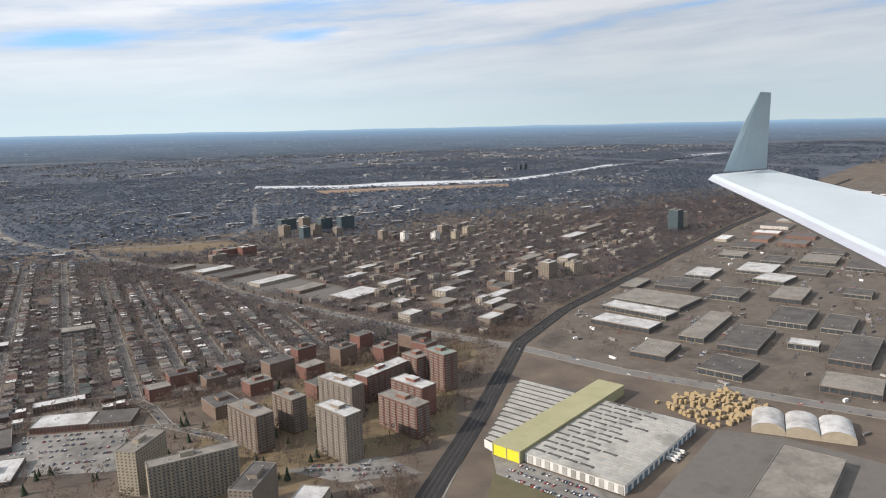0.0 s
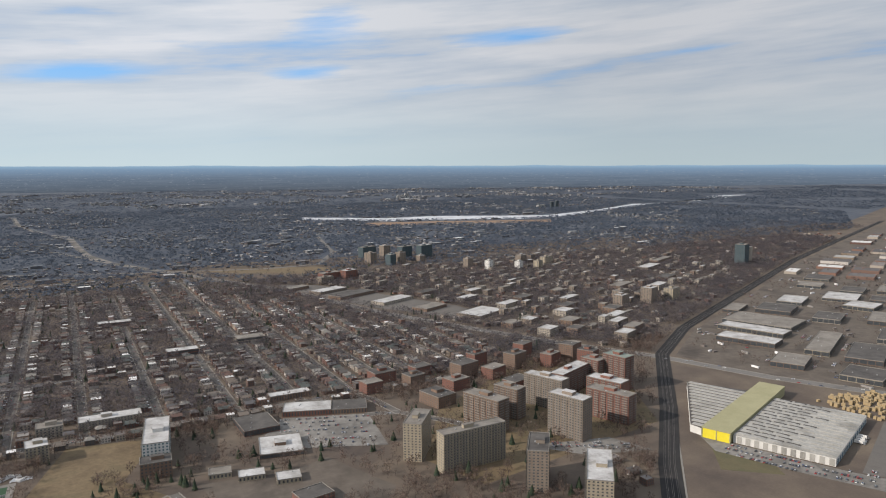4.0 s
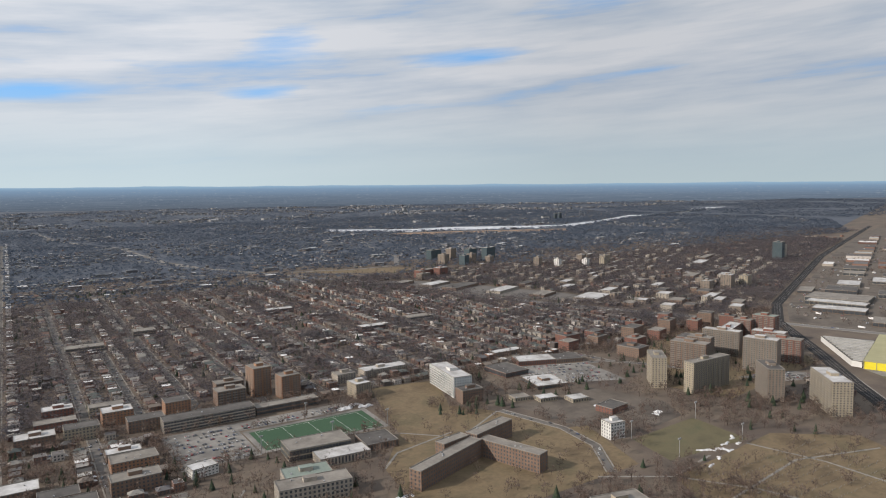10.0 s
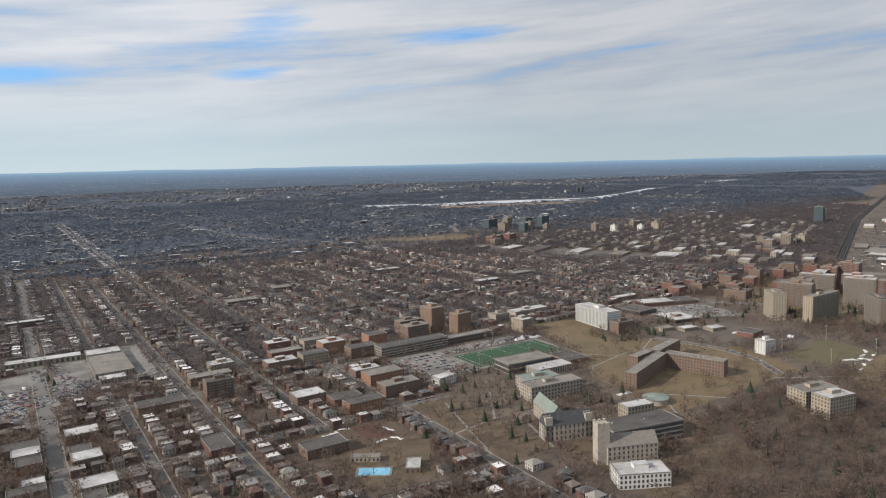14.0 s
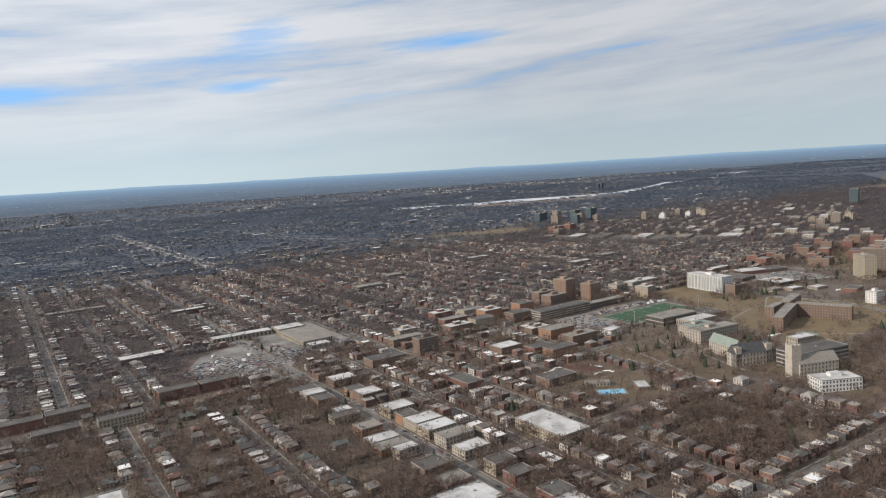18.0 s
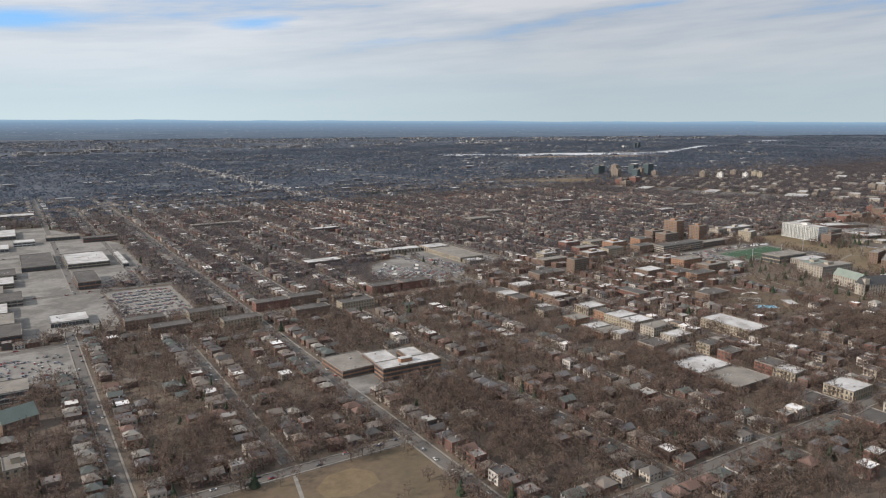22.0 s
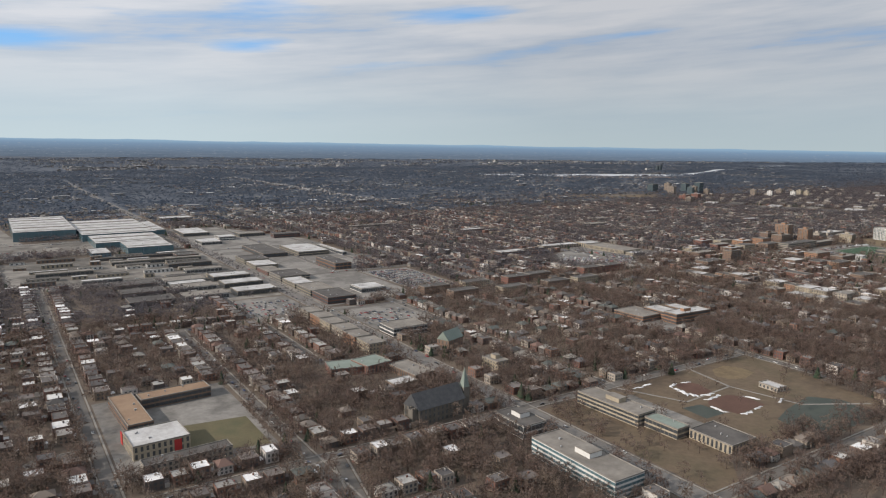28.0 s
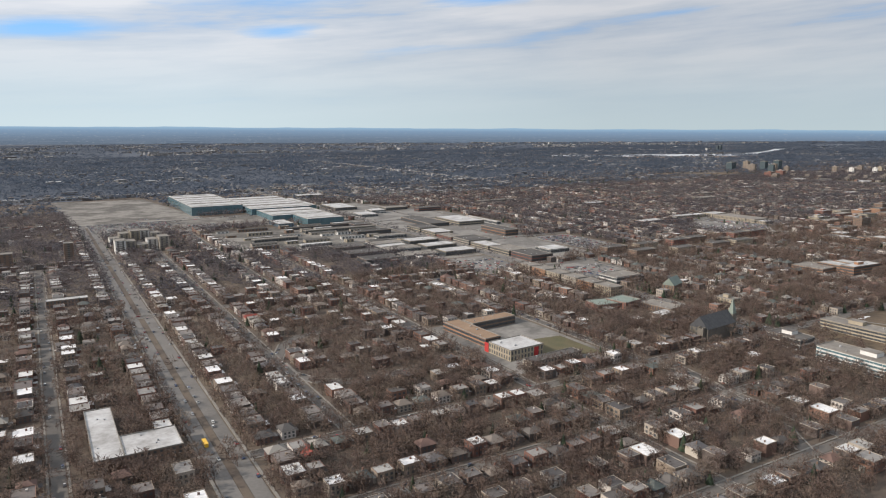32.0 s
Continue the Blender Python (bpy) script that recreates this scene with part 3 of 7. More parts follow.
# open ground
patch("wooded_suburb_floor", [(-6000, 2240), (-2600, 2190), (-1900, 2330), (-1500, 2170), (-1150, 2350), (-800, 2200), (-500, 2330), (-200, 2210), (180, 2330), (480, 2260), (1000, 2310), (3200, 2150), (9000, 4600), (12000, 13000), (-9000, 13000)], M_HAZEFLOOR, 0.03, "dark ground under the far suburb's trees, its blue standing for haze", "ground", None)
patch("playing_field", [(-498, 718), (-348, 718), (-344, 795), (-498, 795)], M_LOT, 0.12, "grey apron round the sports pitch", "pavement")
pitch = patch("sports_pitch", [(-492, 724), (-354, 724), (-351, 788), (-492, 788)], M_TURF, 0.2, "bright green artificial turf football pitch with white lines", "pitch", kind="")
for x0, x1, y0, y1 in [(-486, -360, 728, 728.3), (-486, -360, 784, 784.3)] + [(-486 + 31.5 * i, -485.7 + 31.5 * i, 728, 784) for i in range(5)]:
    child("marking", boxes("marking", [(x0, x1, y0, y1, 0.2, 0.212)], M_WHITE), pitch)
patch("campus_lawn", [(-345, 720), (-300, 866), (-205, 850), (-250, 745), (-215, 690), (-190, 600), (-160, 590), (-195, 480), (-430, 470), (-410, 610), (-350, 690)], M_LAWN, 0.08, "tan dormant lawn of a college campus", "lawn")
patch("campus_lawn", [(-645, 480), (-585, 480), (-585, 655), (-640, 655)], M_PARK, 0.08, "brown campus lawn with bare trees", "lawn")
patch("campus_lawn", [(-585, 350), (-460, 350), (-420, 460), (-585, 480)], M_PARK, 0.08, "brown lawn beside the chapel", "lawn")
patch("sports_ground", [(-163, 468), (-48, 462), (-40, 540), (-150, 530)], M_GREENISH, 0.1, "olive green playing field edged with old snow", "field")
patch("car_park", [(-580, 716), (-500, 716), (-500, 800), (-360, 800), (-360, 830), (-580, 830)], M_LOT, 0.11, "grey car park with rows of parked cars", "car park")
patch("car_park", [(-98, 792), (-62, 838), (36, 802), (18, 698), (-68, 736)], M_LOT, 0.11, "grey shopping centre car park with parked cars", "car park")
patch("car_park", [(-1438, 1075), (-1430, 895), (-1350, 895), (-1350, 1070)], M_CONC, 0.11, "pale concrete car park full of parked cars", "car park")
patch("car_park", [(-1090, 940), (-985, 850), (-978, 1000), (-946, 1085), (-1040, 1040)], M_LOT, 0.11, "grey car park before the shopping arcade", "car park")
patch("car_park", [(-960, 890), (-905, 960), (-905, 1115), (-945, 1115)], M_LOT, 0.115, "grey car park strip", "car park")
patch("car_park", [(-1585, 730), (-1500, 730), (-1500, 835), (-1585, 860)], M_LOT, 0.11, "grey car park beside the main street", "car park")
patch("car_park", [(-1690, 850), (-1612, 850), (-1612, 960), (-1690, 960)], M_LOT, 0.11, "grey corner car park with a few cars", "car park")
patch("car_park", [(318, 505), (338, 545), (392, 402), (440, 320), (392, 330), (346, 430)], M_LOT, 0.11, "grey staff car park with parked cars", "car park")
patch("car_park", [(400, 395), (450, 300), (640, 300), (600, 420), (560, 465)], M_ASPHALT, 0.10, "grey asphalt factory yard", "yard")
patch("works_lawn", [(285, 470), (334, 528), (362, 486), (330, 430)], M_GREENISH, 0.09, "olive grass strip before the works hall", "lawn")
patch("gravel_yard", [(-2160, 1540), (-2100, 1500), (-1620, 1500), (-1620, 1740), (-1900, 1700), (-1960, 2230), (-2200, 2260)], M_GRAVEL, 0.10, "pale gravel yard round the factory", "yard")
patch("ball_park", [(-1495, 440), (-1300, 440), (-1330, 290), (-1500, 300)], M_PARK, 0.09, "brown park lawn with ball fields", "park")
patch("park_pond", [(-1440, 322), (-1415, 330), (-1369, 338), (-1352, 318), (-1356, 284), (-1449, 280)], M_WATER, 0.13, "dark meltwater pond on the park lawn", "pond")
patch("infield", [(-1447, 414), (-1441, 419), (-1427, 416), (-1424, 409), (-1430, 388), (-1450, 391)], M_CLAY, 0.14, "dark red clay infield of a ball field edged with snow", "infield")
patch("infield", [(-1460, 371), (-1452, 377), (-1425, 378), (-1418, 368), (-1419, 346), (-1457, 345)], M_CLAY, 0.14, "dark red clay infield of a ball field edged with snow", "infield")
patch("park_pond", [(-1485, 378), (-1465, 375), (-1464, 352), (-1487, 353)], M_WATER, 0.135, "shallow grey-green meltwater pond on the park lawn", "pond")
patch("infield", [(-1390, 416), (-1376, 429), (-1358, 430), (-1348, 418), (-1350, 402), (-1372, 396), (-1388, 402)], M_LAWN, 0.14, "tan worn infield of a ball field", "infield")
patch("pool_ground", [(-760, 640), (-680, 640), (-672, 560), (-700, 500), (-765, 495)], M_PARK, 0.09, "brown grass round the public swimming pool", "park")
patch("ball_diamond", [(-715, 638), (-690, 632), (-686, 592), (-716, 598)], M_CLAY, 0.14, "red-brown clay ball diamond edged with snow", "infield")
patch("school_yard", [(-1310, 545), (-1200, 545), (-1200, 640), (-1310, 640)], M_LOT, 0.09, "grey asphalt school yard", "yard")
patch("school_yard", [(-1895, 480), (-1790, 480), (-1790, 640), (-1895, 640)], M_LOT, 0.09, "grey asphalt school yard with a patch of grass", "yard")
patch("school_lawn", [(-1846, 500), (-1795, 490), (-1795, 550), (-1846, 556)], M_GREENISH, 0.13, "olive grass patch beside the school yard", "lawn")
patch("school_lawn", [(-1560, 440), (-1500, 440), (-1500, 330), (-1585, 250), (-1585, 436)], M_PARK, 0.09, "brown lawn round the high school", "lawn")
patch("school_yard", [(-1520, 425), (-1497, 422), (-1497, 340), (-1518, 340)], M_LOT, 0.13, "grey asphalt yard beside the high school", "yard")
patch("cemetery", [(-125, 446), (-13, 459), (60, 400), (20, 300), (-260, 300), (-190, 440)], M_LAWN, 0.08, "tan cemetery lawn with rows of stones", "cemetery")
patch("commercial_ground", [(-1612, 1480), (-1612, 965), (-1690, 965), (-1740, 1110), (-1940, 1190), (-1950, 1440)], M_GRAVEL, 0.07, "patched grey paving of the commercial strip", "yard")
patch("commercial_ground", [(-1588, 865), (-1588, 1820), (-1480, 1820), (-1360, 1500), (-1360, 1240), (-1440, 1080), (-1440, 890)], M_LOT, 0.07, "patched grey paving behind the shops", "yard")
patch("tan_verge", [(150, 2190), (400, 2090), (430, 1990), (330, 1960), (160, 2080), (60, 2180)], M_LAWN, 0.08, "tan grass triangle beside the motorway", "verge")
patch("strip_ground", [(190, 1820), (290, 1760), (380, 1560), (470, 1330), (470, 1230), (400, 1240), (300, 1420), (215, 1720)], M_ASPHALT, 0.075, "pale paving of a retail strip on the arterial road", "yard")
patch("verge", [(-40, 2190), (200, 2120), (390, 2110), (300, 1930), (150, 2020)], M_GROUND, 0.07, "brown verge between motorway ramps", "verge")
patch("fallow_field", [(1100, 3350), (1500, 3250), (2000, 3020), (2100, 3150), (1500, 3440), (1150, 3560)], M_DIRT, 0.09, "reddish brown fallow field by the river", "field")
patch("campus_forecourt", [(-185, 700), (-98, 684), (-53, 700), (-17, 602), (-43, 553), (-92, 545), (-113, 586), (-171, 592)], M_ESTATE, 0.09, "worn grey-brown paving between low pavilions", "yard")
patch("tower_car_park", [(150, 618), (192, 565), (262, 542), (245, 592)], M_LOT, 0.11, "grey car park between apartment towers", "car park")
road([(50, 880), (62, 850), (71, 787), (84, 768), (112, 728), (130, 690)], 4.5)
road([(71, 787), (30, 800)], 4.0)
road([(-210, 690), (-188, 600), (-195, 540), (-232, 480)], 3.5, label="pale campus drive curving past the lawn")
patch("works_site", [(35, 640), (60, 560), (330, 600), (420, 760), (480, 800), (500, 860), (340, 900), (120, 770)], M_LAWN, 0.06, "brown lawns among apartment towers", "lawn", None)
for pts in ([(-430, 470), (-395, 520), (-350, 470)], [(-350, 690), (-300, 640), (-215, 690)], [(-410, 610), (-380, 640), (-300, 660)], [(-585, 480), (-560, 560), (-500, 575)], [(-640, 560), (-585, 570), (-540, 640)], [(-640, 500), (-600, 640)], [(-250, 480), (-190, 440), (-120, 455)], [(-260, 300), (-190, 380), (-60, 400), (40, 370)], [(-190, 440), (-150, 380), (-120, 300)], [(-60, 455), (-40, 380), (-40, 300)], [(-1495, 440), (-1470, 385), (-1405, 390), (-1392, 330), (-1340, 300)], [(-1405, 390), (-1395, 440)]):
    tagged(new("footpath", strip_mesh("footpath", pts, 1.3, 0.2, M_CONC)), "pale concrete footpath across the lawn", "path", kind="structure")
patch("river", [(938, 3986), (1297, 3595), (1573, 3542), (2034, 3287), (2350, 3330), (2900, 3580), (3517, 3880), (4700, 4150), (5400, 4486), (4900, 4500), (4220, 3990), (3500, 3990), (2821, 3625), (2300, 3440), (2120, 3520), (1707, 3780), (1392, 3790), (988, 4150)], M_ICE, 0.2, "pale ice-covered river bending through the suburbs", "river")
patch("industrial_ground", [(600, 660), (740, 400), (900, 250), (2400, 250), (3300, 2000), (2331, 1630), (1729, 1380), (902, 985), (728, 905), (570, 800)], M_ESTATE, 0.06, "grey paved ground of an industrial estate", "yard", None)

# ---- buildings ----
def window_rings(name, w_, d_, h_, floors, step, wide, mat, sill=1.0, ribbon=False, full=True):
    """The windows of all storeys, on all four sides."""
    out = []
    high = h_ - sill - 0.7
    for length, side in ((w_, 0), (w_, 1), (d_, 2), (d_, 3))[:: 1 if full else 2]:
        n = max(1, int((length - 1.0) / step))
        for i in range(n):
            c = length * (i + 0.5) / n
            hw = (length / n) * 0.47 if ribbon else wide / 2
            a, b, p = c - hw, c + hw, 0.06
            out.append({0: (a, b, -p, 0.05, sill, sill + high), 1: (a, b, d_ - 0.05, d_ + p, sill, sill + high), 2: (-p, 0.05, a, b, sill, sill + high), 3: (w_ - 0.05, w_ + p, a, b, sill, sill + high)}[side])
    return boxes(name, [(*q[:4], q[4] + f * h_, q[5] + f * h_) for f in range(floors) for q in out], mat)


def rooftop(t, w_, d_, h, roof_mat, wall_mat, extra=True, penthouse=True, rng=random):
    child("roof", boxes("roof", [(0.35, w_ - 0.35, 0.35, d_ - 0.35, h - 0.2, h + 0.12)], roof_mat), t)
    child("parapet", boxes("parapet", [(-0.1, w_ + 0.1, -0.1, 0.35, h - 0.1, h + 0.75), (-0.1, w_ + 0.1, d_ - 0.35, d_ + 0.1, h - 0.1, h + 0.75), (-0.1, 0.35, 0.35, d_ - 0.35, h - 0.1, h + 0.75), (w_ - 0.35, w_ + 0.1, 0.35, d_ - 0.35, h - 0.1, h + 0.75)], M_CONC), t)
    if penthouse:
        a, b = w_ * 0.36, d_ * 0.4
        pw, pd = min(w_ * 0.42, 12), min(d_ * 0.3, 14)
        ph = child("penthouse", boxes("penthouse", [(a, a + pw, b, b + pd, h, h + 3.6)], wall_mat), t)
        child("cap", boxes("cap", [(a - 0.2, a + pw + 0.2, b - 0.2, b + pd + 0.2, h + 3.6, h + 3.9)], roof_mat), ph)
    if extra:
        for i in range(1 if w_ * d_ < 900 else 3):
            x, y, s = rng.uniform(0.12, 0.8) * w_, rng.uniform(0.1, 0.85) * d_, rng.uniform(0.8, 1.8)
            child("roof_vent", boxes("roof_vent", [(x, x + s, y, y + s * 0.8, h, h + rng.uniform(0.7, 1.6))], M_METAL), t)


def building(label, x, y, w_, d_, h, floors, wall, roof=None, rot=0.0, name="apartment_building", cat="building", win="punched", balcony="", step=3.4, wide=1.7, penthouse=True, glass=None, extra=True, group=""):
    """A flat-roofed block with its near corner at x, y; balcony: sides that carry balconies, of 's' (near) and 'w' (sunny)."""
    t = thing(name, label, cat, x, y, 0, rot, group)
    rng = random.Random(int(abs(x) * 7 + abs(y) * 13))
    child("wall", boxes("wall", [(0, w_, 0, d_, -0.5, h)], wall), t)
    roof = roof or M_GRAVELROOF
    rooftop(t, w_, d_, h, roof, wall, extra, penthouse, rng)
    fh = h / floors
    child("glazing", window_rings("glazing", w_, d_, fh, floors, step * (1.8 if y > 1000 else 1.0), wide * (1.8 if y > 1000 else 1.0), glass or M_GLASS, ribbon=(win == "ribbon"), sill=0.8 if win == "ribbon" else 0.95, full=y < 900), t)["kind"] = "stuff"
    for side in balcony:
        ln = w_ if side == "s" else d_
        n = max(1, int(ln / 9))
        bx = []
        for i in range(n):
            bx.append(ln * (i + 0.14) / n)
        c = ln / n * 0.66
        if side == "s":
            me = boxes("balcony", [(0, c, -1.5, 0, 0, 0.18), (0, c, -1.5, -1.42, 0.18, 1.15)], M_CONC)
        else:
            me = boxes("balcony", [(-1.5, 0, 0, c, 0, 0.18), (-1.5, -1.42, 0, c, 0.18, 1.15)], M_CONC)
        for f in range(1, floors):
            for a in bx:
                child("balcony", me, t, at=(a, 0, f * fh) if side == "s" else (0, a, f * fh))
    claim(x, y, w_, d_, rot, 2, 0.0 if name == "shop_building" else 5.0)
    return t


T_BROWN = "brown brick apartment tower with stacked balconies and gravel roof"
T_TAN = "tan concrete apartment tower with vertical rows of windows"
T_RED = "red brick apartment block with balconies and flat roof"
building(T_BROWN, 140, 661, 20, 54, 39, 13, M_BROWN, rot=18, balcony="ws", name="apartment_tower")
building(T_TAN, 208, 594, 20, 47, 48, 16, M_TAUPE, M_WHITEROOF, rot=18, balcony="w", name="apartment_tower")
building(T_TAN, 248, 683, 18, 57, 40, 14, M_TAUPE, M_WHITEROOF, rot=20, balcony="w", name="apartment_tower")
building(T_BROWN, 184, 687, 18, 36, 38, 13, M_BROWN, rot=20, balcony="ws", name="apartment_tower")
building(T_RED, 288, 607, 19, 58, 35, 12, M_RED, rot=18, balcony="ws", name="apartment_tower")
building(T_RED, 317, 652, 22, 50, 34, 12, M_RED, M_WHITEROOF, rot=18, balcony="w", name="apartment_tower")
building(T_RED, 282, 723, 74, 21, 32, 11, M_RED, M_WHITEROOF, rot=22, balcony="s", name="apartment_tower")
teal = building("tall red brick tower with a blue-green roof crown", 374, 706, 21, 37, 46, 15, M_RED, M_GREENROOF, rot=12, balcony="ws", name="apartment_tower")
building("slim red brick tower wing with balconies", 352, 735, 22, 30, 38, 13, M_RED, rot=12, balcony="ws", name="apartment_tower")
building("tan slab apartment building with a sunlit narrow end", 35, 599, 75, 15, 41, 14, M_TAN, M_GRAVELROOF, rot=1, balcony="s", name="apartment_slab")
building("tan slab apartment building with grey gravel roof", 29, 637, 46, 20, 41, 14, M_TAN, M_GRAVELROOF, rot=50, name="apartment_slab")
building(T_TAN, 86, 527, 20, 47, 41, 14, M_TAUPE, M_TAR, rot=-38, balcony="w", name="apartment_tower")
building("pale concrete apartment tower with a white roof", 94, 451, 23, 69, 41, 14, M_TAN, M_WHITEROOF, rot=-40, balcony="w", name="apartment_tower")
# lower red brick blocks west and north of the towers
for i, (x, y, w_, d_, h, r) in enumerate([(90, 905, 34, 26, 15, 5), (62, 868, 26, 22, 15, 8), (128, 868, 26, 22, 15, 10), (155, 905, 30, 20, 14, 12), (170, 820, 30, 24, 15, 12), (205, 860, 36, 24, 22, 15), (255, 905, 30, 18, 20, 18), (245, 838, 30, 22, 16, 18), (300, 862, 30, 22, 24, 20), (345, 905, 26, 20, 24, 22), (355, 845, 28, 20, 20, 22), (400, 850, 24, 24, 28, 25), (398, 800, 22, 26, 30, 25), (425, 880, 30, 18, 18, 24), (120, 770, 30, 40, 15, 12), (235, 765, 36, 24, 18, 18)]):
    building("low red brick apartment block with a dark flat roof", x, y, w_, d_, h, max(3, round(h / 3.2)), (M_RED, M_BROWN)[i % 3 == 2], (M_TAR, M_GRAVELROOF, M_TAR)[i % 3], rot=r, penthouse=i % 2 == 0, group="red brick blocks")
# shopping centre and neighbours
building("low red brick shopping centre with white roof patches", -118, 800, 42, 52, 6.5, 1, M_RED, M_TAR, rot=2, name="shopping_centre", cat="shop", win="ribbon", penthouse=False)
building("long white-roofed store beside the car park", -60, 905, 55, 18, 7, 1, M_BROWN, M_WHITEROOF, name="store", cat="shop", penthouse=False)
building("long brick shopping mall with patched white and tar roofs", -62, 842, 60, 36, 6.5, 1, M_RED, M_WHITEROOF, rot=-20, name="store", cat="shop", penthouse=False)
building("long brick shopping mall wing with a tar roof", -5, 821, 44, 36, 6, 1, M_BROWN, M_TAR, rot=-20, name="store", cat="shop", penthouse=False)
building("single-storey pavilion with a broad white roof", -118, 728, 46, 52, 5, 1, M_BROWN, M_WHITEROOF, rot=-12, name="pavilion", win="ribbon", penthouse=True)
building("small low pavilion with a grey roof", -175, 705, 22, 18, 4.5, 1, M_TAN, M_GRAVELROOF, rot=-10, name="pavilion", penthouse=False)
building("small low pavilion with a white roof", -150, 685, 26, 18, 4.5, 1, M_TAN, M_WHITEROOF, rot=-10, name="pavilion", penthouse=False)
building("small low pavilion with a white roof", -118, 660, 24, 20, 4.5, 1, M_TAN, M_WHITEROOF, rot=-10, name="pavilion", penthouse=False)
building("white cubic residence with pale roof", -172, 541, 19, 17, 18, 5, M_WHITE, M_WHITEROOF, rot=-8, name="residence")
building("dark brick house with a brown roof", -110, 600, 32, 24, 7, 2, M_RED, M_TAR, rot=10, name="club_house", penthouse=False)
# the campus
building("white ten-storey campus residence with blue-green glazed end", -230, 763, 26, 82, 27, 8, M_WHITE, M_WHITEROOF, rot=-8, balcony="w", name="residence_hall", glass=M_TEALGLASS)
building("dark brick campus annex with flat roof", -235, 735, 30, 20, 17, 5, M_BROWN, M_TAR, rot=-5, name="campus_annex")
building("tan cubic apartment building with white roof", -337, 833, 22, 26, 19, 6, M_TAN, M_WHITEROOF, rot=4, balcony="s")
building("long pale apartment building with balconies", -286, 913, 70, 24, 11, 4, M_STONE, M_WHITEROOF, balcony="s")
building("pale stone walk-up apartment building", -330, 910, 28, 22, 13, 4, M_STONE, M_GRAVELROOF, balcony="s")
building("tan brick apartment tower with stepped outline", -446, 918, 24, 30, 38, 12, M_ORANGE, M_GRAVELROOF, rot=4, balcony="ws", name="apartment_tower")
building("tan brick apartment tower with stepped outline", -418, 888, 26, 22, 30, 10, M_ORANGE, M_GRAVELROOF, rot=4, balcony="ws", name="apartment_tower")
building("brown brick apartment block with flat roof", -498, 900, 36, 24, 20, 6, M_BROWN, M_GRAVELROOF, balcony="s")
building("brown brick apartment block with flat roof", -490, 938, 36, 20, 20, 6, M_BROWN, M_GRAVELROOF, balcony="s")
building("long grey-roofed campus hall behind the pitch", -574, 838, 105, 24, 14, 4, M_STONE, M_TAR, name="campus_hall", win="ribbon", penthouse=False)
building("long low grey campus hall", -466, 842, 80, 18, 9, 2, M_BROWN, M_GRAVELROOF, name="campus_hall", win="ribbon", penthouse=False)
building("sports complex with stepped grey and white roofs", -483, 678, 66, 34, 12, 2, M_TAN, M_GRAVELROOF, rot=-4, name="gymnasium", win="ribbon", penthouse=False)
building("low gymnasium wing with white roof", -462, 648, 54, 26, 8, 1, M_STONE, M_WHITEROOF, rot=-4, name="gymnasium", penthouse=False)
building("low gymnasium wing with brown roof", -405, 660, 36, 36, 7, 1, M_BROWN, M_TAR, rot=-4, name="gymnasium", penthouse=False)
building("white flat-roofed campus house", -575, 690, 26, 18, 9, 3, M_WHITE, M_WHITEROOF, rot=10, name="campus_house", penthouse=False)
building("grey concrete science building with sawtooth plan", -526, 583, 66, 24, 16, 4, M_STONE, M_GRAVELROOF, rot=-8, name="science_building", step=4, wide=2)
building("grey concrete science wing", -512, 607, 44, 26, 15, 4, M_STONE, M_GREENROOF, rot=-8, name="science_building", step=4, wide=2)
# the four-armed complex
for x, y, w_, d_, r, h in [(-406, 545, 98, 14, 21, 19), (-312, 592, 62, 15, 17, 19.5), (-314, 584, 72, 14, -72, 18.5), (-352, 592, 36, 13, 12, 18)]:
    building("long brown brick campus wing with a flat grey roof", x, y, w_, d_, h, 5, M_BROWN, M_GRAVELROOF, rot=r, name="campus_wing", penthouse=False)
rp = thing("round_pavilion", "round campus pavilion with a pale green conical roof", "pavilion", -420, 506)
for nm, r1, r2, z0, z1, mt in (("wall", 13, 13, -0.5, 6, M_STONE), ("roof", 14, 1, 6, 8.5, M_GREENROOF)):
    bm = bmesh.new()
    bmesh.ops.create_cone(bm, cap_ends=True, segments=28, radius1=r1, radius2=r2, depth=z1 - z0, matrix=Matrix.Translation((0, 0, (z0 + z1) / 2)))
    me = bpy.data.meshes.new(nm)
    bm.to_mesh(me)
    bm.free()
    me.materials.append(mt)
    child(nm, me, rp)
claim(-434, 492, 28, 28, 0, 2, 2)
building("flat brown-roofed library block", -550, 440, 75, 30, 18, 4, M_STONE, M_TAR, rot=-12, name="library", win="ribbon", penthouse=False)
building("small pale hall on the library roof terrace", -500, 470, 30, 16, 21, 5, M_TAN, M_WHITEROOF, rot=-12, name="library_wing", penthouse=False)
building("modern white cubic building by the chapel", -600, 386, 42, 24, 12, 3, M_WHITE, M_WHITEROOF, rot=-28, name="modern_hall")
building("tan brick school building on the campus edge", -330, 370, 34, 22, 22, 6, M_TAN, M_WHITEROOF, rot=-12, name="school_block")
building("tan brick school wing behind", -320, 400, 44, 24, 18, 5, M_TAN, M_GRAVELROOF, rot=-12, name="school_block")


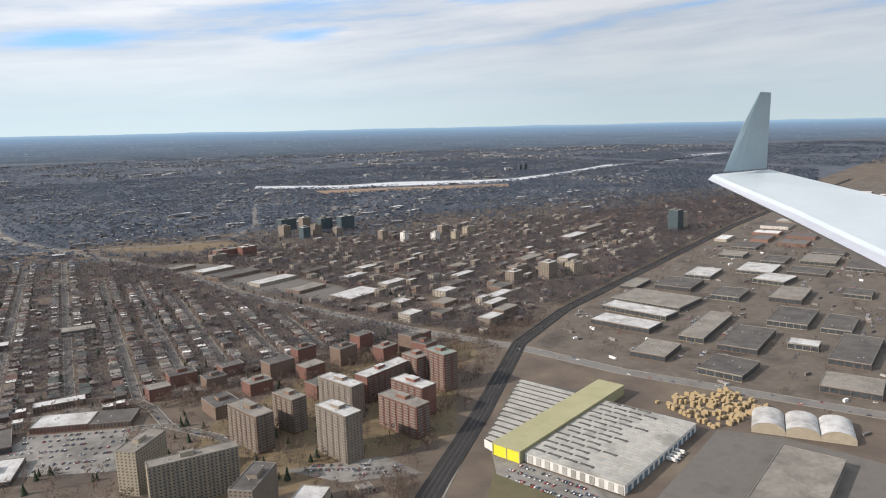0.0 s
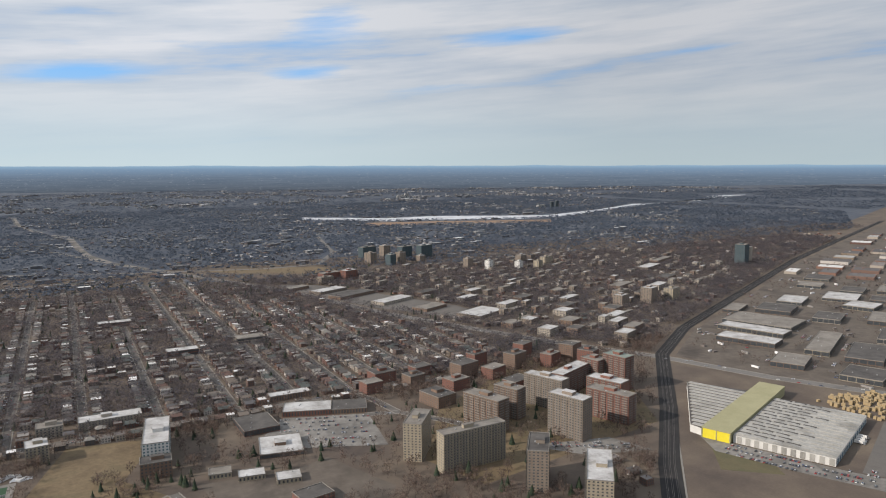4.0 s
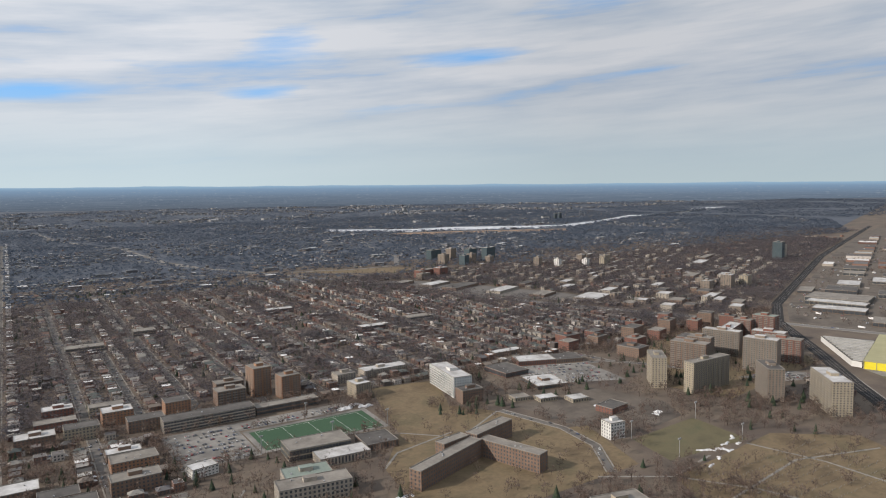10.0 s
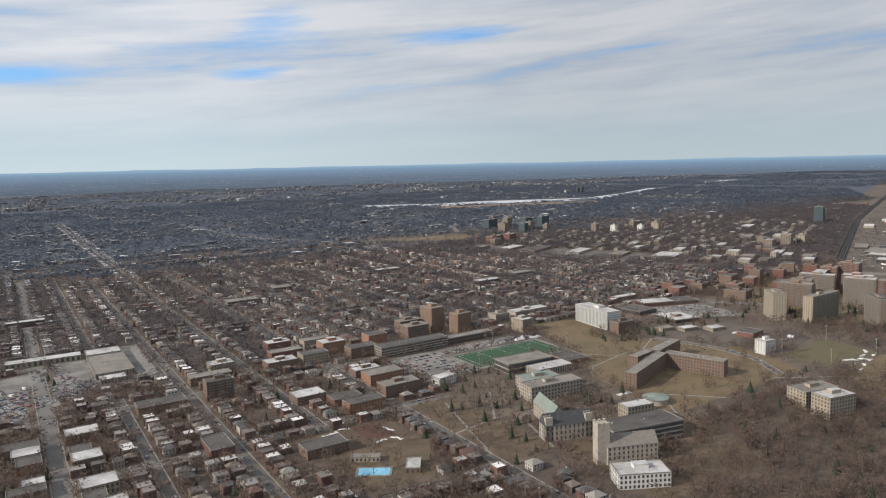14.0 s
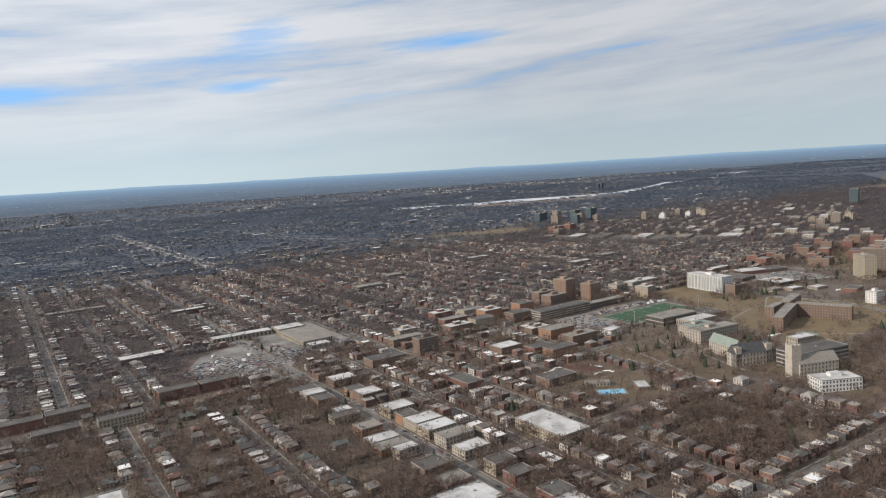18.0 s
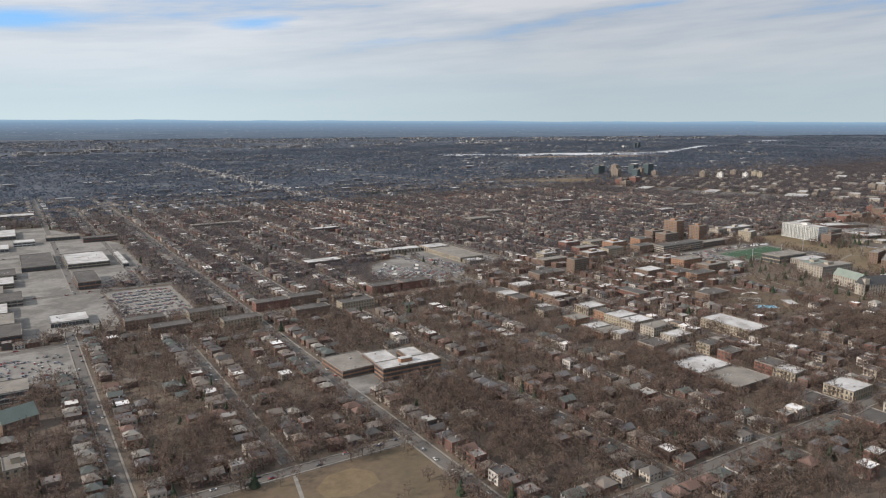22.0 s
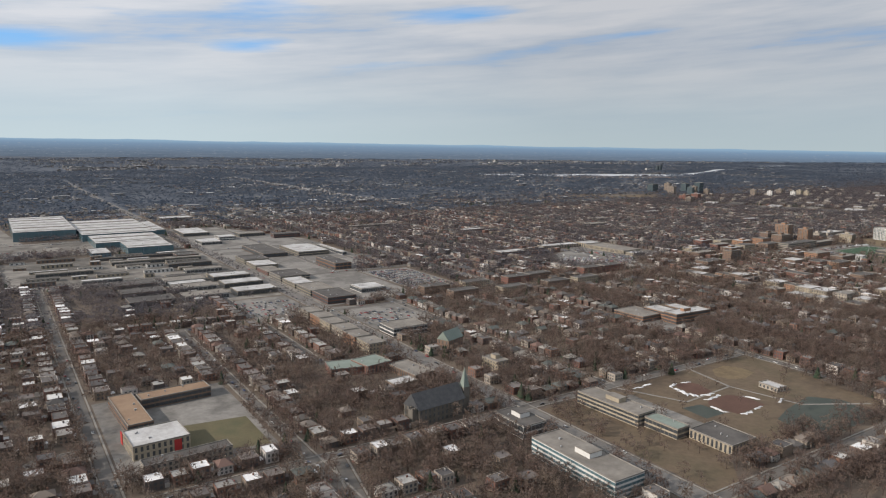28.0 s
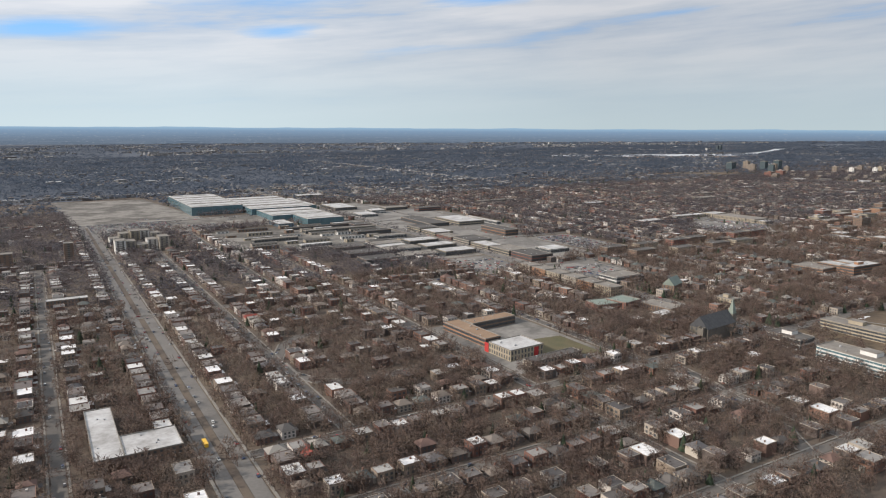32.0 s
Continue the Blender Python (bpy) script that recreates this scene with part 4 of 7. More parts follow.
def gothic_hall(label, x, y, w_, d_, h, ridge, rot, towers=(), roof=None, wall=None, name="gothic_hall"):
    """A stone hall with a steep roof, rows of windows, gabled dormers and corner towers."""
    t = thing(name, label, "building", x, y, 0, rot)
    wall = wall or M_STONE
    child("wall", boxes("wall", [(0, w_, 0, d_, -0.5, h)], wall), t)
    child("roof", gable("roof", w_, d_, h, ridge, roof or M_SLATE, "x" if w_ > d_ else "y"), t)
    n = max(1, int(h / 4))
    child("glazing", window_rings("glazing", w_, d_, h / n, n, 4.0, 1.4, M_GLASS), t)["kind"] = "stuff"
    for tx, ty, s, th, cap in towers:
        tw = child("tower", boxes("tower", [(tx, tx + s, ty, ty + s, -0.5, th)], wall), t)
        if cap:
            V = [(tx, ty, th), (tx + s, ty, th), (tx + s, ty + s, th), (tx, ty + s, th), (tx + s / 2, ty + s / 2, th + cap)]
            me = bpy.data.meshes.new("spire")
            me.from_pydata(V, [], [(0, 1, 4), (1, 2, 4), (2, 3, 4), (3, 0, 4)])
            me.materials.append(M_GREENROOF)
            child("spire", me, tw)
        else:
            child("battlement", boxes("battlement", [(tx + a, tx + a + s / 5, ty + b, ty + b + s / 5, th, th + 1.4) for a in (0, s * 0.4, s * 0.8) for b in (0, s * 0.8)], wall), tw)["kind"] = "stuff"
    claim(x, y, w_, d_, rot, 2, 5.0)
    return t


gothic_hall("old grey stone college hall with a steep dark roof", -584, 492, 48, 16, 15, 25, -18, [(0, 0, 7, 22, 0), (40, 0, 7, 22, 0)])
gothic_hall("old stone hall wing with a steep copper roof", -560, 512, 14, 46, 14, 23, -18, roof=M_GREENROOF)
gothic_hall("stone college chapel with a square battlemented tower", -575, 423, 46, 16, 16, 25, -22, [(-8, 2, 11, 36, 0), (38, 4, 7, 20, 0)], roof=M_GRAVELROOF, name="chapel")
gothic_hall("dark stone church with a slender green spire", -1690, 458, 46, 20, 13, 24, 6, [(48, 4, 6, 20, 16), (-5, 2, 6, 14, 0)], wall=M_DARKSTONE, name="church")
gothic_hall("old stone church with green gabled roof", -1560, 615, 26, 15, 10, 19, 20, roof=M_GREENROOF, wall=M_BROWN, name="church")
# shopping streets, schools and landmarks further west
building("brick apartment block with flat roof", -704, 699, 34, 22, 8, 3, M_RED, M_TAR, penthouse=False)
building("long brown brick apartment block", -646, 690, 44, 22, 14, 4, M_BROWN, M_GRAVELROOF)
building("orange brick apartment building with tar roof", -700, 668, 42, 20, 11, 3, M_ORANGE, M_TAR, penthouse=False)
building("pale hexagonal-roofed brick building", -735, 728, 34, 26, 9, 3, M_BROWN, M_WHITEROOF, penthouse=False)
building("brown brick tower block by the street corner", -812, 805, 30, 18, 22, 7, M_BROWN, M_TAR, balcony="s", name="apartment_tower")
building("brown brick corner building", -885, 800, 50, 26, 9, 3, M_BROWN, M_TAR, penthouse=False)
building("brown brick apartment house with flat roof", -780, 585, 40, 22, 9, 3, M_BROWN, M_TAR, penthouse=False)
for i, (x, y, w_, d_, h) in enumerate([(-720, 870, 40, 24, 12), (-672, 872, 36, 22, 14), (-700, 915, 44, 20, 12), (-630, 905, 34, 26, 16), (-608, 862, 40, 22, 14), (-640, 950, 40, 20, 12), (-690, 960, 34, 22, 14), (-560, 905, 30, 24, 16), (-815, 872, 50, 20, 10), (-780, 915, 30, 24, 10), (-850, 640, 22, 40, 8), (-640, 740, 44, 26, 13), (-640, 780, 34, 18, 9)]):
    building("brick apartment block with pale flat roof", x, y, w_, d_, h, max(2, round(h / 3.2)), (M_BROWN, M_TAN, M_RED, M_ORANGE)[i % 4], (M_WHITEROOF, M_TAR, M_GRAVELROOF)[i % 3], penthouse=i % 3 == 0, group="apartment blocks along the avenue")
building("supermarket with a grey roof and roof plant", -907, 978, 46, 104, 7, 1, M_TAN, M_GRAVELROOF, name="supermarket", cat="shop", penthouse=False)
building("white-roofed back hall of the supermarket", -906, 1084, 44, 34, 8, 1, M_TAN, M_WHITEROOF, name="supermarket", cat="shop", penthouse=False)
building("low white-edged annex before the supermarket", -904, 954, 30, 22, 5, 1, M_TAN, M_WHITEROOF, name="supermarket", cat="shop", penthouse=False)
patch("car_park", [(-858, 948), (-834, 948), (-834, 1146), (-858, 1146)], M_LOT, 0.11, "grey car park beside the supermarket", "car park")
building("long yellowish shopping arcade with white roof", -1004, 1104, 92, 24, 7, 1, M_TAN, M_WHITEROOF, rot=-3, name="shopping_arcade", cat="shop", penthouse=False)
building("brick school wing with pale roof", -1294, 588, 38, 46, 7, 2, M_ORANGE, M_GRAVELROOF, rot=2, name="school", win="ribbon", penthouse=False)
building("red brick school with white roof and chimney", -1266, 561, 60, 20, 12, 3, M_ORANGE, M_WHITEROOF, rot=-3, name="school", win="ribbon")
building("red brick school rear wing with white roof", -1262, 583, 24, 34, 10, 3, M_ORANGE, M_WHITEROOF, rot=-3, name="school", win="ribbon", penthouse=False)
building("red brick school side wing", -1226, 583, 18, 30, 9, 3, M_ORANGE, M_WHITEROOF, rot=-3, name="school", win="ribbon", penthouse=False)
building("white two-storey bank building with dark window band", -1584, 690, 44, 34, 9, 2, M_WHITE, M_GRAVELROOF, name="bank", cat="shop", win="ribbon", penthouse=False)
building("long tan modernist high school with ribbon windows", -1548, 369, 20, 64, 10, 3, M_TAN, M_GRAVELROOF, rot=2, name="high_school", win="ribbon")
building("small pale park pavilion with a flat roof", -1384, 357, 12, 19, 4, 1, M_STONE, M_WHITEROOF, rot=-4, name="park_pavilion", cat="pavilion", penthouse=False, extra=False)
building("lower tan high school wing", -1541, 338, 14, 30, 8, 2, M_TAN, M_GREENROOF, rot=2, name="high_school", win="ribbon", penthouse=False)
building("high school auditorium with a grey roof", -1530, 300, 28, 36, 7, 1, M_TAN, M_TAR, name="high_school", penthouse=False)
building("white-framed brown office building", -1637, 398, 22, 35, 10, 2, M_WHITE, M_TAR, name="office_building", win="ribbon")
building("long white office building with green glazing", -1648, 298, 26, 78, 13, 4, M_WHITE, M_GRAVELROOF, name="office_building", win="ribbon", glass=M_TEALGLASS)
building("long brick elementary school wing", -1880, 556, 18, 72, 8, 2, M_ORANGE, M_DIRT, rot=3, name="school", win="ribbon", penthouse=False)
building("brown school wing across the yard", -1862, 606, 56, 18, 8, 2, M_BROWN, M_DIRT, rot=4, name="school", win="ribbon", penthouse=False)
ws = building("pale school gymnasium with red corner panels", -1884, 510, 38, 32, 10, 2, M_TAN, M_WHITEROOF, rot=3, name="school_gym", penthouse=False)
child("red_panel", boxes("red_panel", [(27, 32, -0.4, 0.02, 0, 9)], M_REDPANEL), ws, "bright red wall panel")
child("red_panel", boxes("red_panel", [(-0.4, 0.02, 32, 38, 0, 9)], M_REDPANEL), ws, "bright red wall panel")
building("long grey row of garages beside the school", -1882, 482, 58, 12, 7, 2, M_STONE, M_TAR, rot=3, name="garage_row", penthouse=False)
building("green-roofed brick community centre", -1700, 600, 34, 26, 7, 2, M_RED, M_GREENROOF, rot=-12, name="community_centre", penthouse=False)
building("octagonal green-roofed hall of the community centre", -1668, 588, 28, 28, 8.2, 1, M_RED, M_GREENROOF, rot=8, name="community_centre", penthouse=False)
building("low tan wing of the community centre", -1640, 548, 22, 44, 6, 1, M_BROWN, M_GRAVELROOF, rot=6, name="community_centre", penthouse=False)
building("white flat-roofed parish hall", -1668, 535, 24, 16, 6, 1, M_BROWN, M_WHITEROOF, rot=4, name="parish_hall", penthouse=False)
building("three-storey tan walk-up by the main street", -1560, 530, 14, 24, 10, 3, M_TAN, M_GRAVELROOF, rot=3, name="apartment_house")
for i, y in enumerate((644, 676, 708, 740, 772, 804)):
    building("three-storey tan brick row of shops and flats", -1638 - (i % 2), y, 20, 29, 11, 3, (M_TAN, M_ORANGE, M_STONE)[i % 3], M_GRAVELROOF, name="shop_row", cat="shop", penthouse=False, group="shop rows on the main street")
for i, y in enumerate((875, 935, 995, 1055, 1115, 1175, 1235)):
    building("low commercial building with flat roof along the main street", -1582, y, (42, 36, 30, 48, 26, 40, 44)[i], 54, (9, 8, 7, 8, 6, 7, 8)[i], 2, (M_RED, M_TAN, M_TAN, M_STONE)[i % 4], (M_TAR, M_GRAVELROOF, M_WHITEROOF)[i % 3], name="commercial_building", cat="shop", win="ribbon", penthouse=False, group="commercial buildings")
COMMERCE = [(-1530, 1290, 48, 130, 7, M_BROWN, M_TAR), (-1466, 1275, 62, 105, 8, M_TAN, M_WHITEROOF), (-1388, 1248, 9, 125, 6, M_WHITE, M_WHITEROOF), (-1466, 1108, 30, 84, 11, M_ORANGE, M_TAR), (-1511, 917, 40, 40, 6, M_WHITE, M_WHITEROOF),
            (-1588, 1665, 58, 105, 7, M_TAN, M_WHITEROOF), (-1586, 1510, 42, 60, 6, M_WHITE, M_WHITEROOF), (-1536, 1560, 36, 40, 8, M_WHITE, M_WHITEROOF), (-1568, 2010, 84, 50, 8, M_TAN, M_WHITEROOF), (-1419, 1543, 62, 24, 9, M_RED, M_TAR), (-1480, 1600, 60, 40, 7, M_TAN, M_GRAVELROOF)]
for x, y, w_, d_, h, wm, rm in COMMERCE:
    building("low commercial building with a flat roof behind the main street", x, y, w_, d_, h, 2 if h > 7 else 1, wm, rm, name="commercial_building", cat="shop", win="ribbon", penthouse=False, group="commercial buildings")
for x, y, w_, d_, h, wm, rm in [(-1845, 1176, 56, 16, 6, M_WHITE, M_WHITEROOF), (-1738, 1066, 52, 58, 6, M_WHITE, M_WHITEROOF), (-1800, 1398, 172, 9, 5, M_BROWN, M_TAR), (-1782, 1334, 150, 15, 6, M_TAN, M_GRAVELROOF), (-1704, 1262, 72, 18, 7, M_BROWN, M_TAR), (-1900, 1272, 82, 18, 6, M_STONE, M_GRAVELROOF), (-1690, 1196, 58, 22, 6, M_WHITE, M_GRAVELROOF), (-1672, 1350, 40, 30, 8, M_RED, M_TAR)]:
    building("long low shed with a flat roof on the commercial strip", x, y, w_, d_, h, 1, wm, rm, name="warehouse", penthouse=False, win="ribbon", group="sheds on the commercial strip")

for i in range(9):
    building("low warehouse with pale flat roof", -1670 - (i % 3) * 70, 985 + (i // 3) * 62, 58, 34, 7, 1, (M_TAN, M_WHITE, M_BROWN)[i % 3], (M_WHITEROOF, M_GRAVELROOF, M_TAR)[i % 3], name="warehouse", penthouse=False, win="ribbon", group="warehouses behind the main street")
# white L-shaped block on the boulevard
building("long low apartment block with a worn white roof", -2219, 467, 17, 88, 9, 3, M_BROWN, M_WHITEROOF, penthouse=False, name="apartment_block")
building("low apartment block wing with a worn white roof", -2201.9, 467, 34, 32, 9, 3, M_BROWN, M_WHITEROOF, penthouse=False, name="apartment_block")
rngw = random.Random(19)
for y in (1150, 1196, 1232, 1288, 1312, 1362, 1424):
    x = -1935 + rngw.uniform(0, 30)
    while x < -1640:
        L, dp, h = rngw.uniform(14, 62), rngw.uniform(8, 15), rngw.uniform(3.5, 7)
        if all(at_cell(x + a * L, y + b_ * dp) == 3 for a in (0, 0.5, 1) for b_ in (0, 1)):
            building("long low shed with a flat roof on the commercial strip", x, y, L, dp, h, 1, rngw.choice((M_TAN, M_BROWN, M_WHITE, M_STONE)), rngw.choice((M_WHITEROOF, M_GRAVELROOF, M_TAR, M_TAR)), name="warehouse", penthouse=False, extra=False, group="sheds on the commercial strip")
        x += L + rngw.uniform(6, 40)
# the white factory with blue walls
for x, y, w_, d_, h in [(-1915, 1750, 120, 330, 20), (-1790, 1690, 150, 300, 14), (-1780, 1556, 130, 130, 12), (-1738, 1446, 82, 96, 14), (-1640, 1740, 30, 200, 10)]:
    fh = building("large white-roofed factory hall with blue cladding", x, y, w_, d_, h, 1, M_BLUEWALL, M_WHITEROOF, name="factory_hall", win="ribbon", penthouse=False, step=12, glass=M_TEALGLASS)
    for k in range(int(d_ / 55)):
        child("roof_strip", boxes("roof_strip", [(4, w_ - 4, 20 + k * 55, 32 + k * 55, h + 0.12, h + 0.9)], (M_SHEET, M_GRAVELROOF, M_SHEET)[k % 3]), fh)
building("small blue factory office with white roof", -1800, 1450, 33, 70, 7, 2, M_BLUEWALL, M_WHITEROOF, name="factory_office", penthouse=False)
for i in range(5):
    for j in range(2):
        building("pale terraced apartment building on the avenue", -2126 + i * 17, 1280 + (i % 2) * 12 + j * 95, 16, 30, (22, 18, 13, 19, 24)[(i + 2 * j) % 5], (7, 6, 4, 6, 8)[(i + 2 * j) % 5], (M_WHITE, M_STONE, M_TAN)[i % 3], M_GRAVELROOF, balcony="s", penthouse=False, extra=False, group="apartments on the avenue")
building("slim brown apartment tower beside the boulevard", -2202, 1236, 13, 16, 31, 10, M_BROWN, M_GRAVELROOF, name="apartment_tower", balcony="s", penthouse=False)
building("long low apartment row with a white roof", -2234, 936, 44, 14, 8, 2, M_BROWN, M_WHITEROOF, penthouse=False)
building("brown brick slab beside a yellow gable wall", -2330, 1232, 60, 22, 22, 7, M_BROWN, M_GRAVELROOF, name="apartment_slab", penthouse=False)
building("low bath house with a pale roof beside the pool", -722, 512, 13, 22, 4.5, 1, M_BROWN, M_WHITEROOF, rot=-33, name="bath_house", cat="pavilion", penthouse=False, extra=False)
building("low grey-roofed changing hall behind the pool", -750, 560, 26, 9, 4, 1, M_STONE, M_GRAVELROOF, rot=-33, name="bath_house", cat="pavilion", penthouse=False, extra=False)
# shops on the second street
rngs = random.Random(12)
building("pale three-storey brick shop block with white roof", -880, 456, 34, 64, 10, 3, M_TAN, M_WHITEROOF, penthouse=False, name="shop_building", cat="shop")
building("wide brick store with a pale roof", -1026, 366, 46, 38, 8, 2, M_BROWN, M_GRAVELROOF, name="shop_building", cat="shop", penthouse=False)
building("wide red brick store with a white roof", -1026, 406, 46, 34, 8, 2, M_RED, M_WHITEROOF, name="shop_building", cat="shop", penthouse=False)
for side in (0, 1):
    y = 262.0
    while y < 826:
        ln, dp, h = rngs.uniform(13, 27), rngs.uniform(17, 32), rngs.uniform(6.5, 10.5)
        x = -957 if side else -979 - dp
        if all(at_cell(x + a * dp, y + b_ * ln) == 0 for a in (0.1, 0.5, 0.9) for b_ in (0, 0.5, 1)) and rngs.random() < 0.9:
            building("two-storey brick shop building with flat roof", x, y, dp, ln, h, 3 if h > 9 else 2, rngs.choice((M_RED, M_BROWN, M_TAN, M_TAN, M_STONE, M_ORANGE)), rngs.choice((M_WHITEROOF, M_WHITEROOF, M_TAR, M_GRAVELROOF)), name="shop_building", cat="shop", penthouse=False, extra=y < 600, group="shops on the shopping street")
        y += ln + rngs.choice((0.6, 0.6, 1.0, 9.0))
building("orange brick apartment block with white balconies", -968 + 14, 250, 38, 30, 22, 7, M_ORANGE, M_GRAVELROOF, rot=-4, balcony="ws")
for i, (x, y) in enumerate([(-1440, 860), (-1370, 858), (-1290, 858), (-1244, 862), (-1200, 800), (-1130, 858), (-1420, 815), (-1345, 800), (-1082, 858), (-1260, 800)]):
    building("three-storey brown brick apartment block", x, y, 44, 18, 11, 3, (M_BROWN, M_TAN, M_RED)[i % 3], M_TAR, penthouse=False, group="apartment blocks on the cross street")
for i, (x, y, w_, d_) in enumerate([(-1140, 1070, 60, 26), (-520, 1430, 40, 30), (-240, 1500, 60, 24), (-640, 1340, 60, 30), (-150, 1210, 50, 24), (-30, 1240, 50, 30), (-1000, 1400, 60, 20), (-1200, 1600, 110, 20)]):
    building("low school building with a pale flat roof", x, y, w_, d_, 9, 2, (M_RED, M_TAN)[i % 2], (M_WHITEROOF, M_GRAVELROOF)[i % 2], name="school", win="ribbon", penthouse=False)

# ---- the yellow and white works hall ----
def bowed_panel(name, w_, d_, rise, z, mat, n=6):
    """A roof panel w_ wide that bows up along its length d_, with closed sides."""
    V, F = [], []
    for k in range(n + 1):
        y, h = d_ * k / n, z + 0.15 + rise * math.sin(math.pi * k / n)
        V += [(0, y, z), (0, y, h), (w_, y, h), (w_, y, z)]
    for k in range(n):
        a, b = 4 * k, 4 * k + 4
        F += [(a, a + 1, b + 1, b), (a + 1, a + 2, b + 2, b + 1), (a + 2, a + 3, b + 3, b + 2)]
    return mesh_arrays(name, V, F, [mat])


def works_hall():
    t = thing("works_hall", "large works hall with bowed white roof panels and a yellow spine", "factory", 341, 539, 0, 21)
    # local: x along the yellow spine, y across it
    child("wall", boxes("wall", [(2, 160, -132, -30, -0.5, 9)], M_WHITE), t)
    wedge = [(0, 5), (4, 19), (158, 84), (170, 5)]
    child("wall", prism("wall", wedge, -0.5, 8.6, M_WHITE), t)
    child("roof", boxes("roof", [(1.5, 160.5, -132.5, -30, 9, 9.3)], M_SHEET), t, "white sheet roof")
    child("roof", prism("roof", wedge, 8.6, 9.0, M_TAR), t, "dark roof between white panels")
    spine = child("spine", boxes("spine", [(-3.6, 207, -29, 3, -0.5, 12)], M_YELLOW), t, "pale yellow hall spine")
    child("front_wall", boxes("front_wall", [(-4, -3.6, -29, 3, -0.5, 12)], M_YELLOWFRONT), spine, "bright yellow front wall")
    child("roof", boxes("roof", [(-4.4, 207.4, -29.4, 3.4, 12, 12.5)], M_YELLOW), spine, "pale yellow sheet roof")
    child("frame", boxes("frame", [(-4.5, -4, -29, -28, 0, 12), (-4.5, -4, 2, 3, 0, 12), (-4.5, -4, -28, 2, 11.2, 12), (-4.5, -4, -14, -13, 0, 11.2)], M_YELLOW), spine, "pale yellow frame round the front")
    pale = bowed_panel("roof_panel", 6.6, 17.2, 0.9, 9.3, M_SHEET)
    slot = boxes("roof_light", [(0, 3.6, 0, 13.5, 9.3, 9.9)], M_TAR)
    for i in range(14):
        for j in range(6):
            y = -131 + j * 17.0 - (5.5 if i % 2 else 0) + (5.5 if j == 0 and i % 2 else 0)
            child("roof_panel", pale, t, at=(5 + i * 11, min(y, -48.2), 0))
            if j + (i % 3 == 0) > 2:
                child("roof_light", slot, t, at=(12.0 + i * 11, min(y + 1, -44.5), 0))
    for i in range(14):
        x = 4 + i * 11.4
        top = 5 + (19 - 5) * min(x / 4, 1) + max(0, x - 4) * 65 / 154 - 1.5
        child("roof_panel", boxes("roof_panel", [(x, x + 6.6, 5.2, top, 9, 9.9)], M_SHEET), t)
    for i in range(11):
        child("wall_panel", boxes("wall_panel", [(1.6, 2.02, -131 + i * 9.2, -126 + i * 9.2, 0.5, 8)], M_SHEET), t)
    for i in range(14):
        child("dock_door", boxes("dock_door", [(8 + i * 10.8, 14 + i * 10.8, -132.35, -131.98, 0.2, 6)], M_BLUEWALL), t)
    c, s = math.cos(radians(21)), math.sin(radians(21))
    claim(341, 539, 207, 40, 21, 2, 3)
    claim(341 + 20 * c - 40 * s, 539 + 20 * s + 40 * c, 150, 45, 21, 2, 0)
    claim(341 + 132 * s, 539 - 132 * c, 162, 132, 21, 2, 3)


works_hall()


def vault_shed(x, y, w_, d_, h, rot):
    t = thing("vaulted_shed", "storage shed with a white barrel-vaulted roof", "shed", x, y, 0, rot, "white vaulted sheds")
    n = 14
    V, F = [], []
    for i in range(n + 1):
        a = math.pi * i / n
        px, pz = w_ / 2 - w_ / 2 * math.cos(a), 4 + h * math.sin(a)
        V += [(px, 0, pz), (px, d_, pz)]
    for i in range(n):
        F.append((2 * i, 2 * i + 1, 2 * i + 3, 2 * i + 2))
    child("roof", mesh_arrays("roof", V, F, [M_WHITEROOF]), t)
    child("wall", boxes("wall", [(0, w_, 0, d_, -0.5, 4)], M_TAN), t)
    ends = bpy.data.meshes.new("end_wall")
    ends.from_pydata([(p[0], 0.2, p[2]) for p in V[::2]], [], [tuple(range(n + 1))])
    ends.materials.append(M_TAN)
    child("end_wall", ends, t)
    claim(x, y, w_, d_, rot, 2, 3)


for i in range(3):
    vault_shed(584 + i * 19, 444 - i * 24.7, 31, 44, 8, -52.4)
building("long low hall with a wide grey gravel roof", 436, 282, 166, 53, 9, 1, M_STONE, M_GRAVELROOF, rot=23.5, name="works_shed", penthouse=False, extra=False)


def timber_yard():
    rng = random.Random(8)
    for i in range(170):
        x, y = 560 + 6.5 * rng.randrange(15) + rng.uniform(-1, 1), rng.uniform(466, 560)
        if (x - 560) * 0.35 + (y - 466) > 100 or (y - 466) < (x - 600) * 0.2:
            continue
        w_, d_, h = rng.uniform(3, 6), rng.uniform(2.5, 4), rng.uniform(2, 5)
        ob = tagged(new("timber_crate", boxes("timber_crate", [(-w_ / 2, w_ / 2, -d_ / 2, d_ / 2, 0, h), (-w_ / 2 + 0.3, w_ / 2 - 0.3, -d_ / 2 + 0.2, d_ / 2 - 0.2, h, h + 0.5)], M_TIMBER)), "open crate of yellow sawn timber in the works yard", "timber crate", "timber crates")
        ob.matrix_world = pose(x, y, 0.1, 0, 0, rng.choice((0, 20, 90, 110)))
    claim(555, 460, 100, 105, 0, 3)


timber_yard()
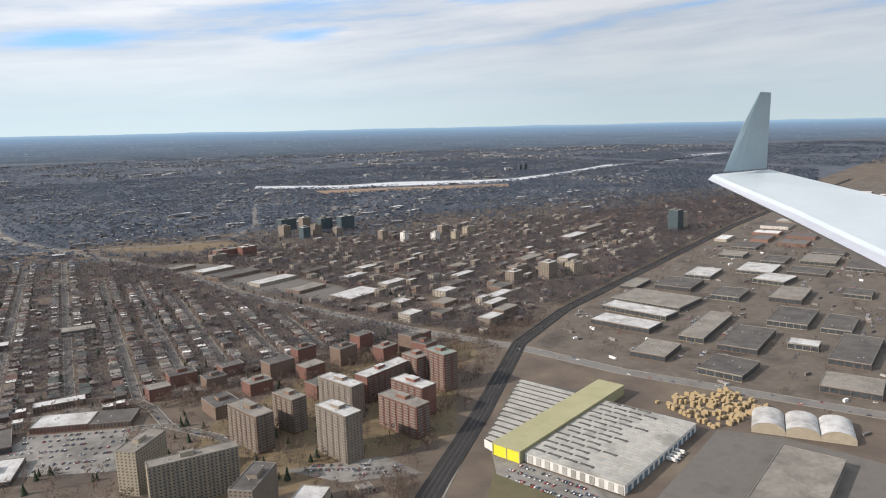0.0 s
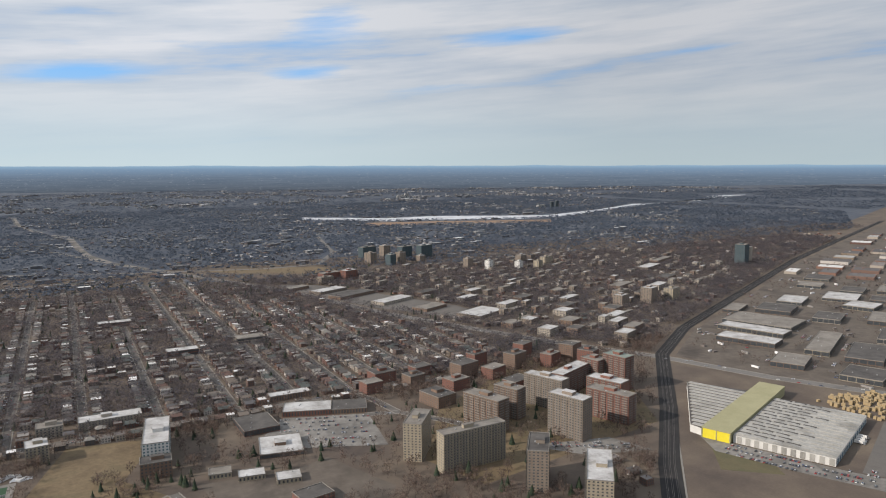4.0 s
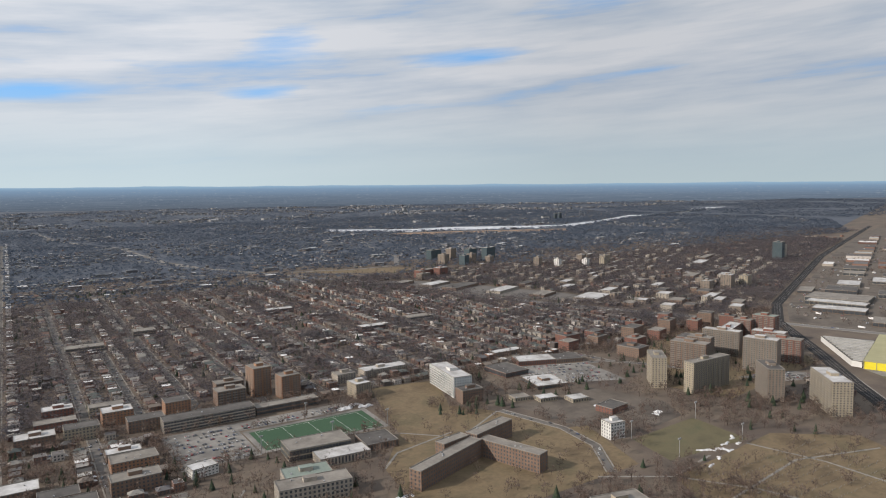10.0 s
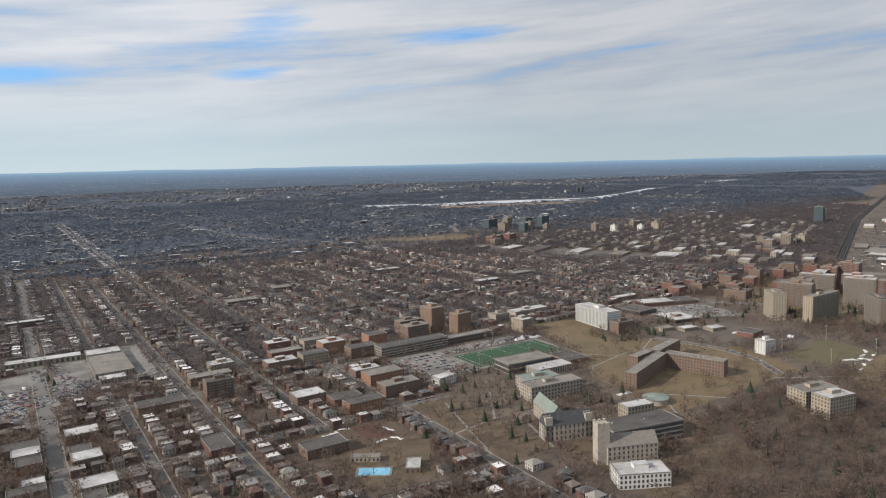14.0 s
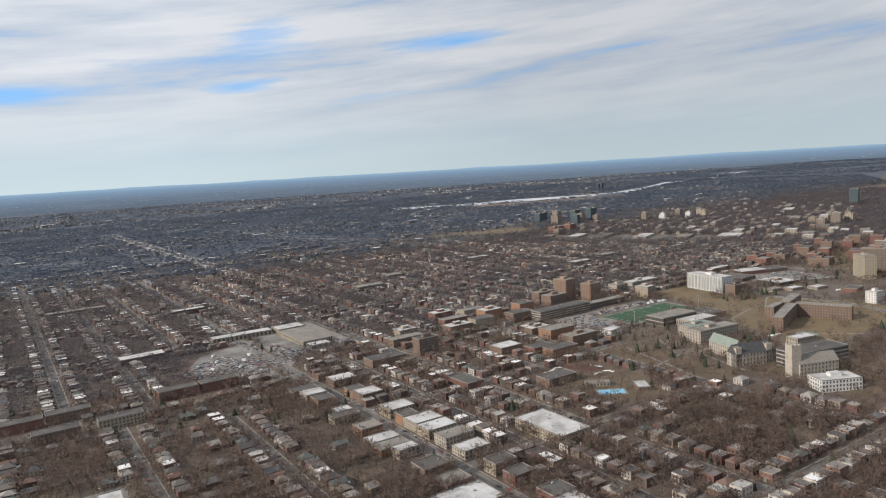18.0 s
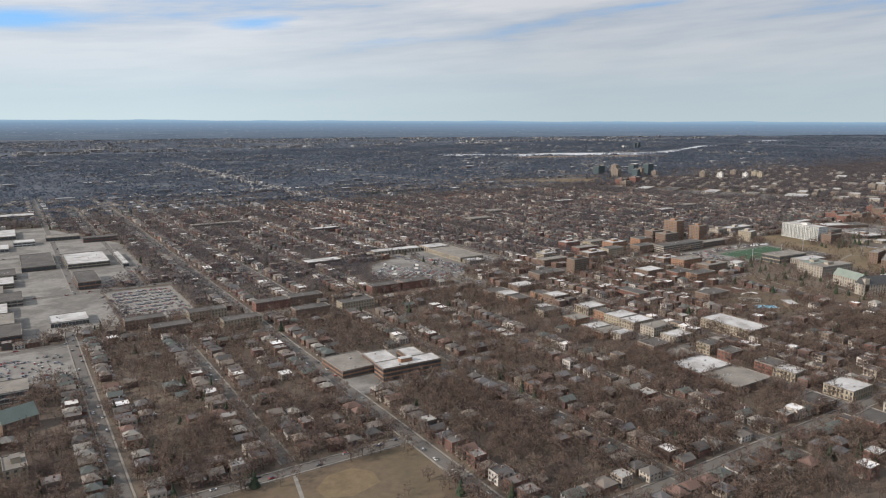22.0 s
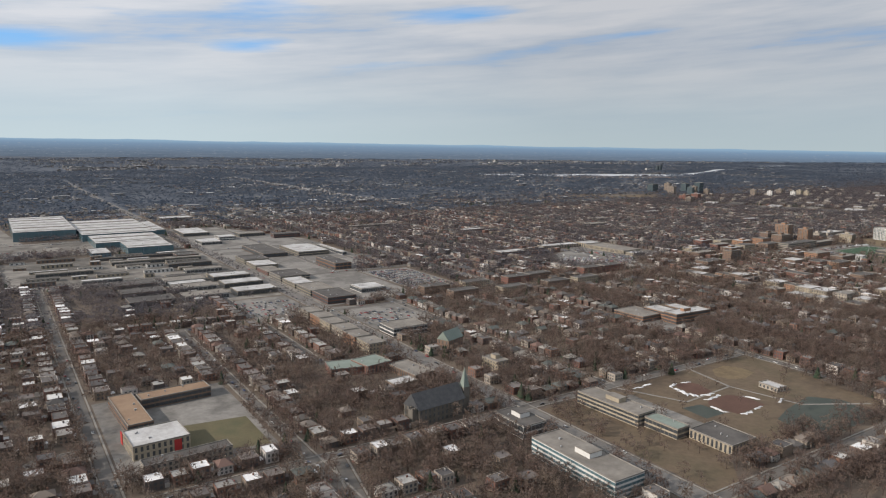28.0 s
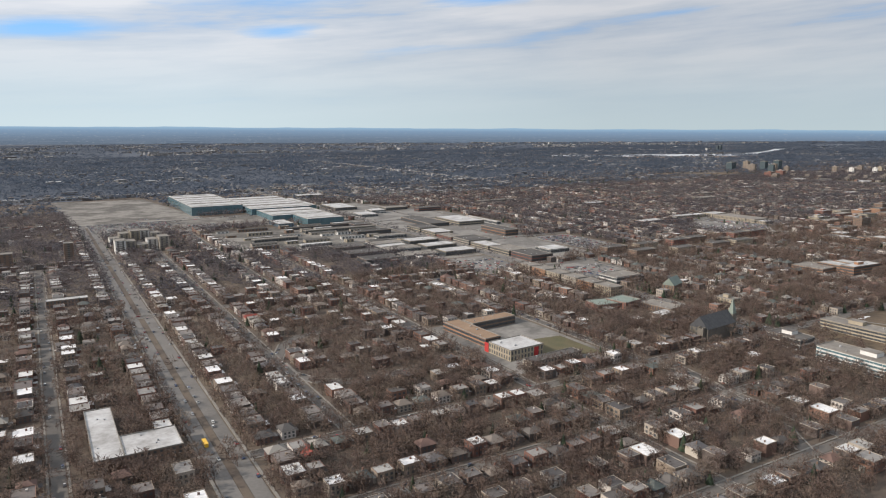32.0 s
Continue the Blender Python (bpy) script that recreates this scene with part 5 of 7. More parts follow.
# industrial estate beyond the railway
for i, (x, y, w_, d_, r) in enumerate([(811, 781, 42, 118, 16), (740, 745, 46, 98, 20), (866, 805, 88, 126, 18), (769, 669, 152, 36, 25), (787, 595, 112, 52, 25), (864, 560, 28, 38, 27), (689, 540, 66, 54, 20), (851, 482, 128, 48, 24), (943, 631, 100, 56, 25), (1160, 828, 70, 58, 16), (766, 419, 54, 62, 27)]):
    building("low industrial building with a wide flat roof", x, y, w_, d_, 8, 1, (M_TAN, M_BROWN, M_STONE)[i % 3], (M_WHITEROOF, M_WHITEROOF, M_GRAVELROOF, M_GRAVELROOF, M_TAR, M_WHITEROOF, M_TAR, M_TAR, M_TAR, M_WHITEROOF, M_GRAVELROOF)[i], rot=r, name="industrial_building", win="ribbon", step=9, penthouse=False, group="industrial estate")
rngi = random.Random(21)
FAR_HALLS = []
ic, is_ = math.cos(radians(25)), math.sin(radians(25))
for i in range(-4, 19):
    for j in range(-2, 13):
        a0, b0 = i * 122 + (j % 2) * 30, j * 92
        x, y = 700 + ic * a0 + is_ * b0, 860 + is_ * a0 - ic * b0
        w_, d_ = rngi.uniform(52, 107), rngi.uniform(30, 76)
        pick, wm, h = rngi.choice((M_TAR, M_TAR, M_GRAVELROOF, M_GRAVELROOF, M_WHITEROOF, M_TAR)), rngi.choice((M_BROWN, M_TAN, M_STONE)), rngi.uniform(6, 9)
        if any(at_cell(x + ic * a - is_ * b, y + is_ * a + ic * b) != 0 for a in (0, w_ / 3, 2 * w_ / 3, w_) for b in (0, d_ / 2, d_)) or rngi.random() < 0.2 or y < 330 or x < 590 or any(np.interp(x + ic * a - is_ * b, [p[0] for p in RAIL], [p[1] for p in RAIL], left=0.0) - 22 < y + is_ * a + ic * b for a in (0, w_) for b in (0, d_)):
            continue
        if x * 0.9 + y * 0.5 > 1900:
            FAR_HALLS.append((x + ic * w_ / 2 - is_ * d_ / 2, y + is_ * w_ / 2 + ic * d_ / 2, w_, d_, h, radians(25), "flat"))
            claim(x, y, w_, d_, 25, 2, 5)
            continue
        building("low industrial building with a wide flat roof", x, y, w_, d_, h, 1, wm, pick, rot=25, name="industrial_building", win="ribbon", step=9, penthouse=False, extra=y < 900 and x < 1200, group="industrial estate")
# high blocks of the far centre
for i, (x, y, w_, d_, h, wm) in enumerate([(594, 2195, 56, 26, 36, M_DARKTEAL), (650, 2150, 30, 24, 42, M_TAUPE), (690, 2090, 44, 24, 42, M_DARKTEAL), (745, 2060, 52, 24, 46, M_DARKTEAL), (560, 2050, 26, 30, 34, M_TAUPE), (600, 1985, 24, 24, 34, M_DARKTEAL), (640, 2000, 24, 22, 36, M_TAUPE), (700, 1980, 24, 20, 24, M_TAUPE), (817, 1755, 18, 18, 26, M_WHITE), (880, 1690, 18, 18, 26, M_WHITE), (926, 1659, 20, 18, 28, M_TAN), (770, 1800, 22, 20, 30, M_TAUPE), (1010, 1740, 40, 20, 24, M_TAN), (960, 1800, 30, 20, 26, M_TAUPE), (1501, 1410, 34, 30, 62, M_DARKTEAL), (1535, 1420, 24, 24, 52, M_STONE), (800, 1180, 40, 20, 24, M_TAUPE), (845, 1130, 30, 26, 34, M_TAUPE), (905, 1125, 34, 22, 28, M_TAN), (760, 1130, 30, 22, 26, M_TAUPE), (320, 1800, 60, 26, 22, M_RED), (380, 1790, 40, 26, 26, M_RED), (300, 1760, 40, 20, 18, M_TAUPE)]):
    building("apartment or office tower in the distance with rows of windows", x, y, w_, d_, h, round(h / 3.1), wm, (M_GRAVELROOF, M_WHITEROOF)[i % 2], rot=18, name="distant_tower", group="distant towers", extra=False)
for i, (x, y, w_, d_, h) in enumerate([(560, 900, 40, 24, 16), (605, 930, 44, 22, 16), (470, 1000, 34, 26, 14), (520, 985, 30, 22, 12), (620, 990, 50, 20, 12), (560, 1050, 40, 30, 9), (660, 1040, 60, 24, 9), (700, 1085, 40, 30, 12), (500, 1100, 30, 24, 9), (450, 1090, 34, 26, 9), (600, 1120, 40, 30, 11), (640, 1170, 50, 24, 9), (440, 1190, 90, 60, 6), (380, 1310, 70, 40, 6), (330, 1420, 100, 40, 6), (270, 1530, 110, 44, 7), (250, 1620, 90, 40, 6), (200, 1700, 60, 30, 7), (540, 1250, 60, 26, 9), (610, 1290, 50, 24, 10), (690, 1230, 60, 22, 10), (740, 1320, 40, 30, 9), (500, 1360, 60, 26, 8), (450, 1470, 60, 24, 9), (560, 1430, 50, 24, 9), (900, 1290, 80, 30, 10), (980, 1240, 60, 26, 12), (1100, 1330, 70, 30, 9), (1180, 1480, 100, 34, 10), (1300, 1560, 120, 24, 12)]):
    building("flat-roofed suburban block with a pale roof", x, y, w_, d_, h, max(1, round(h / 3.3)), (M_TAUPE, M_BROWN, M_STONE, M_BROWN)[i % 4], (M_WHITEROOF, M_GRAVELROOF, M_WHITEROOF, M_TAR)[i % 4], rot=24, penthouse=False, extra=False, group="suburban blocks")

for x, y, w_, d_, h, wm in [(215, 5820, 90, 26, 9, M_WHITE), (290, 5910, 80, 30, 20, M_BLUEWALL), (770, 6420, 90, 30, 12, M_WHITE), (2440, 5920, 90, 30, 26, M_WHITE), (2540, 5960, 40, 30, 44, M_WHITE), (2740, 3990, 20, 20, 42, M_DARKTEAL), (2790, 4000, 20, 20, 46, M_DARKTEAL), (2650, 4020, 60, 24, 22, M_WHITE)]:
    building("large building standing out on the far plain", x, y, w_, d_, h, max(2, round(h / 3.4)), wm, M_WHITEROOF, name="distant_building", win="ribbon", penthouse=False, extra=False, group="distant landmarks")
rngb = random.Random(55)
bc, bs = math.cos(radians(24)), math.sin(radians(24))
for i in range(-3, 24):
    for j in range(0, 17):
        a0, b0 = i * 56 + rngb.uniform(-10, 10), j * 50 + rngb.uniform(-10, 10)
        x, y = 420 + bc * a0 - bs * b0, 940 + bs * a0 + bc * b0
        w_, d_, h = rngb.uniform(13, 34), rngb.uniform(10, 15), rngb.choice((5, 6, 7, 8, 10, 13))
        wm, rm = rngb.choice((M_TAUPE, M_BROWN, M_STONE, M_TAUPE)), rngb.choice((M_WHITEROOF, M_GRAVELROOF, M_GRAVELROOF, M_TAR))
        left = np.interp(y, [648, 806, 946, 1119, 1361, 1736, 2165], [598, 544, 467, 391, 293, 196, 2]) + 20
        if x < left or y > 1900 or x > 1500 or y < np.interp(x, [p[0] for p in RAIL], [p[1] for p in RAIL], left=0.0) + 40 or rngb.random() < 0.28 or any(at_cell(x + bc * a - bs * b, y + bs * a + bc * b) != 0 for a in (0, w_ / 2, w_) for b in (0, d_)):
            continue
        building("low flat-roofed block in the suburban centre", x, y, w_, d_, h, max(1, round(h / 3.2)), wm, rm, rot=24, penthouse=False, extra=False, group="suburban blocks")

# ---- houses ----
def quad_box(x0, x1, y0, y1, z0, z1):
    lo, hi = np.array([x0, y0, z0]), np.array([x1, y1, z1])
    return lo + BOXV * (hi - lo)


def house_template(kind, windows=True):
    """Unit house: footprint -0.5..0.5, height 0..1. Faces as quads with material slots 0 wall, 1 flat roof, 2 shingle, 3 glass."""
    V, F, I = [], [], []

    def add(vs, fs, m):
        b = len(V)
        V.extend([tuple(v) for v in vs])
        for f in fs:
            F.append(tuple(b + i for i in f))
            I.append(m)

    if kind == "block":
        add(quad_box(-0.5, 0.5, -0.5, 0.5, -0.05, 1), BOXF[2:], 0)
        add([(-0.5, -0.5, 1), (0.5, -0.5, 1), (0.5, 0.5, 1), (-0.5, 0.5, 1)], [(0, 1, 2, 3)], 1)
    elif kind == "flat":
        add(quad_box(-0.5, 0.5, -0.5, 0.5, -0.05, 1), BOXF[2:], 0)
        add([(-0.47, -0.47, 0.955), (0.47, -0.47, 0.955), (0.47, 0.47, 0.955), (-0.47, 0.47, 0.955)], [(0, 1, 2, 3)], 1)
        add([(-0.5, -0.5, 1), (0.5, -0.5, 1), (0.47, -0.47, 0.99), (-0.47, -0.47, 0.99), (0.5, 0.5, 1), (-0.5, 0.5, 1), (0.47, 0.47, 0.99), (-0.47, 0.47, 0.99)], [(0, 1, 2, 3), (4, 5, 7, 6), (1, 4, 6, 2), (5, 0, 3, 7)], 0)
        add(quad_box(0.1, 0.2, 0.1, 0.18, 0.95, 1.12), BOXF, 0)
    else:
        add(quad_box(-0.5, 0.5, -0.5, 0.5, -0.05, 0.68), BOXF[2:], 0)
        o = 0.55
        rx, ry = (0.12, 0.0) if kind == "hip" else (0.55, 0.0)
        R = [(-o, -o, 0.66), (o, -o, 0.66), (o, o, 0.66), (-o, o, 0.66), (-rx, -0.01, 1), (rx, -0.01, 1), (rx, 0.01, 1), (-rx, 0.01, 1)]
        add(R, [(0, 1, 5, 4), (2, 3, 7, 6), (1, 2, 6, 5), (3, 0, 4, 7)], 2)
        add(quad_box(0.18, 0.27, 0.12, 0.2, 0.75, 1.1), BOXF, 0)
    if windows:
        # rear addition and front stoop
        add(quad_box(0.44, 0.78, -0.32, 0.2, -0.05, 0.42), BOXF[2:], 0)
        add([(0.5, -0.33, 0.425), (0.8, -0.33, 0.425), (0.8, 0.21, 0.425), (0.5, 0.21, 0.425)], [(0, 1, 2, 3)], 1)
        add(quad_box(-0.62, -0.5, -0.12, 0.12, -0.02, 0.09), BOXF[1:], 0)
        top = 0.9 if kind == "flat" else 0.62
        for z0 in ((0.14, 0.54) if kind == "flat" else (0.1, 0.38)):
            z1 = z0 + (0.24 if kind == "flat" else 0.18)
            for a in (-0.34, -0.05, 0.24):
                add([(a, -0.506, z0), (a + 0.15, -0.506, z0), (a + 0.15, -0.506, z1), (a, -0.506, z1)], [(0, 1, 2, 3)], 3)
                add([(-0.506, a + 0.15, z0), (-0.506, a, z0), (-0.506, a, z1), (-0.506, a + 0.15, z1)], [(0, 1, 2, 3)], 3)
    return np.array(V), np.array(F), np.array(I)


def house_field(name, items, label, windows=True, mats=None):
    """Many houses as one stuff object. items: x, y, w, d, h, angle, kind."""
    Vs, Fs, Is, base = [], [], [], 0
    for kind in ("flat", "hip", "gable", "block"):
        rows = np.array([it[:6] for it in items if it[6] == kind])
        if not len(rows):
            continue
        tv, tf, ti = house_template(kind, windows)
        P = tv[None] * rows[:, None, 2:5]
        c, s = np.cos(rows[:, 5])[:, None], np.sin(rows[:, 5])[:, None]
        W = np.stack([P[..., 0] * c - P[..., 1] * s + rows[:, 0, None], P[..., 0] * s + P[..., 1] * c + rows[:, 1, None], P[..., 2]], -1)
        Vs.append(W.reshape(-1, 3))
        Fs.append((tf[None] + len(tv) * np.arange(len(rows))[:, None, None]).reshape(-1, 4) + base)
        Is.append(np.tile(ti, len(rows)))
        base += len(tv) * len(rows)
    if Vs:
        ob = new(name, mesh_arrays(name, np.concatenate(Vs), np.concatenate(Fs), mats or [M_WALL_I, M_FLAT_I, M_PITCH_I, M_GLASS], np.concatenate(Is)))
        tagged(ob, label, "houses", kind="stuff")


def house_master(kind, w_, d_, h, label):
    t = thing("house", label, "house", 0, 0, -2000)
    wallm, flatm, pitchm = M_WALL_O, M_FLAT_O, M_PITCH_O
    if kind == "flat":
        child("wall", boxes("wall", [(-w_ / 2, w_ / 2, -d_ / 2, d_ / 2, -0.3, h - 0.4)], wallm), t)
        child("roof", boxes("roof", [(-w_ / 2 + 0.25, w_ / 2 - 0.25, -d_ / 2 + 0.25, d_ / 2 - 0.25, h - 0.4, h - 0.25)], flatm), t)
        child("parapet", boxes("parapet", [(-w_ / 2, w_ / 2, -d_ / 2, -d_ / 2 + 0.25, h - 0.4, h), (-w_ / 2, w_ / 2, d_ / 2 - 0.25, d_ / 2, h - 0.4, h), (-w_ / 2, -w_ / 2 + 0.25, -d_ / 2 + 0.25, d_ / 2 - 0.25, h - 0.4, h), (w_ / 2 - 0.25, w_ / 2, -d_ / 2 + 0.25, d_ / 2 - 0.25, h - 0.4, h)], M_STONE), t)
        top = h - 0.4
    else:
        top = h * 0.66
        child("wall", boxes("wall", [(-w_ / 2, w_ / 2, -d_ / 2, d_ / 2, -0.3, top)], wallm), t)
        me = bpy.data.meshes.new("roof")
        o, rx = 0.5, (w_ * 0.14 if kind == "hip" else w_ / 2 + 0.5)
        V = [(-w_ / 2 - o, -d_ / 2 - o, top - 0.1), (w_ / 2 + o, -d_ / 2 - o, top - 0.1), (w_ / 2 + o, d_ / 2 + o, top - 0.1), (-w_ / 2 - o, d_ / 2 + o, top - 0.1), (-rx, 0, h), (rx, 0, h)]
        me.from_pydata(V, [], [(0, 1, 5, 4), (2, 3, 4, 5), (1, 2, 5), (3, 0, 4), (0, 3, 2, 1)])
        me.materials.append(pitchm)
        child("roof", me, t)
    child("chimney", boxes("chimney", [(w_ * 0.2, w_ * 0.2 + 0.8, d_ * 0.12, d_ * 0.12 + 0.6, top - 0.5, h + 0.9)], M_BROWN), t)
    for side in (0, 1):
        rows = []
        for z0 in (1.0, 1.0 + top / 2):
            for a in (-0.32, 0.0, 0.3):
                if side == 0:
                    rows.append((w_ * a - 0.7, w_ * a + 0.7, -d_ / 2 - 0.05, -d_ / 2 + 0.05, z0, z0 + 1.4))
                else:
                    rows.append((-w_ / 2 - 0.05, -w_ / 2 + 0.05, d_ * a - 0.7, d_ * a + 0.7, z0, z0 + 1.4))
        child("glazing", boxes("glazing", rows, M_GLASS), t)["kind"] = "stuff"
    child("porch", boxes("porch", [(-w_ / 2 - 1.3, -w_ / 2, -1.4, 1.4, 0, 2.8)], M_CONC), t)
    return t


MASTERS = []
for kind, w_, d_, h, lab in [("flat", 11, 9, 7.4, "two-storey flat-roofed brick duplex on a bare-treed street"), ("flat", 13, 10, 6.6, "low flat-roofed brick duplex beside the pavement"), ("hip", 10, 9, 8.6, "brick house with a hipped shingle roof among bare trees"), ("gable", 10, 8, 9.0, "brick house with a gabled shingle roof on the street"), ("hip", 12, 10, 7.6, "broad brick bungalow with a hipped roof"), ("flat", 12, 9.5, 8.2, "two-storey brick house with a pale flat roof")]:
    MASTERS.append((kind, house_master(kind, w_, d_, h, lab), w_, d_, h))

rngh = random.Random(77)
near_rows, mid_rows, far_rows = [], [], []
OBJECT_LIMIT = 300


def try_house(x, y, wx, dy, h, kind):
    for a in (-0.5, 0, 0.5):
        for b in (-0.5, 0, 0.5):
            if at_cell(x + a * wx, y + b * dy) != 0:
                return
    claim(x - wx / 2, y - dy / 2, wx, dy, 0, 2, 0.0)
    row = (x, y, wx, dy, h, 0.0, kind)
    (near_rows if y < 610 else mid_rows if y < 1300 else far_rows).append(row)


def zone_kinds(x, y):
    """Flat roofs prevail west of the shopping street, pitched ones to the north-east."""
    if x < -1650:
        return ("flat", "flat", "hip", "flat")
    if -1280 < x < -980 and y > 860 or -1000 < x < -680:
        return ("flat", "flat", "flat", "hip")
    if x > -600:
        return ("gable", "hip", "flat", "gable", "flat")
    return ("hip", "gable", "flat", "hip")


lines = [(x, y0, y1, hw) for x, y0, y1, hw in V_STREETS] + [(-1598, 1330, 2500, 10.5), (-2146, 200, 1700, 15.5), (-968, 1120, 2000, 7.5)]
for x, y0, y1, hw in lines:
    for sgn in (-1, 1):
        y = y0 + 6
        attached = rngh.random() < 0.35
        hh = rngh.uniform(6.8, 8.4)
        while y < y1 - 6:
            kinds = zone_kinds(x, y)
            kind = rngh.choice(kinds)
            wd = rngh.uniform(9.0, 12.0) * (1.35 if x < -1650 else 1.0) if kind == "flat" else rngh.uniform(8.5, 10.5)
            dep = rngh.uniform(10, 13)
            h = hh + rngh.uniform(-0.4, 0.4) if kind == "flat" else rngh.uniform(7.6, 9.4)
            try_house(x + sgn * (hw + 6.5 + dep / 2 + rngh.uniform(-0.6, 0.6)), y + wd / 2, dep, wd, h, kind)
            y += wd + (rngh.uniform(0.6, 2.0) if attached and kind == "flat" else rngh.uniform(2.0, 5.5))
            if rngh.random() < 0.08:
                y += rngh.uniform(8, 26)
for y, x0, x1, hw in U_STREETS:
    for sgn in (-1, 1):
        x = x0 + 8
        while x < x1 - 6:
            kind = rngh.choice(zone_kinds(x, y))
            wd, dep = rngh.uniform(9, 12), rngh.uniform(9, 12)
            try_house(x + wd / 2, y + sgn * (hw + 6.5 + dep / 2), wd, dep, rngh.uniform(6.8, 9), kind)
            x += wd + rngh.uniform(2.5, 6)
# blocks whose inner streets are hidden: rows on a looser grid
for gx in np.arange(-2850, 3600, 31.0):
    for gy in np.arange(1900, 5300, 26.0):
        if gx > 200 + 0.9 * gy or (gy > 3600 and rngh.random() < 0.45):
            continue
        n0 = noise.noise(Vector((gx / 420.0, gy / 420.0, 5.0)))
        if n0 < -0.05:
            continue
        if rngh.random() < 0.34:
            big = rngh.random() < 0.05
            wd, dep = (rngh.uniform(22, 55), rngh.uniform(14, 24)) if big else (rngh.uniform(9, 14), rngh.uniform(9, 13))
            try_house(gx + rngh.uniform(-6, 6), gy + rngh.uniform(-5, 5), wd, dep, rngh.uniform(4.5, 7) + (3 if big else 0), "flat" if big else rngh.choice(("flat", "hip", "gable", "gable")))
# loose fill of the suburb on both sides of the arterial road
for gx in np.arange(-2850, 2600, 24.0):
    for gy in np.arange(240, 1900, 27.0):
        if (gx < 180 and gy < 900 and gx > -590) or (gx > 200 and gy < 880) or (gx > 150 and gy < np.interp(gx, [p[0] for p in RAIL], [p[1] for p in RAIL], left=0.0) + 25):
            continue
        if rngh.random() < (0.8 if -2056 < gx < -1915 and gy < 830 else 0.5 if gy < 850 and gx < -640 else 0.3):
            try_house(gx + rngh.uniform(-5, 5), gy + rngh.uniform(-5, 5), rngh.uniform(9, 13), rngh.uniform(9, 12), rngh.uniform(6.2, 9), rngh.choice(zone_kinds(gx, gy)))
rngh.shuffle(near_rows)
near_rows.sort(key=lambda r: r[1])
for x, y, wx, dy, h, _, kind in near_rows[:OBJECT_LIMIT]:
    best = [m for m in MASTERS if m[0] == kind]
    k0, ob, mw, md, mh = best[rngh.randrange(len(best))]
    turn = 90 if dy > wx * 1.05 else (180 if rngh.random() < 0.2 else 0)
    sx = (wx / mw, dy / md) if turn != 90 else (dy / mw, wx / md)
    made = copy_thing(ob, pose(x, y, 0.0, 0, 0, turn))
    made.scale = (sx[0], sx[1], h / mh)
    made["group"] = "houses along the streets"
for kind, ob, *_ in MASTERS:
    for o in (*ob.children_recursive, ob):
        bpy.data.objects.remove(o)
rest = near_rows[OBJECT_LIMIT:] + mid_rows
for x0 in range(-3000, 3000, 500):
    part_rows = [r for r in rest if x0 <= r[0] < x0 + 500]
    if part_rows:
        house_field("housing_block", part_rows, "streets of brick duplexes and houses with flat and shingled roofs")
for i in range(22000):
    x, y = rngh.uniform(-3400, 6500), 2300 + 7000 * rngh.random() ** 1.05
    if x > 1.4 * y or (y < 5300 and at_cell(x, y) != 0) or noise.noise(Vector((x / 520.0, y / 700.0, 8.0))) + rngh.uniform(-0.12, 0.12) < 0.1:
        continue
    big = rngh.random() < 0.07
    if y > 5300 and big:
        far_rows.append((x, y, rngh.uniform(30, 90), rngh.uniform(20, 40), rngh.uniform(11, 17), 0.3, "block"))
        continue
    far_rows.append((x, y, rngh.uniform(24, 60) if big else rngh.uniform(8, 17), rngh.uniform(16, 30) if big else rngh.uniform(8, 13), rngh.uniform(6, 13) if big else rngh.uniform(5, 8) + (4.5 if y > 5300 else 0), rngh.choice((0.0, 0.3, 0.45)), "block"))
far_rows += FAR_HALLS
house_field("suburban_housing", [r for r in far_rows if r[1] < 1900], "rows of suburban houses with pale and dark roofs", windows=False)
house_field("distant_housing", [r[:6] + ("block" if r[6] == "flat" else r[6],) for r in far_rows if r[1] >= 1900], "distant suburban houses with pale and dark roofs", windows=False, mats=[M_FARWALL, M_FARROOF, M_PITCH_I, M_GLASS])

# ---- trees ----
def bare_template(seed, limbs, twigs, trunk=True, fat=1.0):
    """Unit bare tree, 1 high: trunk and slender limbs, then fine twigs as slivers round the crown."""
    rng = np.random.RandomState(seed)
    T = []
    if trunk:
        r = 0.03
        for a in range(3):
            p, q = 2 * math.pi * a / 3, 2 * math.pi * (a + 1) / 3
            T.append([(r * math.cos(p), r * math.sin(p), -0.02), (r * math.cos(q), r * math.sin(q), -0.02), (0, 0, 0.62)])
    for i in range(limbs):
        a, z0 = rng.uniform(0, 6.28), rng.uniform(0.2, 0.5)
        rad, z1 = rng.uniform(0.16, 0.36), rng.uniform(0.55, 0.98)
        tip = np.array([rad * math.cos(a), rad * math.sin(a), z1])
        side = np.array([-math.sin(a), math.cos(a), 0]) * 0.018
        o = np.array([0, 0, z0])
        T.append([o - side, o + side, tip])
    for i in range(twigs):
        d = rng.normal(size=3)
        d /= np.linalg.norm(d)
        c = np.array([0, 0, 0.64]) + d * np.array([0.33, 0.33, 0.33]) * rng.uniform(0.45, 1.0)
        out = d + rng.normal(size=3) * 0.5
        out /= np.linalg.norm(out)
        sd = np.cross(out, rng.normal(size=3))
        sd /= np.linalg.norm(sd)
        ln, wd = rng.uniform(0.15, 0.30), rng.uniform(0.024, 0.056) * fat
        T.append([c - sd * wd, c + sd * wd, c + out * ln])
    T = np.array(T, dtype=float)
    return T.reshape(-1, 3), np.arange(len(T) * 3).reshape(-1, 3)


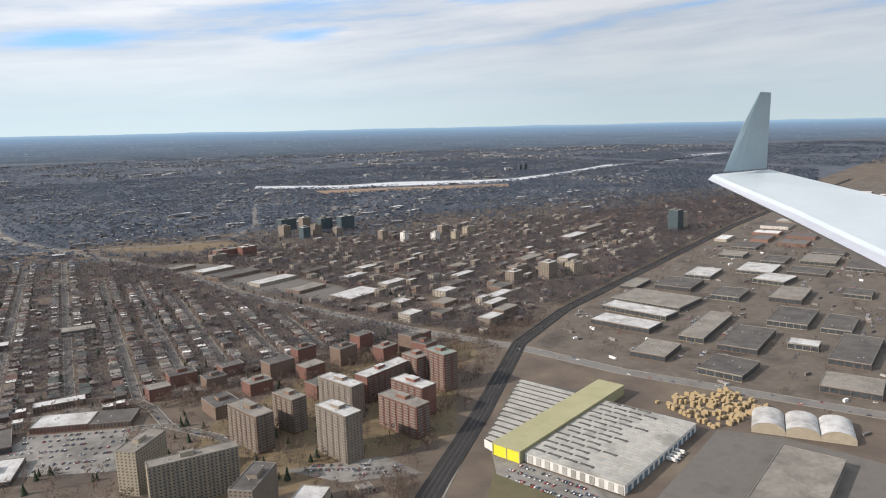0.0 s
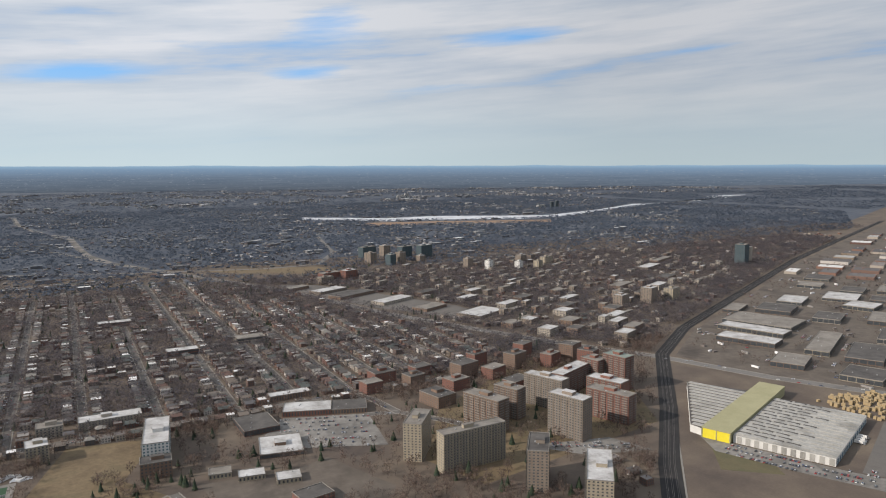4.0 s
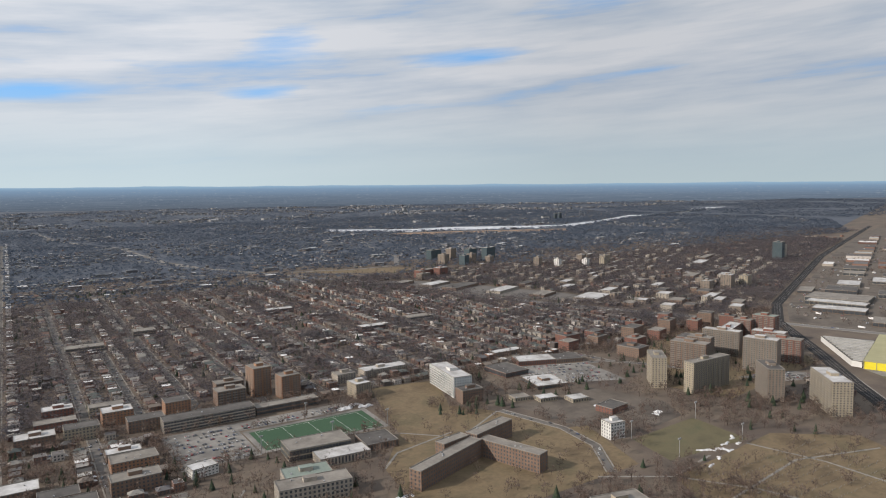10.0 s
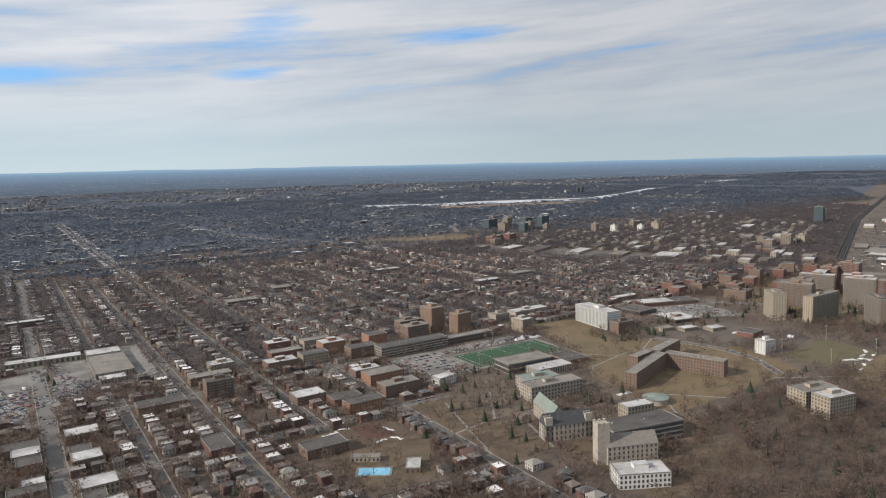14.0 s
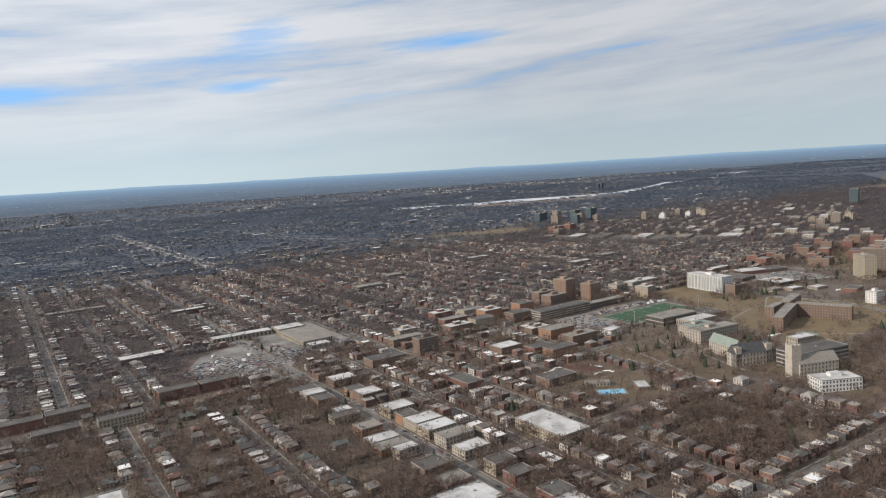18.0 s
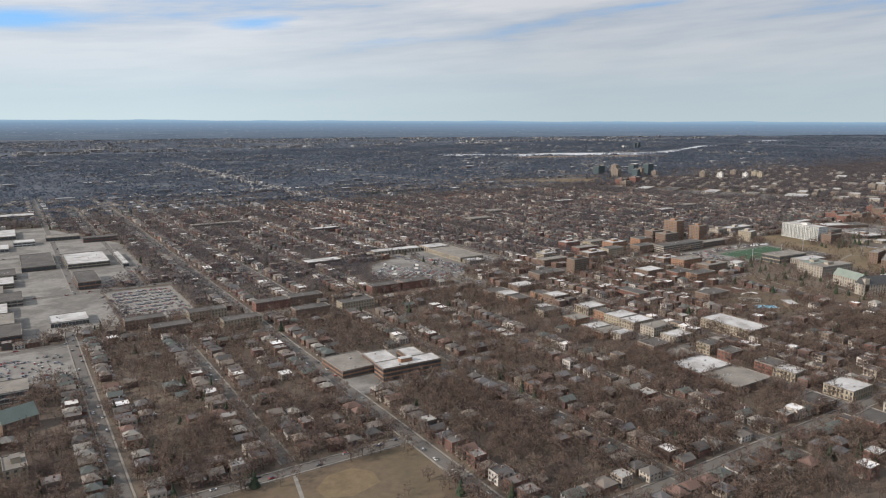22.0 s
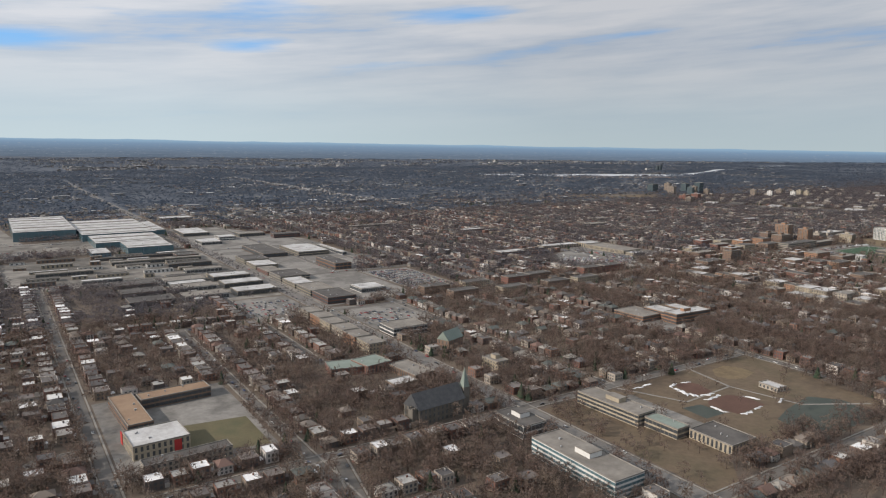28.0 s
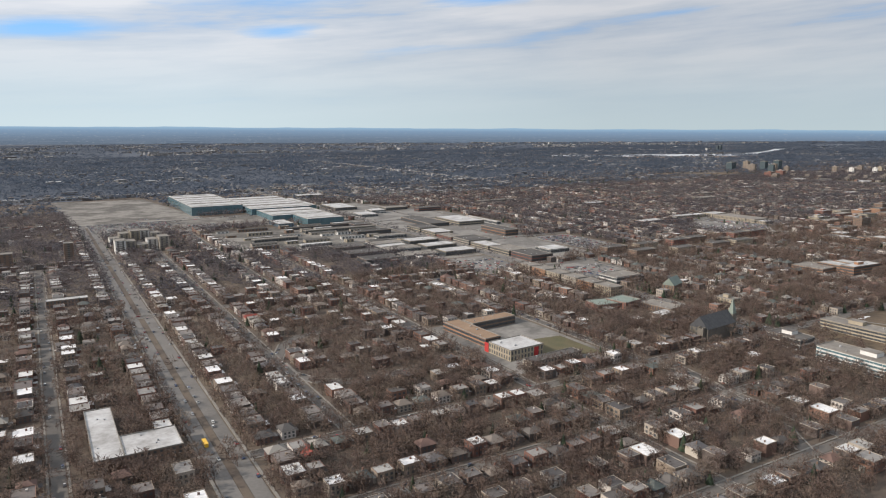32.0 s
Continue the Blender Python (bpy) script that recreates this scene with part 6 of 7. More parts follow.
def clump_template(seed, n):
    """A coarser crown for woods far off."""
    rng = np.random.RandomState(seed)
    T = []
    for i in range(n):
        d = rng.normal(size=3)
        d[2] = abs(d[2]) * 0.8
        d /= np.linalg.norm(d)
        c = np.array([0, 0, 0.5]) + d * 0.34 * rng.uniform(0.3, 1.0)
        u = rng.normal(size=3)
        u /= np.linalg.norm(u)
        v = np.cross(u, rng.normal(size=3))
        v /= np.linalg.norm(v)
        s = rng.uniform(0.12, 0.26)
        T.append([c - u * s, c + u * s, c + v * s * 1.1])
    T = np.array(T)
    return T.reshape(-1, 3), np.arange(len(T) * 3).reshape(-1, 3)


def conifer_template(seed, tiers, per):
    rng = np.random.RandomState(seed)
    T = []
    for k in range(tiers):
        z = 0.08 + 0.86 * k / tiers
        r = 0.26 * (1 - k / tiers) + 0.03
        for i in range(per):
            a = 6.283 * (i + rng.uniform(0, 0.6)) / per
            w_ = 1.2 * r
            tip = np.array([r * math.cos(a), r * math.sin(a), z - 0.03])
            sd = np.array([-math.sin(a), math.cos(a), 0]) * w_ * 0.5
            T.append([tip - sd, tip + sd, np.array([0, 0, z + 0.24])])
    T = np.array(T)
    return T.reshape(-1, 3), np.arange(len(T) * 3).reshape(-1, 3)


def scatter(name, templates, P, S, mat, label, category, wide=(0.85, 1.25)):
    """Sows the templates at places P (n, 2 or 3) with heights S, as one stuff mesh."""
    rng = np.random.RandomState(len(P) % 1000)
    which = rng.randint(0, len(templates), len(P))
    Vs, Fs, base = [], [], 0
    for k, (tv, tf) in enumerate(templates):
        sel = which == k
        n = int(sel.sum())
        if not n:
            continue
        a = rng.uniform(0, 6.283, n)[:, None]
        wd = rng.uniform(*wide, n)[:, None] * S[sel][:, None]
        x = (tv[None, :, 0] * np.cos(a) - tv[None, :, 1] * np.sin(a)) * wd + P[sel][:, 0, None]
        y = (tv[None, :, 0] * np.sin(a) + tv[None, :, 1] * np.cos(a)) * wd + P[sel][:, 1, None]
        z = tv[None, :, 2] * S[sel][:, None]
        Vs.append(np.stack([x, y, z], -1).reshape(-1, 3))
        Fs.append((tf[None] + len(tv) * np.arange(n)[:, None, None]).reshape(-1, 3) + base)
        base += n * len(tv)
    ob = new(name, mesh_arrays(name, np.concatenate(Vs), np.concatenate(Fs), [mat]))
    tagged(ob, label, category, kind="stuff")
    return ob


def free_mask(P, allowed):
    i = ((P[:, 0] - GX0) / CELL).astype(int)
    j = ((P[:, 1] - GY0) / CELL).astype(int)
    ok = (i >= 0) & (i < GNX) & (j >= 0) & (j < GNY)
    out = np.zeros(len(P), dtype=bool)
    out[ok] = np.isin(occ[i[ok], j[ok]], allowed)
    return out


def field_noise(P, scale, seed):
    return np.array([noise.noise(Vector((x / scale, y / scale, seed))) for x, y in P])


rt = np.random.RandomState(5)


def seeds(n, x0, x1, y0, y1):
    return np.stack([rt.uniform(x0, x1, n), rt.uniform(y0, y1, n)], -1)


FINE_T = [bare_template(s + 80, 8, 60, fat=1.0) for s in range(6)]
NEAR_T = [bare_template(s, 5, 29, fat=1.45) for s in range(6)]
MID_T = [bare_template(s + 20, 1, 15, fat=1.7, trunk=False) for s in range(6)]
FAR_T = [clump_template(s, 5) for s in range(6)]
CON_T = [conifer_template(s, 7, 7) for s in range(3)]

P = seeds(52000, -2800, 900, 215, 900)
P = P[free_mask(P, [0])]
dens = field_noise(P, 90.0, 2.0)
P = P[(dens + rt.uniform(-0.6, 0.6, len(P)) > -0.5)]
P = P[~((P[:, 0] > -260) & (P[:, 1] < 830) & (rt.uniform(0, 1, len(P)) < 0.7)) & ~((P[:, 0] > -640) & (P[:, 0] < -190) & (P[:, 1] < 700) & (rt.uniform(0, 1, len(P)) < 0.6))]
P = P[P[:, 1] > np.interp(P[:, 0], [p[0] for p in RAIL], [p[1] for p in RAIL], left=0.0) + 14]
near_P = P + rt.uniform(-2.5, 2.5, P.shape)
P = seeds(88000, -2850, 2400, 900, 1900)
P = P[free_mask(P, [0]) & (P[:, 1] > np.interp(P[:, 0], [p[0] for p in RAIL], [p[1] for p in RAIL], left=0.0) + 14)]
mid_P = P[field_noise(P, 130.0, 4.0) + rt.uniform(-0.5, 0.5, len(P)) > -0.35]
blur_P = seeds(16000, -2850, 3000, 1900, 2500)
blur_P = blur_P[free_mask(blur_P, [0]) & (blur_P[:, 1] < 1900 + 600 * rt.uniform(0, 1, len(blur_P)) ** 1.5)]
mid_P = np.concatenate([mid_P, blur_P])
P = seeds(92000, -2850, 4200, 1900, 5400)
P = P[free_mask(P, [0]) & (P[:, 0] < 1.5 * P[:, 1])]
far_P = P[field_noise(P, 300.0, 9.0) + rt.uniform(-0.5, 0.5, len(P)) > -0.3]

extra_P = np.concatenate([seeds(3600, -2300, -1080, 235, 560), seeds(1500, -1080, -640, 240, 480)])
extra_P = extra_P[free_mask(extra_P, [0])]
near_P = np.concatenate([near_P, extra_P])
# the nearest trees stand as single things
near_P = near_P[np.argsort(near_P[:, 1])]
single = near_P[:: max(1, len(near_P) // 178)][:178]
keep = np.ones(len(near_P), dtype=bool)
keep[:: max(1, len(near_P) // 178)] = False
near_P = near_P[keep]
TREE_M = []
for s in range(4):
    V, F = bare_template(60 + s, 16, 190, trunk=False, fat=0.55)
    V2 = V * 10.0
    t = thing("bare_tree", "leafless grey-brown street tree with a fine twiggy crown", "tree", 0, 0, -2000, group="street trees")
    child("crown", mesh_arrays("crown", V2, F, [M_TWIG_O]), t)
    bm = bmesh.new()
    bmesh.ops.create_cone(bm, cap_ends=True, segments=6, radius1=0.3, radius2=0.07, depth=6.5, matrix=Matrix.Translation((0, 0, 3.1)))
    me = bpy.data.meshes.new("trunk")
    bm.to_mesh(me)
    bm.free()
    me.materials.append(M_BARK)
    child("trunk", me, t)
    TREE_M.append(t)
for i, (x, y) in enumerate(single):
    made = copy_thing(TREE_M[i % 4], pose(x, y, 0, 0, 0, rt.uniform(0, 360)))
    made.scale = [rt.uniform(0.8, 1.3)] * 3
for t in TREE_M:
    for o in (*t.children_recursive, t):
        bpy.data.objects.remove(o)

fine_P, near_P = near_P[near_P[:, 1] < 540], near_P[near_P[:, 1] >= 540]
scatter("street_trees", FINE_T, fine_P, rt.uniform(7, 16, len(fine_P)), M_TWIG, "leafless street and garden trees with fine brown twigs", "trees", (0.8, 1.2))
scatter("street_trees", NEAR_T, near_P, rt.uniform(7, 16, len(near_P)), M_TWIG, "leafless street and garden trees with twiggy brown crowns", "trees", (0.8, 1.25))
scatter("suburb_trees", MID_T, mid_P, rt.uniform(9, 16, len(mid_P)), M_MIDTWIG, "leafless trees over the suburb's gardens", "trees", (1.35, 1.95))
scatter("distant_woods", FAR_T, far_P, rt.uniform(9, 17, len(far_P)), M_HAZETWIG, "distant leafless woods and gardens, coloured blue for haze", "woods", (1.3, 2.0))
P = seeds(2600, 620, 2400, 300, 1400)
P = P[free_mask(P, [0]) & (P[:, 1] < np.interp(P[:, 0], [p[0] for p in RAIL], [p[1] for p in RAIL], left=0.0) - 16) & (field_noise(P, 110.0, 6.0) > 0.0)]
scatter("estate_trees", NEAR_T, P, rt.uniform(6, 11, len(P)), M_TWIG, "leafless trees between industrial buildings", "trees", (1.0, 1.5))
P = seeds(9000, -2800, 600, 240, 2100)
P = P[free_mask(P, [0]) & (P[:, 0] < 0.7 * P[:, 1] - 250)]
P = P[field_noise(P, 160.0, 12.0) + rt.uniform(-0.4, 0.4, len(P)) > 0.1]
scatter("conifers", CON_T, P, rt.uniform(6, 13, len(P)), M_NEEDLE, "dark green spruces and cedars in gardens", "conifers", (0.7, 1.1))
# campus and cemetery woods on open ground
P = np.concatenate([seeds(1300, -560, -150, 245, 450), seeds(120, -260, 60, 300, 430), seeds(60, -640, -585, 480, 660), seeds(60, -585, -420, 350, 480), seeds(90, -200, 90, 540, 600), seeds(40, -280, -210, 690, 760), seeds(40, -760, -680, 500, 640), seeds(36, -1500, -1300, 290, 440), seeds(90, -1590, -1500, 240, 440), seeds(120, -1500, -1300, 230, 300), seeds(60, 0, 360, 1850, 2150), seeds(160, -2120, -1680, 1470, 1540), seeds(70, -420, -200, 480, 700)])
P = P[free_mask(P, [0, 3])]
scatter("park_trees", NEAR_T, P, rt.uniform(7, 13, len(P)), M_TWIG, "leafless park trees on brown lawns", "trees")
P = np.concatenate([seeds(16, 30, 250, 500, 640), seeds(30, -1590, -1540, 590, 650), seeds(7, -620, -590, 480, 640), seeds(10, -140, -20, 690, 760), seeds(8, -280, -230, 690, 735)])
P = P[free_mask(P, [0, 3])]
scatter("conifers", CON_T, P, rt.uniform(7, 14, len(P)), M_NEEDLE, "dark green spruces beside towers and halls", "conifers", (0.7, 1.1))


# closed woods beyond, out to the edge of the plain
P = np.concatenate([seeds(27000, -4200, 6600, 5350, 9600), seeds(11000, 4100, 8000, 2600, 5350)])
P = P[field_noise(P, 600.0, 41.0) + 0.5 * field_noise(P, 150.0, 44.0) + rt.uniform(-0.2, 0.2, len(P)) > -0.28]
scatter("far_woods", FAR_T, P, rt.uniform(9, 17, len(P)), M_HAZETWIG, "leafless woods on the far plain with haze blue in their colour", "woods", (2.2, 4.2))
# ---- cars ----
def car_master(lab, L=4.5, van=False):
    t = thing("car", lab, "car", 0, 0, -2000, group="parked cars")
    child("body", boxes("body", [(-L / 2, L / 2, -0.88, 0.88, 0.3, 0.85), (-L * 0.36, L * 0.38, -0.8, 0.8, 0.85, 0.93)], M_CAR_O), t)
    V = [(-L * 0.36, -0.8, 0.9), (L * 0.28, -0.8, 0.9), (L * 0.28, 0.8, 0.9), (-L * 0.36, 0.8, 0.9), (-L * 0.27, -0.66, 1.42), (L * 0.1, -0.66, 1.42), (L * 0.1, 0.66, 1.42), (-L * 0.27, 0.66, 1.42)]
    child("windows", mesh_arrays("windows", V, [(0, 1, 5, 4), (1, 2, 6, 5), (2, 3, 7, 6), (3, 0, 4, 7)], [M_GLASS]), t)
    child("car_roof", boxes("car_roof", [(-L * 0.27, L * 0.1, -0.67, 0.67, 1.4, 1.48)], M_CAR_O), t)
    for sx in (-0.31, 0.31):
        bm = bmesh.new()
        bmesh.ops.create_cone(bm, cap_ends=True, segments=8, radius1=0.33, radius2=0.33, depth=1.8, matrix=Matrix.Translation((sx * L, 0, 0.33)) @ Matrix.Rotation(math.pi / 2, 4, "X"))
        me = bpy.data.meshes.new("wheels")
        bm.to_mesh(me)
        bm.free()
        me.materials.append(M_TYRE)
        child("wheels", me, t)
    return t


rc = random.Random(31)
CAR_M = [car_master("parked saloon car beside the kerb"), car_master("parked hatchback car on the asphalt", 4.0)]
spots, lots = [], []


def lot_rows(x, y, nx, ny, rot, px=2.8, py=8.5, fill=0.75):
    c, s = math.cos(radians(rot)), math.sin(radians(rot))
    for j in range(ny):
        for i in range(nx):
            if rc.random() < fill:
                a, b = i * px, j * py + rc.uniform(-0.2, 0.2)
                lots.append((x + c * a - s * b, y + s * a + c * b, rot + 90 + rc.choice((0, 180))))


lot_rows(-570, 722, 24, 9, 0, py=11.5, fill=0.5)
lot_rows(-495, 806, 46, 2, 0, fill=0.5)
lot_rows(-88, 785, 40, 6, -21, py=13, fill=0.34)
lot_rows(-60, 730, 26, 3, -21, py=12, fill=0.3)
lot_rows(-1430, 903, 28, 9, 0, px=2.7, py=18.5, fill=0.75)
lot_rows(-1430, 908.5, 28, 9, 0, px=2.7, py=18.5, fill=0.7)
lot_rows(-1020, 862, 36, 15, 40, fill=0.6)
lot_rows(-950, 900, 14, 22, 8, fill=0.45)
lot_rows(-1580, 740, 26, 9, 0, fill=0.3)
lot_rows(-1685, 856, 24, 10, 0, fill=0.35)
lot_rows(322, 500, 28, 3, -70, px=2.7, py=12, fill=0.6)
lot_rows(352, 432, 26, 4, -65, px=2.7, py=12, fill=0.6)
lot_rows(165, 608, 24, 3, -30, fill=0.6)
lot_rows(205, 572, 18, 2, -20, fill=0.6)
lot_rows(-2140, 1560, 56, 9, 0, py=15, fill=0.7)
lot_rows(-1960, 1520, 30, 5, 0, py=15, fill=0.6)
estate = random.Random(90)
for k in range(240):
    x, y = estate.uniform(620, 1900), estate.uniform(330, 1300)
    if y < np.interp(x, [p[0] for p in RAIL], [p[1] for p in RAIL], left=0.0) - 30:
        c, s = math.cos(radians(25)), math.sin(radians(25))
        for i in range(estate.randrange(3, 14)):
            q = (x + c * 2.9 * i, y + s * 2.9 * i)
            if estate.random() < 0.7 and at_cell(*q) == 0:
                lots.append((*q, 115))
for k in range(40):
    x, y = estate.uniform(-2120, -1640), estate.uniform(1510, 1740)
    for i in range(estate.randrange(4, 16)):
        if estate.random() < 0.75:
            lots.append((x + 2.9 * i, y, 90))
for pts, half in ROADS:
    for (x0, y0), (x1, y1) in zip(pts, pts[1:]):
        ln = math.hypot(x1 - x0, y1 - y0)
        if ln < 20 or y0 > 2000:
            continue
        ux, uy = (x1 - x0) / ln, (y1 - y0) / ln
        ang = math.degrees(math.atan2(uy, ux))
        d = 12.0
        while d < ln - 12:
            x, y = x0 + ux * d, y0 + uy * d
            if y < 1700 and rc.random() < 0.75:
                sgn = rc.choice((-1, 1))
                off = sgn * (half - 1.2 if rc.random() < 0.8 else half * 0.4)
                spots.append((x - uy * off, y + ux * off, ang + (0 if sgn > 0 else 180)))
            d += rc.uniform(7, 30)
lots = [q for q in lots if at_cell(q[0], q[1]) in (1, 3) or q[0] > 600]
spots.sort(key=lambda q: q[1])
for i, (x, y, a) in enumerate([q for q in spots if q[1] > 330][:150]):
    copy_thing(CAR_M[i % 2], pose(x, y, 0.14, 0, 0, a))
for t in CAR_M:
    for o in (*t.children_recursive, t):
        bpy.data.objects.remove(o)
rest_cars = np.array([q for q in spots if q[1] > 330][150:] + lots)
tv = np.concatenate([quad_box(-2.2, 2.2, -0.88, 0.88, 0.3, 0.9), np.array([(-1.6, -0.8, 0.9), (1.2, -0.8, 0.9), (-1.6, 0.8, 0.9), (1.2, 0.8, 0.9), (-1.2, -0.66, 1.45), (0.5, -0.66, 1.45), (-1.2, 0.66, 1.45), (0.5, 0.66, 1.45)])])
tf = np.concatenate([BOXF[1:], BOXF[1:] + 8])
ti = np.array([0] * 5 + [0, 1, 1, 1, 1])
a = np.radians(rest_cars[:, 2])[:, None]
W = np.stack([tv[None, :, 0] * np.cos(a) - tv[None, :, 1] * np.sin(a) + rest_cars[:, 0, None], tv[None, :, 0] * np.sin(a) + tv[None, :, 1] * np.cos(a) + rest_cars[:, 1, None], np.tile(tv[None, :, 2] + 0.12, (len(rest_cars), 1))], -1)
ob = new("parked_cars", mesh_arrays("parked_cars", W.reshape(-1, 3), (tf[None] + 16 * np.arange(len(rest_cars))[:, None, None]).reshape(-1, 4), [M_CAR_I, M_GLASS], np.tile(ti, len(rest_cars))))
tagged(ob, "many parked cars of all colours in lots and along kerbs", "cars", kind="stuff")



# ---- trucks, trailers and the yellow bus ----
def truck(lab, x, y, rot, L=8.0, paint=None):
    t = thing("truck", lab, "truck", x, y, 0.14, rot, "parked trucks")
    child("cargo_box", boxes("cargo_box", [(-L / 2, L / 2 - 2.2, -1.25, 1.25, 0.8, 3.6)], paint or M_WHITE), t)
    child("cab", boxes("cab", [(L / 2 - 2.0, L / 2, -1.15, 1.15, 0.5, 1.5), (L / 2 - 2.0, L / 2 - 0.6, -1.1, 1.1, 1.5, 2.5)], M_CAR_O), t)
    child("chassis", boxes("chassis", [(-L / 2 + 0.3, L / 2 - 0.3, -1.0, 1.0, 0.12, 0.8)], M_TYRE), t)


for x, y in ((-1058, 976), (-1039, 898), (-999, 967), (-1025, 1022), (-1012, 935), (-1046, 950), (-985, 990), (-1030, 985)):
    truck("white box truck parked in the shopping car park", x, y, rc.choice((40, 130, 42, 128)))
for x, y, r in ((470, 440, -70), (476, 442, -70), (482, 445, -70), (489, 447, -70)):
    truck("white trailer truck in the works yard", x, y, r, 11.0)
bus = thing("bus", "yellow school bus driving on the boulevard", "bus", -2153, 478, 0.14, 90)
child("body", boxes("body", [(-5.4, 4.2, -1.2, 1.2, 0.45, 2.95), (4.2, 5.6, -1.05, 1.05, 0.45, 1.5)], M_BUS), bus)
child("window_band", boxes("window_band", [(-5.0, 3.9, -1.24, 1.24, 1.7, 2.4)], M_GLASS), bus)
child("chassis", boxes("chassis", [(-4.6, 5.0, -1.1, 1.1, 0.05, 0.45)], M_TYRE), bus)
rows = []
for k in range(420):
    x, y = estate.uniform(620, 2000), estate.uniform(330, 1400)
    if at_cell(x, y) == 0 and y < np.interp(x, [p[0] for p in RAIL], [p[1] for p in RAIL], left=0.0) - 30:
        L = estate.uniform(6, 14)
        rows.append((x - 1.25, x + 1.25, y - L / 2, y + L / 2, 0.1, estate.uniform(2.4, 3.8)) if k % 2 else (x - L / 2, x + L / 2, y - 1.25, y + 1.25, 0.1, estate.uniform(2.4, 3.8)))
tagged(new("yard_trailers", boxes("yard_trailers", rows, M_FLAT_I)), "trailers and containers standing about the industrial yards", "trailers", kind="stuff")
# ---- pool, snow, lamp masts ----
pool = thing("swimming_pool", "pale blue outdoor swimming pool with concrete rim", "pool", -757, 532)
pool.matrix_world = pose(-757, 532, 0, 0, 0, -33)
child("rim", boxes("rim", [(-2, 29, -2, 0, 0, 0.5), (-2, 29, 14, 16, 0, 0.5), (-2, 0, 0, 14, 0, 0.5), (27, 29, 0, 14, 0, 0.5)], M_CONC), pool)
child("water", boxes("water", [(0, 27, 0, 14, 0, 0.35)], M_POOL), pool, "pale blue water")
rs = random.Random(3)


def snow_bank(x, y, L, W, h, rot, label="heap of old grey-white snow"):
    n, m = 18, 7
    V = []
    for i in range(n):
        for j in range(m):
            u, v = i / (n - 1), j / (m - 1)
            k = math.sin(math.pi * u) ** 0.5 * math.sin(math.pi * v) ** 0.7
            V.append(((u - 0.5) * L, (v - 0.5) * W * (0.7 + 0.5 * noise.noise(Vector((x + u * 6, y, 1)))) + 0.7 * W * noise.noise(Vector((x * 0.7 + u * 3, y, 4))), h * k * (0.6 + 0.8 * abs(noise.noise(Vector((x + u * 9, y + v * 5, 2))))) - 0.05))
    F = [(i * m + j, (i + 1) * m + j, (i + 1) * m + j + 1, i * m + j + 1) for i in range(n - 1) for j in range(m - 1)]
    ob = tagged(new("snow_heap", mesh_arrays("snow_heap", V, F, [M_SNOW])), label, "snow")
    ob.matrix_world = pose(x, y, 0.12, 0, 0, rot)


for x, y, L, W, h, r in [(-358, 808, 36, 12, 4, 20), (-340, 800, 20, 10, 3, 0), (-95, 636, 18, 8, 1.6, -10), (-60, 575, 16, 10, 3, 0), (-112, 466, 20, 5, 1.6, -35), (-96, 458, 14, 6, 1.8, -50), (-80, 466, 16, 4, 1.2, 10), (-738, 631, 18, 6, 1, 15), (-722, 636, 12, 5, 1, -20), (-746, 600, 16, 6, 1, 80), (-735, 606, 14, 5, 0.8, 20), (-686, 610, 18, 4, 1, -75), (-690, 585, 14, 5, 1, -50), (-705, 588, 12, 4, 0.8, 10), (-1453, 404, 18, 6, 1.2, 85), (-1452, 393, 10, 6, 1.2, -50), (-1440, 387, 16, 4, 1, -8), (-1446, 419, 14, 4, 1, 25), (-1430, 418, 10, 3, 0.8, -15), (-1478, 431, 13, 3, 0.8, -5), (-1465, 432, 10, 4, 0.8, 5), (-1462, 360, 16, 4, 1, 85), (-1442, 380, 22, 4, 1, 5), (-1414, 362, 14, 4, 1, -70), (-1448, 343, 14, 4, 1, 0), (-1430, 345, 12, 3, 0.8, 8), (-1398, 345, 14, 3, 0.8, 20), (-1683, 545, 18, 12, 1.5, -40), (-425, 545, 20, 8, 1.5, 0), (-58, 474, 14, 5, 1.6, 40), (-140, 438, 12, 4, 1.2, 17), (-118, 445, 9, 4, 1.2, 25), (-92, 451, 11, 4, 1.1, 12), (-68, 459, 9, 4, 1.2, 20)]:
    snow_bank(x, y, L, W, h, r)

for i, (x, y) in enumerate([(-150, 468), (-60, 460), (-40, 536), (-150, 532), (-500, 716), (-420, 716), (-350, 720), (-420, 797)]):
    t = thing("floodlight_mast", "tall grey floodlight mast beside the playing field", "lamp mast", x, y, group="floodlight masts")
    child("pole", boxes("pole", [(-0.25, 0.25, -0.25, 0.25, 0, 20)], M_METAL), t)
    child("lamp_head", boxes("lamp_head", [(-2, 2, -0.4, 0.4, 19, 20.5)], M_METAL), t)
# cemetery stones
rows = []
for i in range(34):
    for j in range(9):
        x, y = -160 + i * 5 + rs.uniform(-0.6, 0.6), 330 + j * 11 + rs.uniform(-1, 1)
        rows.append((x, x + 0.9, y, y + 0.3, 0, rs.uniform(0.8, 1.5)))
tagged(new("gravestones", boxes("gravestones", rows, M_CONC)), "rows of small pale gravestones on a tan lawn", "gravestones", kind="stuff")



# two houses with red roofs near the boulevard
for x, y, r in ((-2052, 755, 0), (-2096, 417, 90)):
    t = thing("house", "small house with a faded red roof near the boulevard", "house", x, y, 0, r)
    child("wall", boxes("wall", [(0, 12, 0, 10, -0.3, 5.2)], M_STONE), t)
    child("roof", gable("roof", 12, 10, 5.2, 8.4, M_ROOFRED), t, "faded red sheet roof")
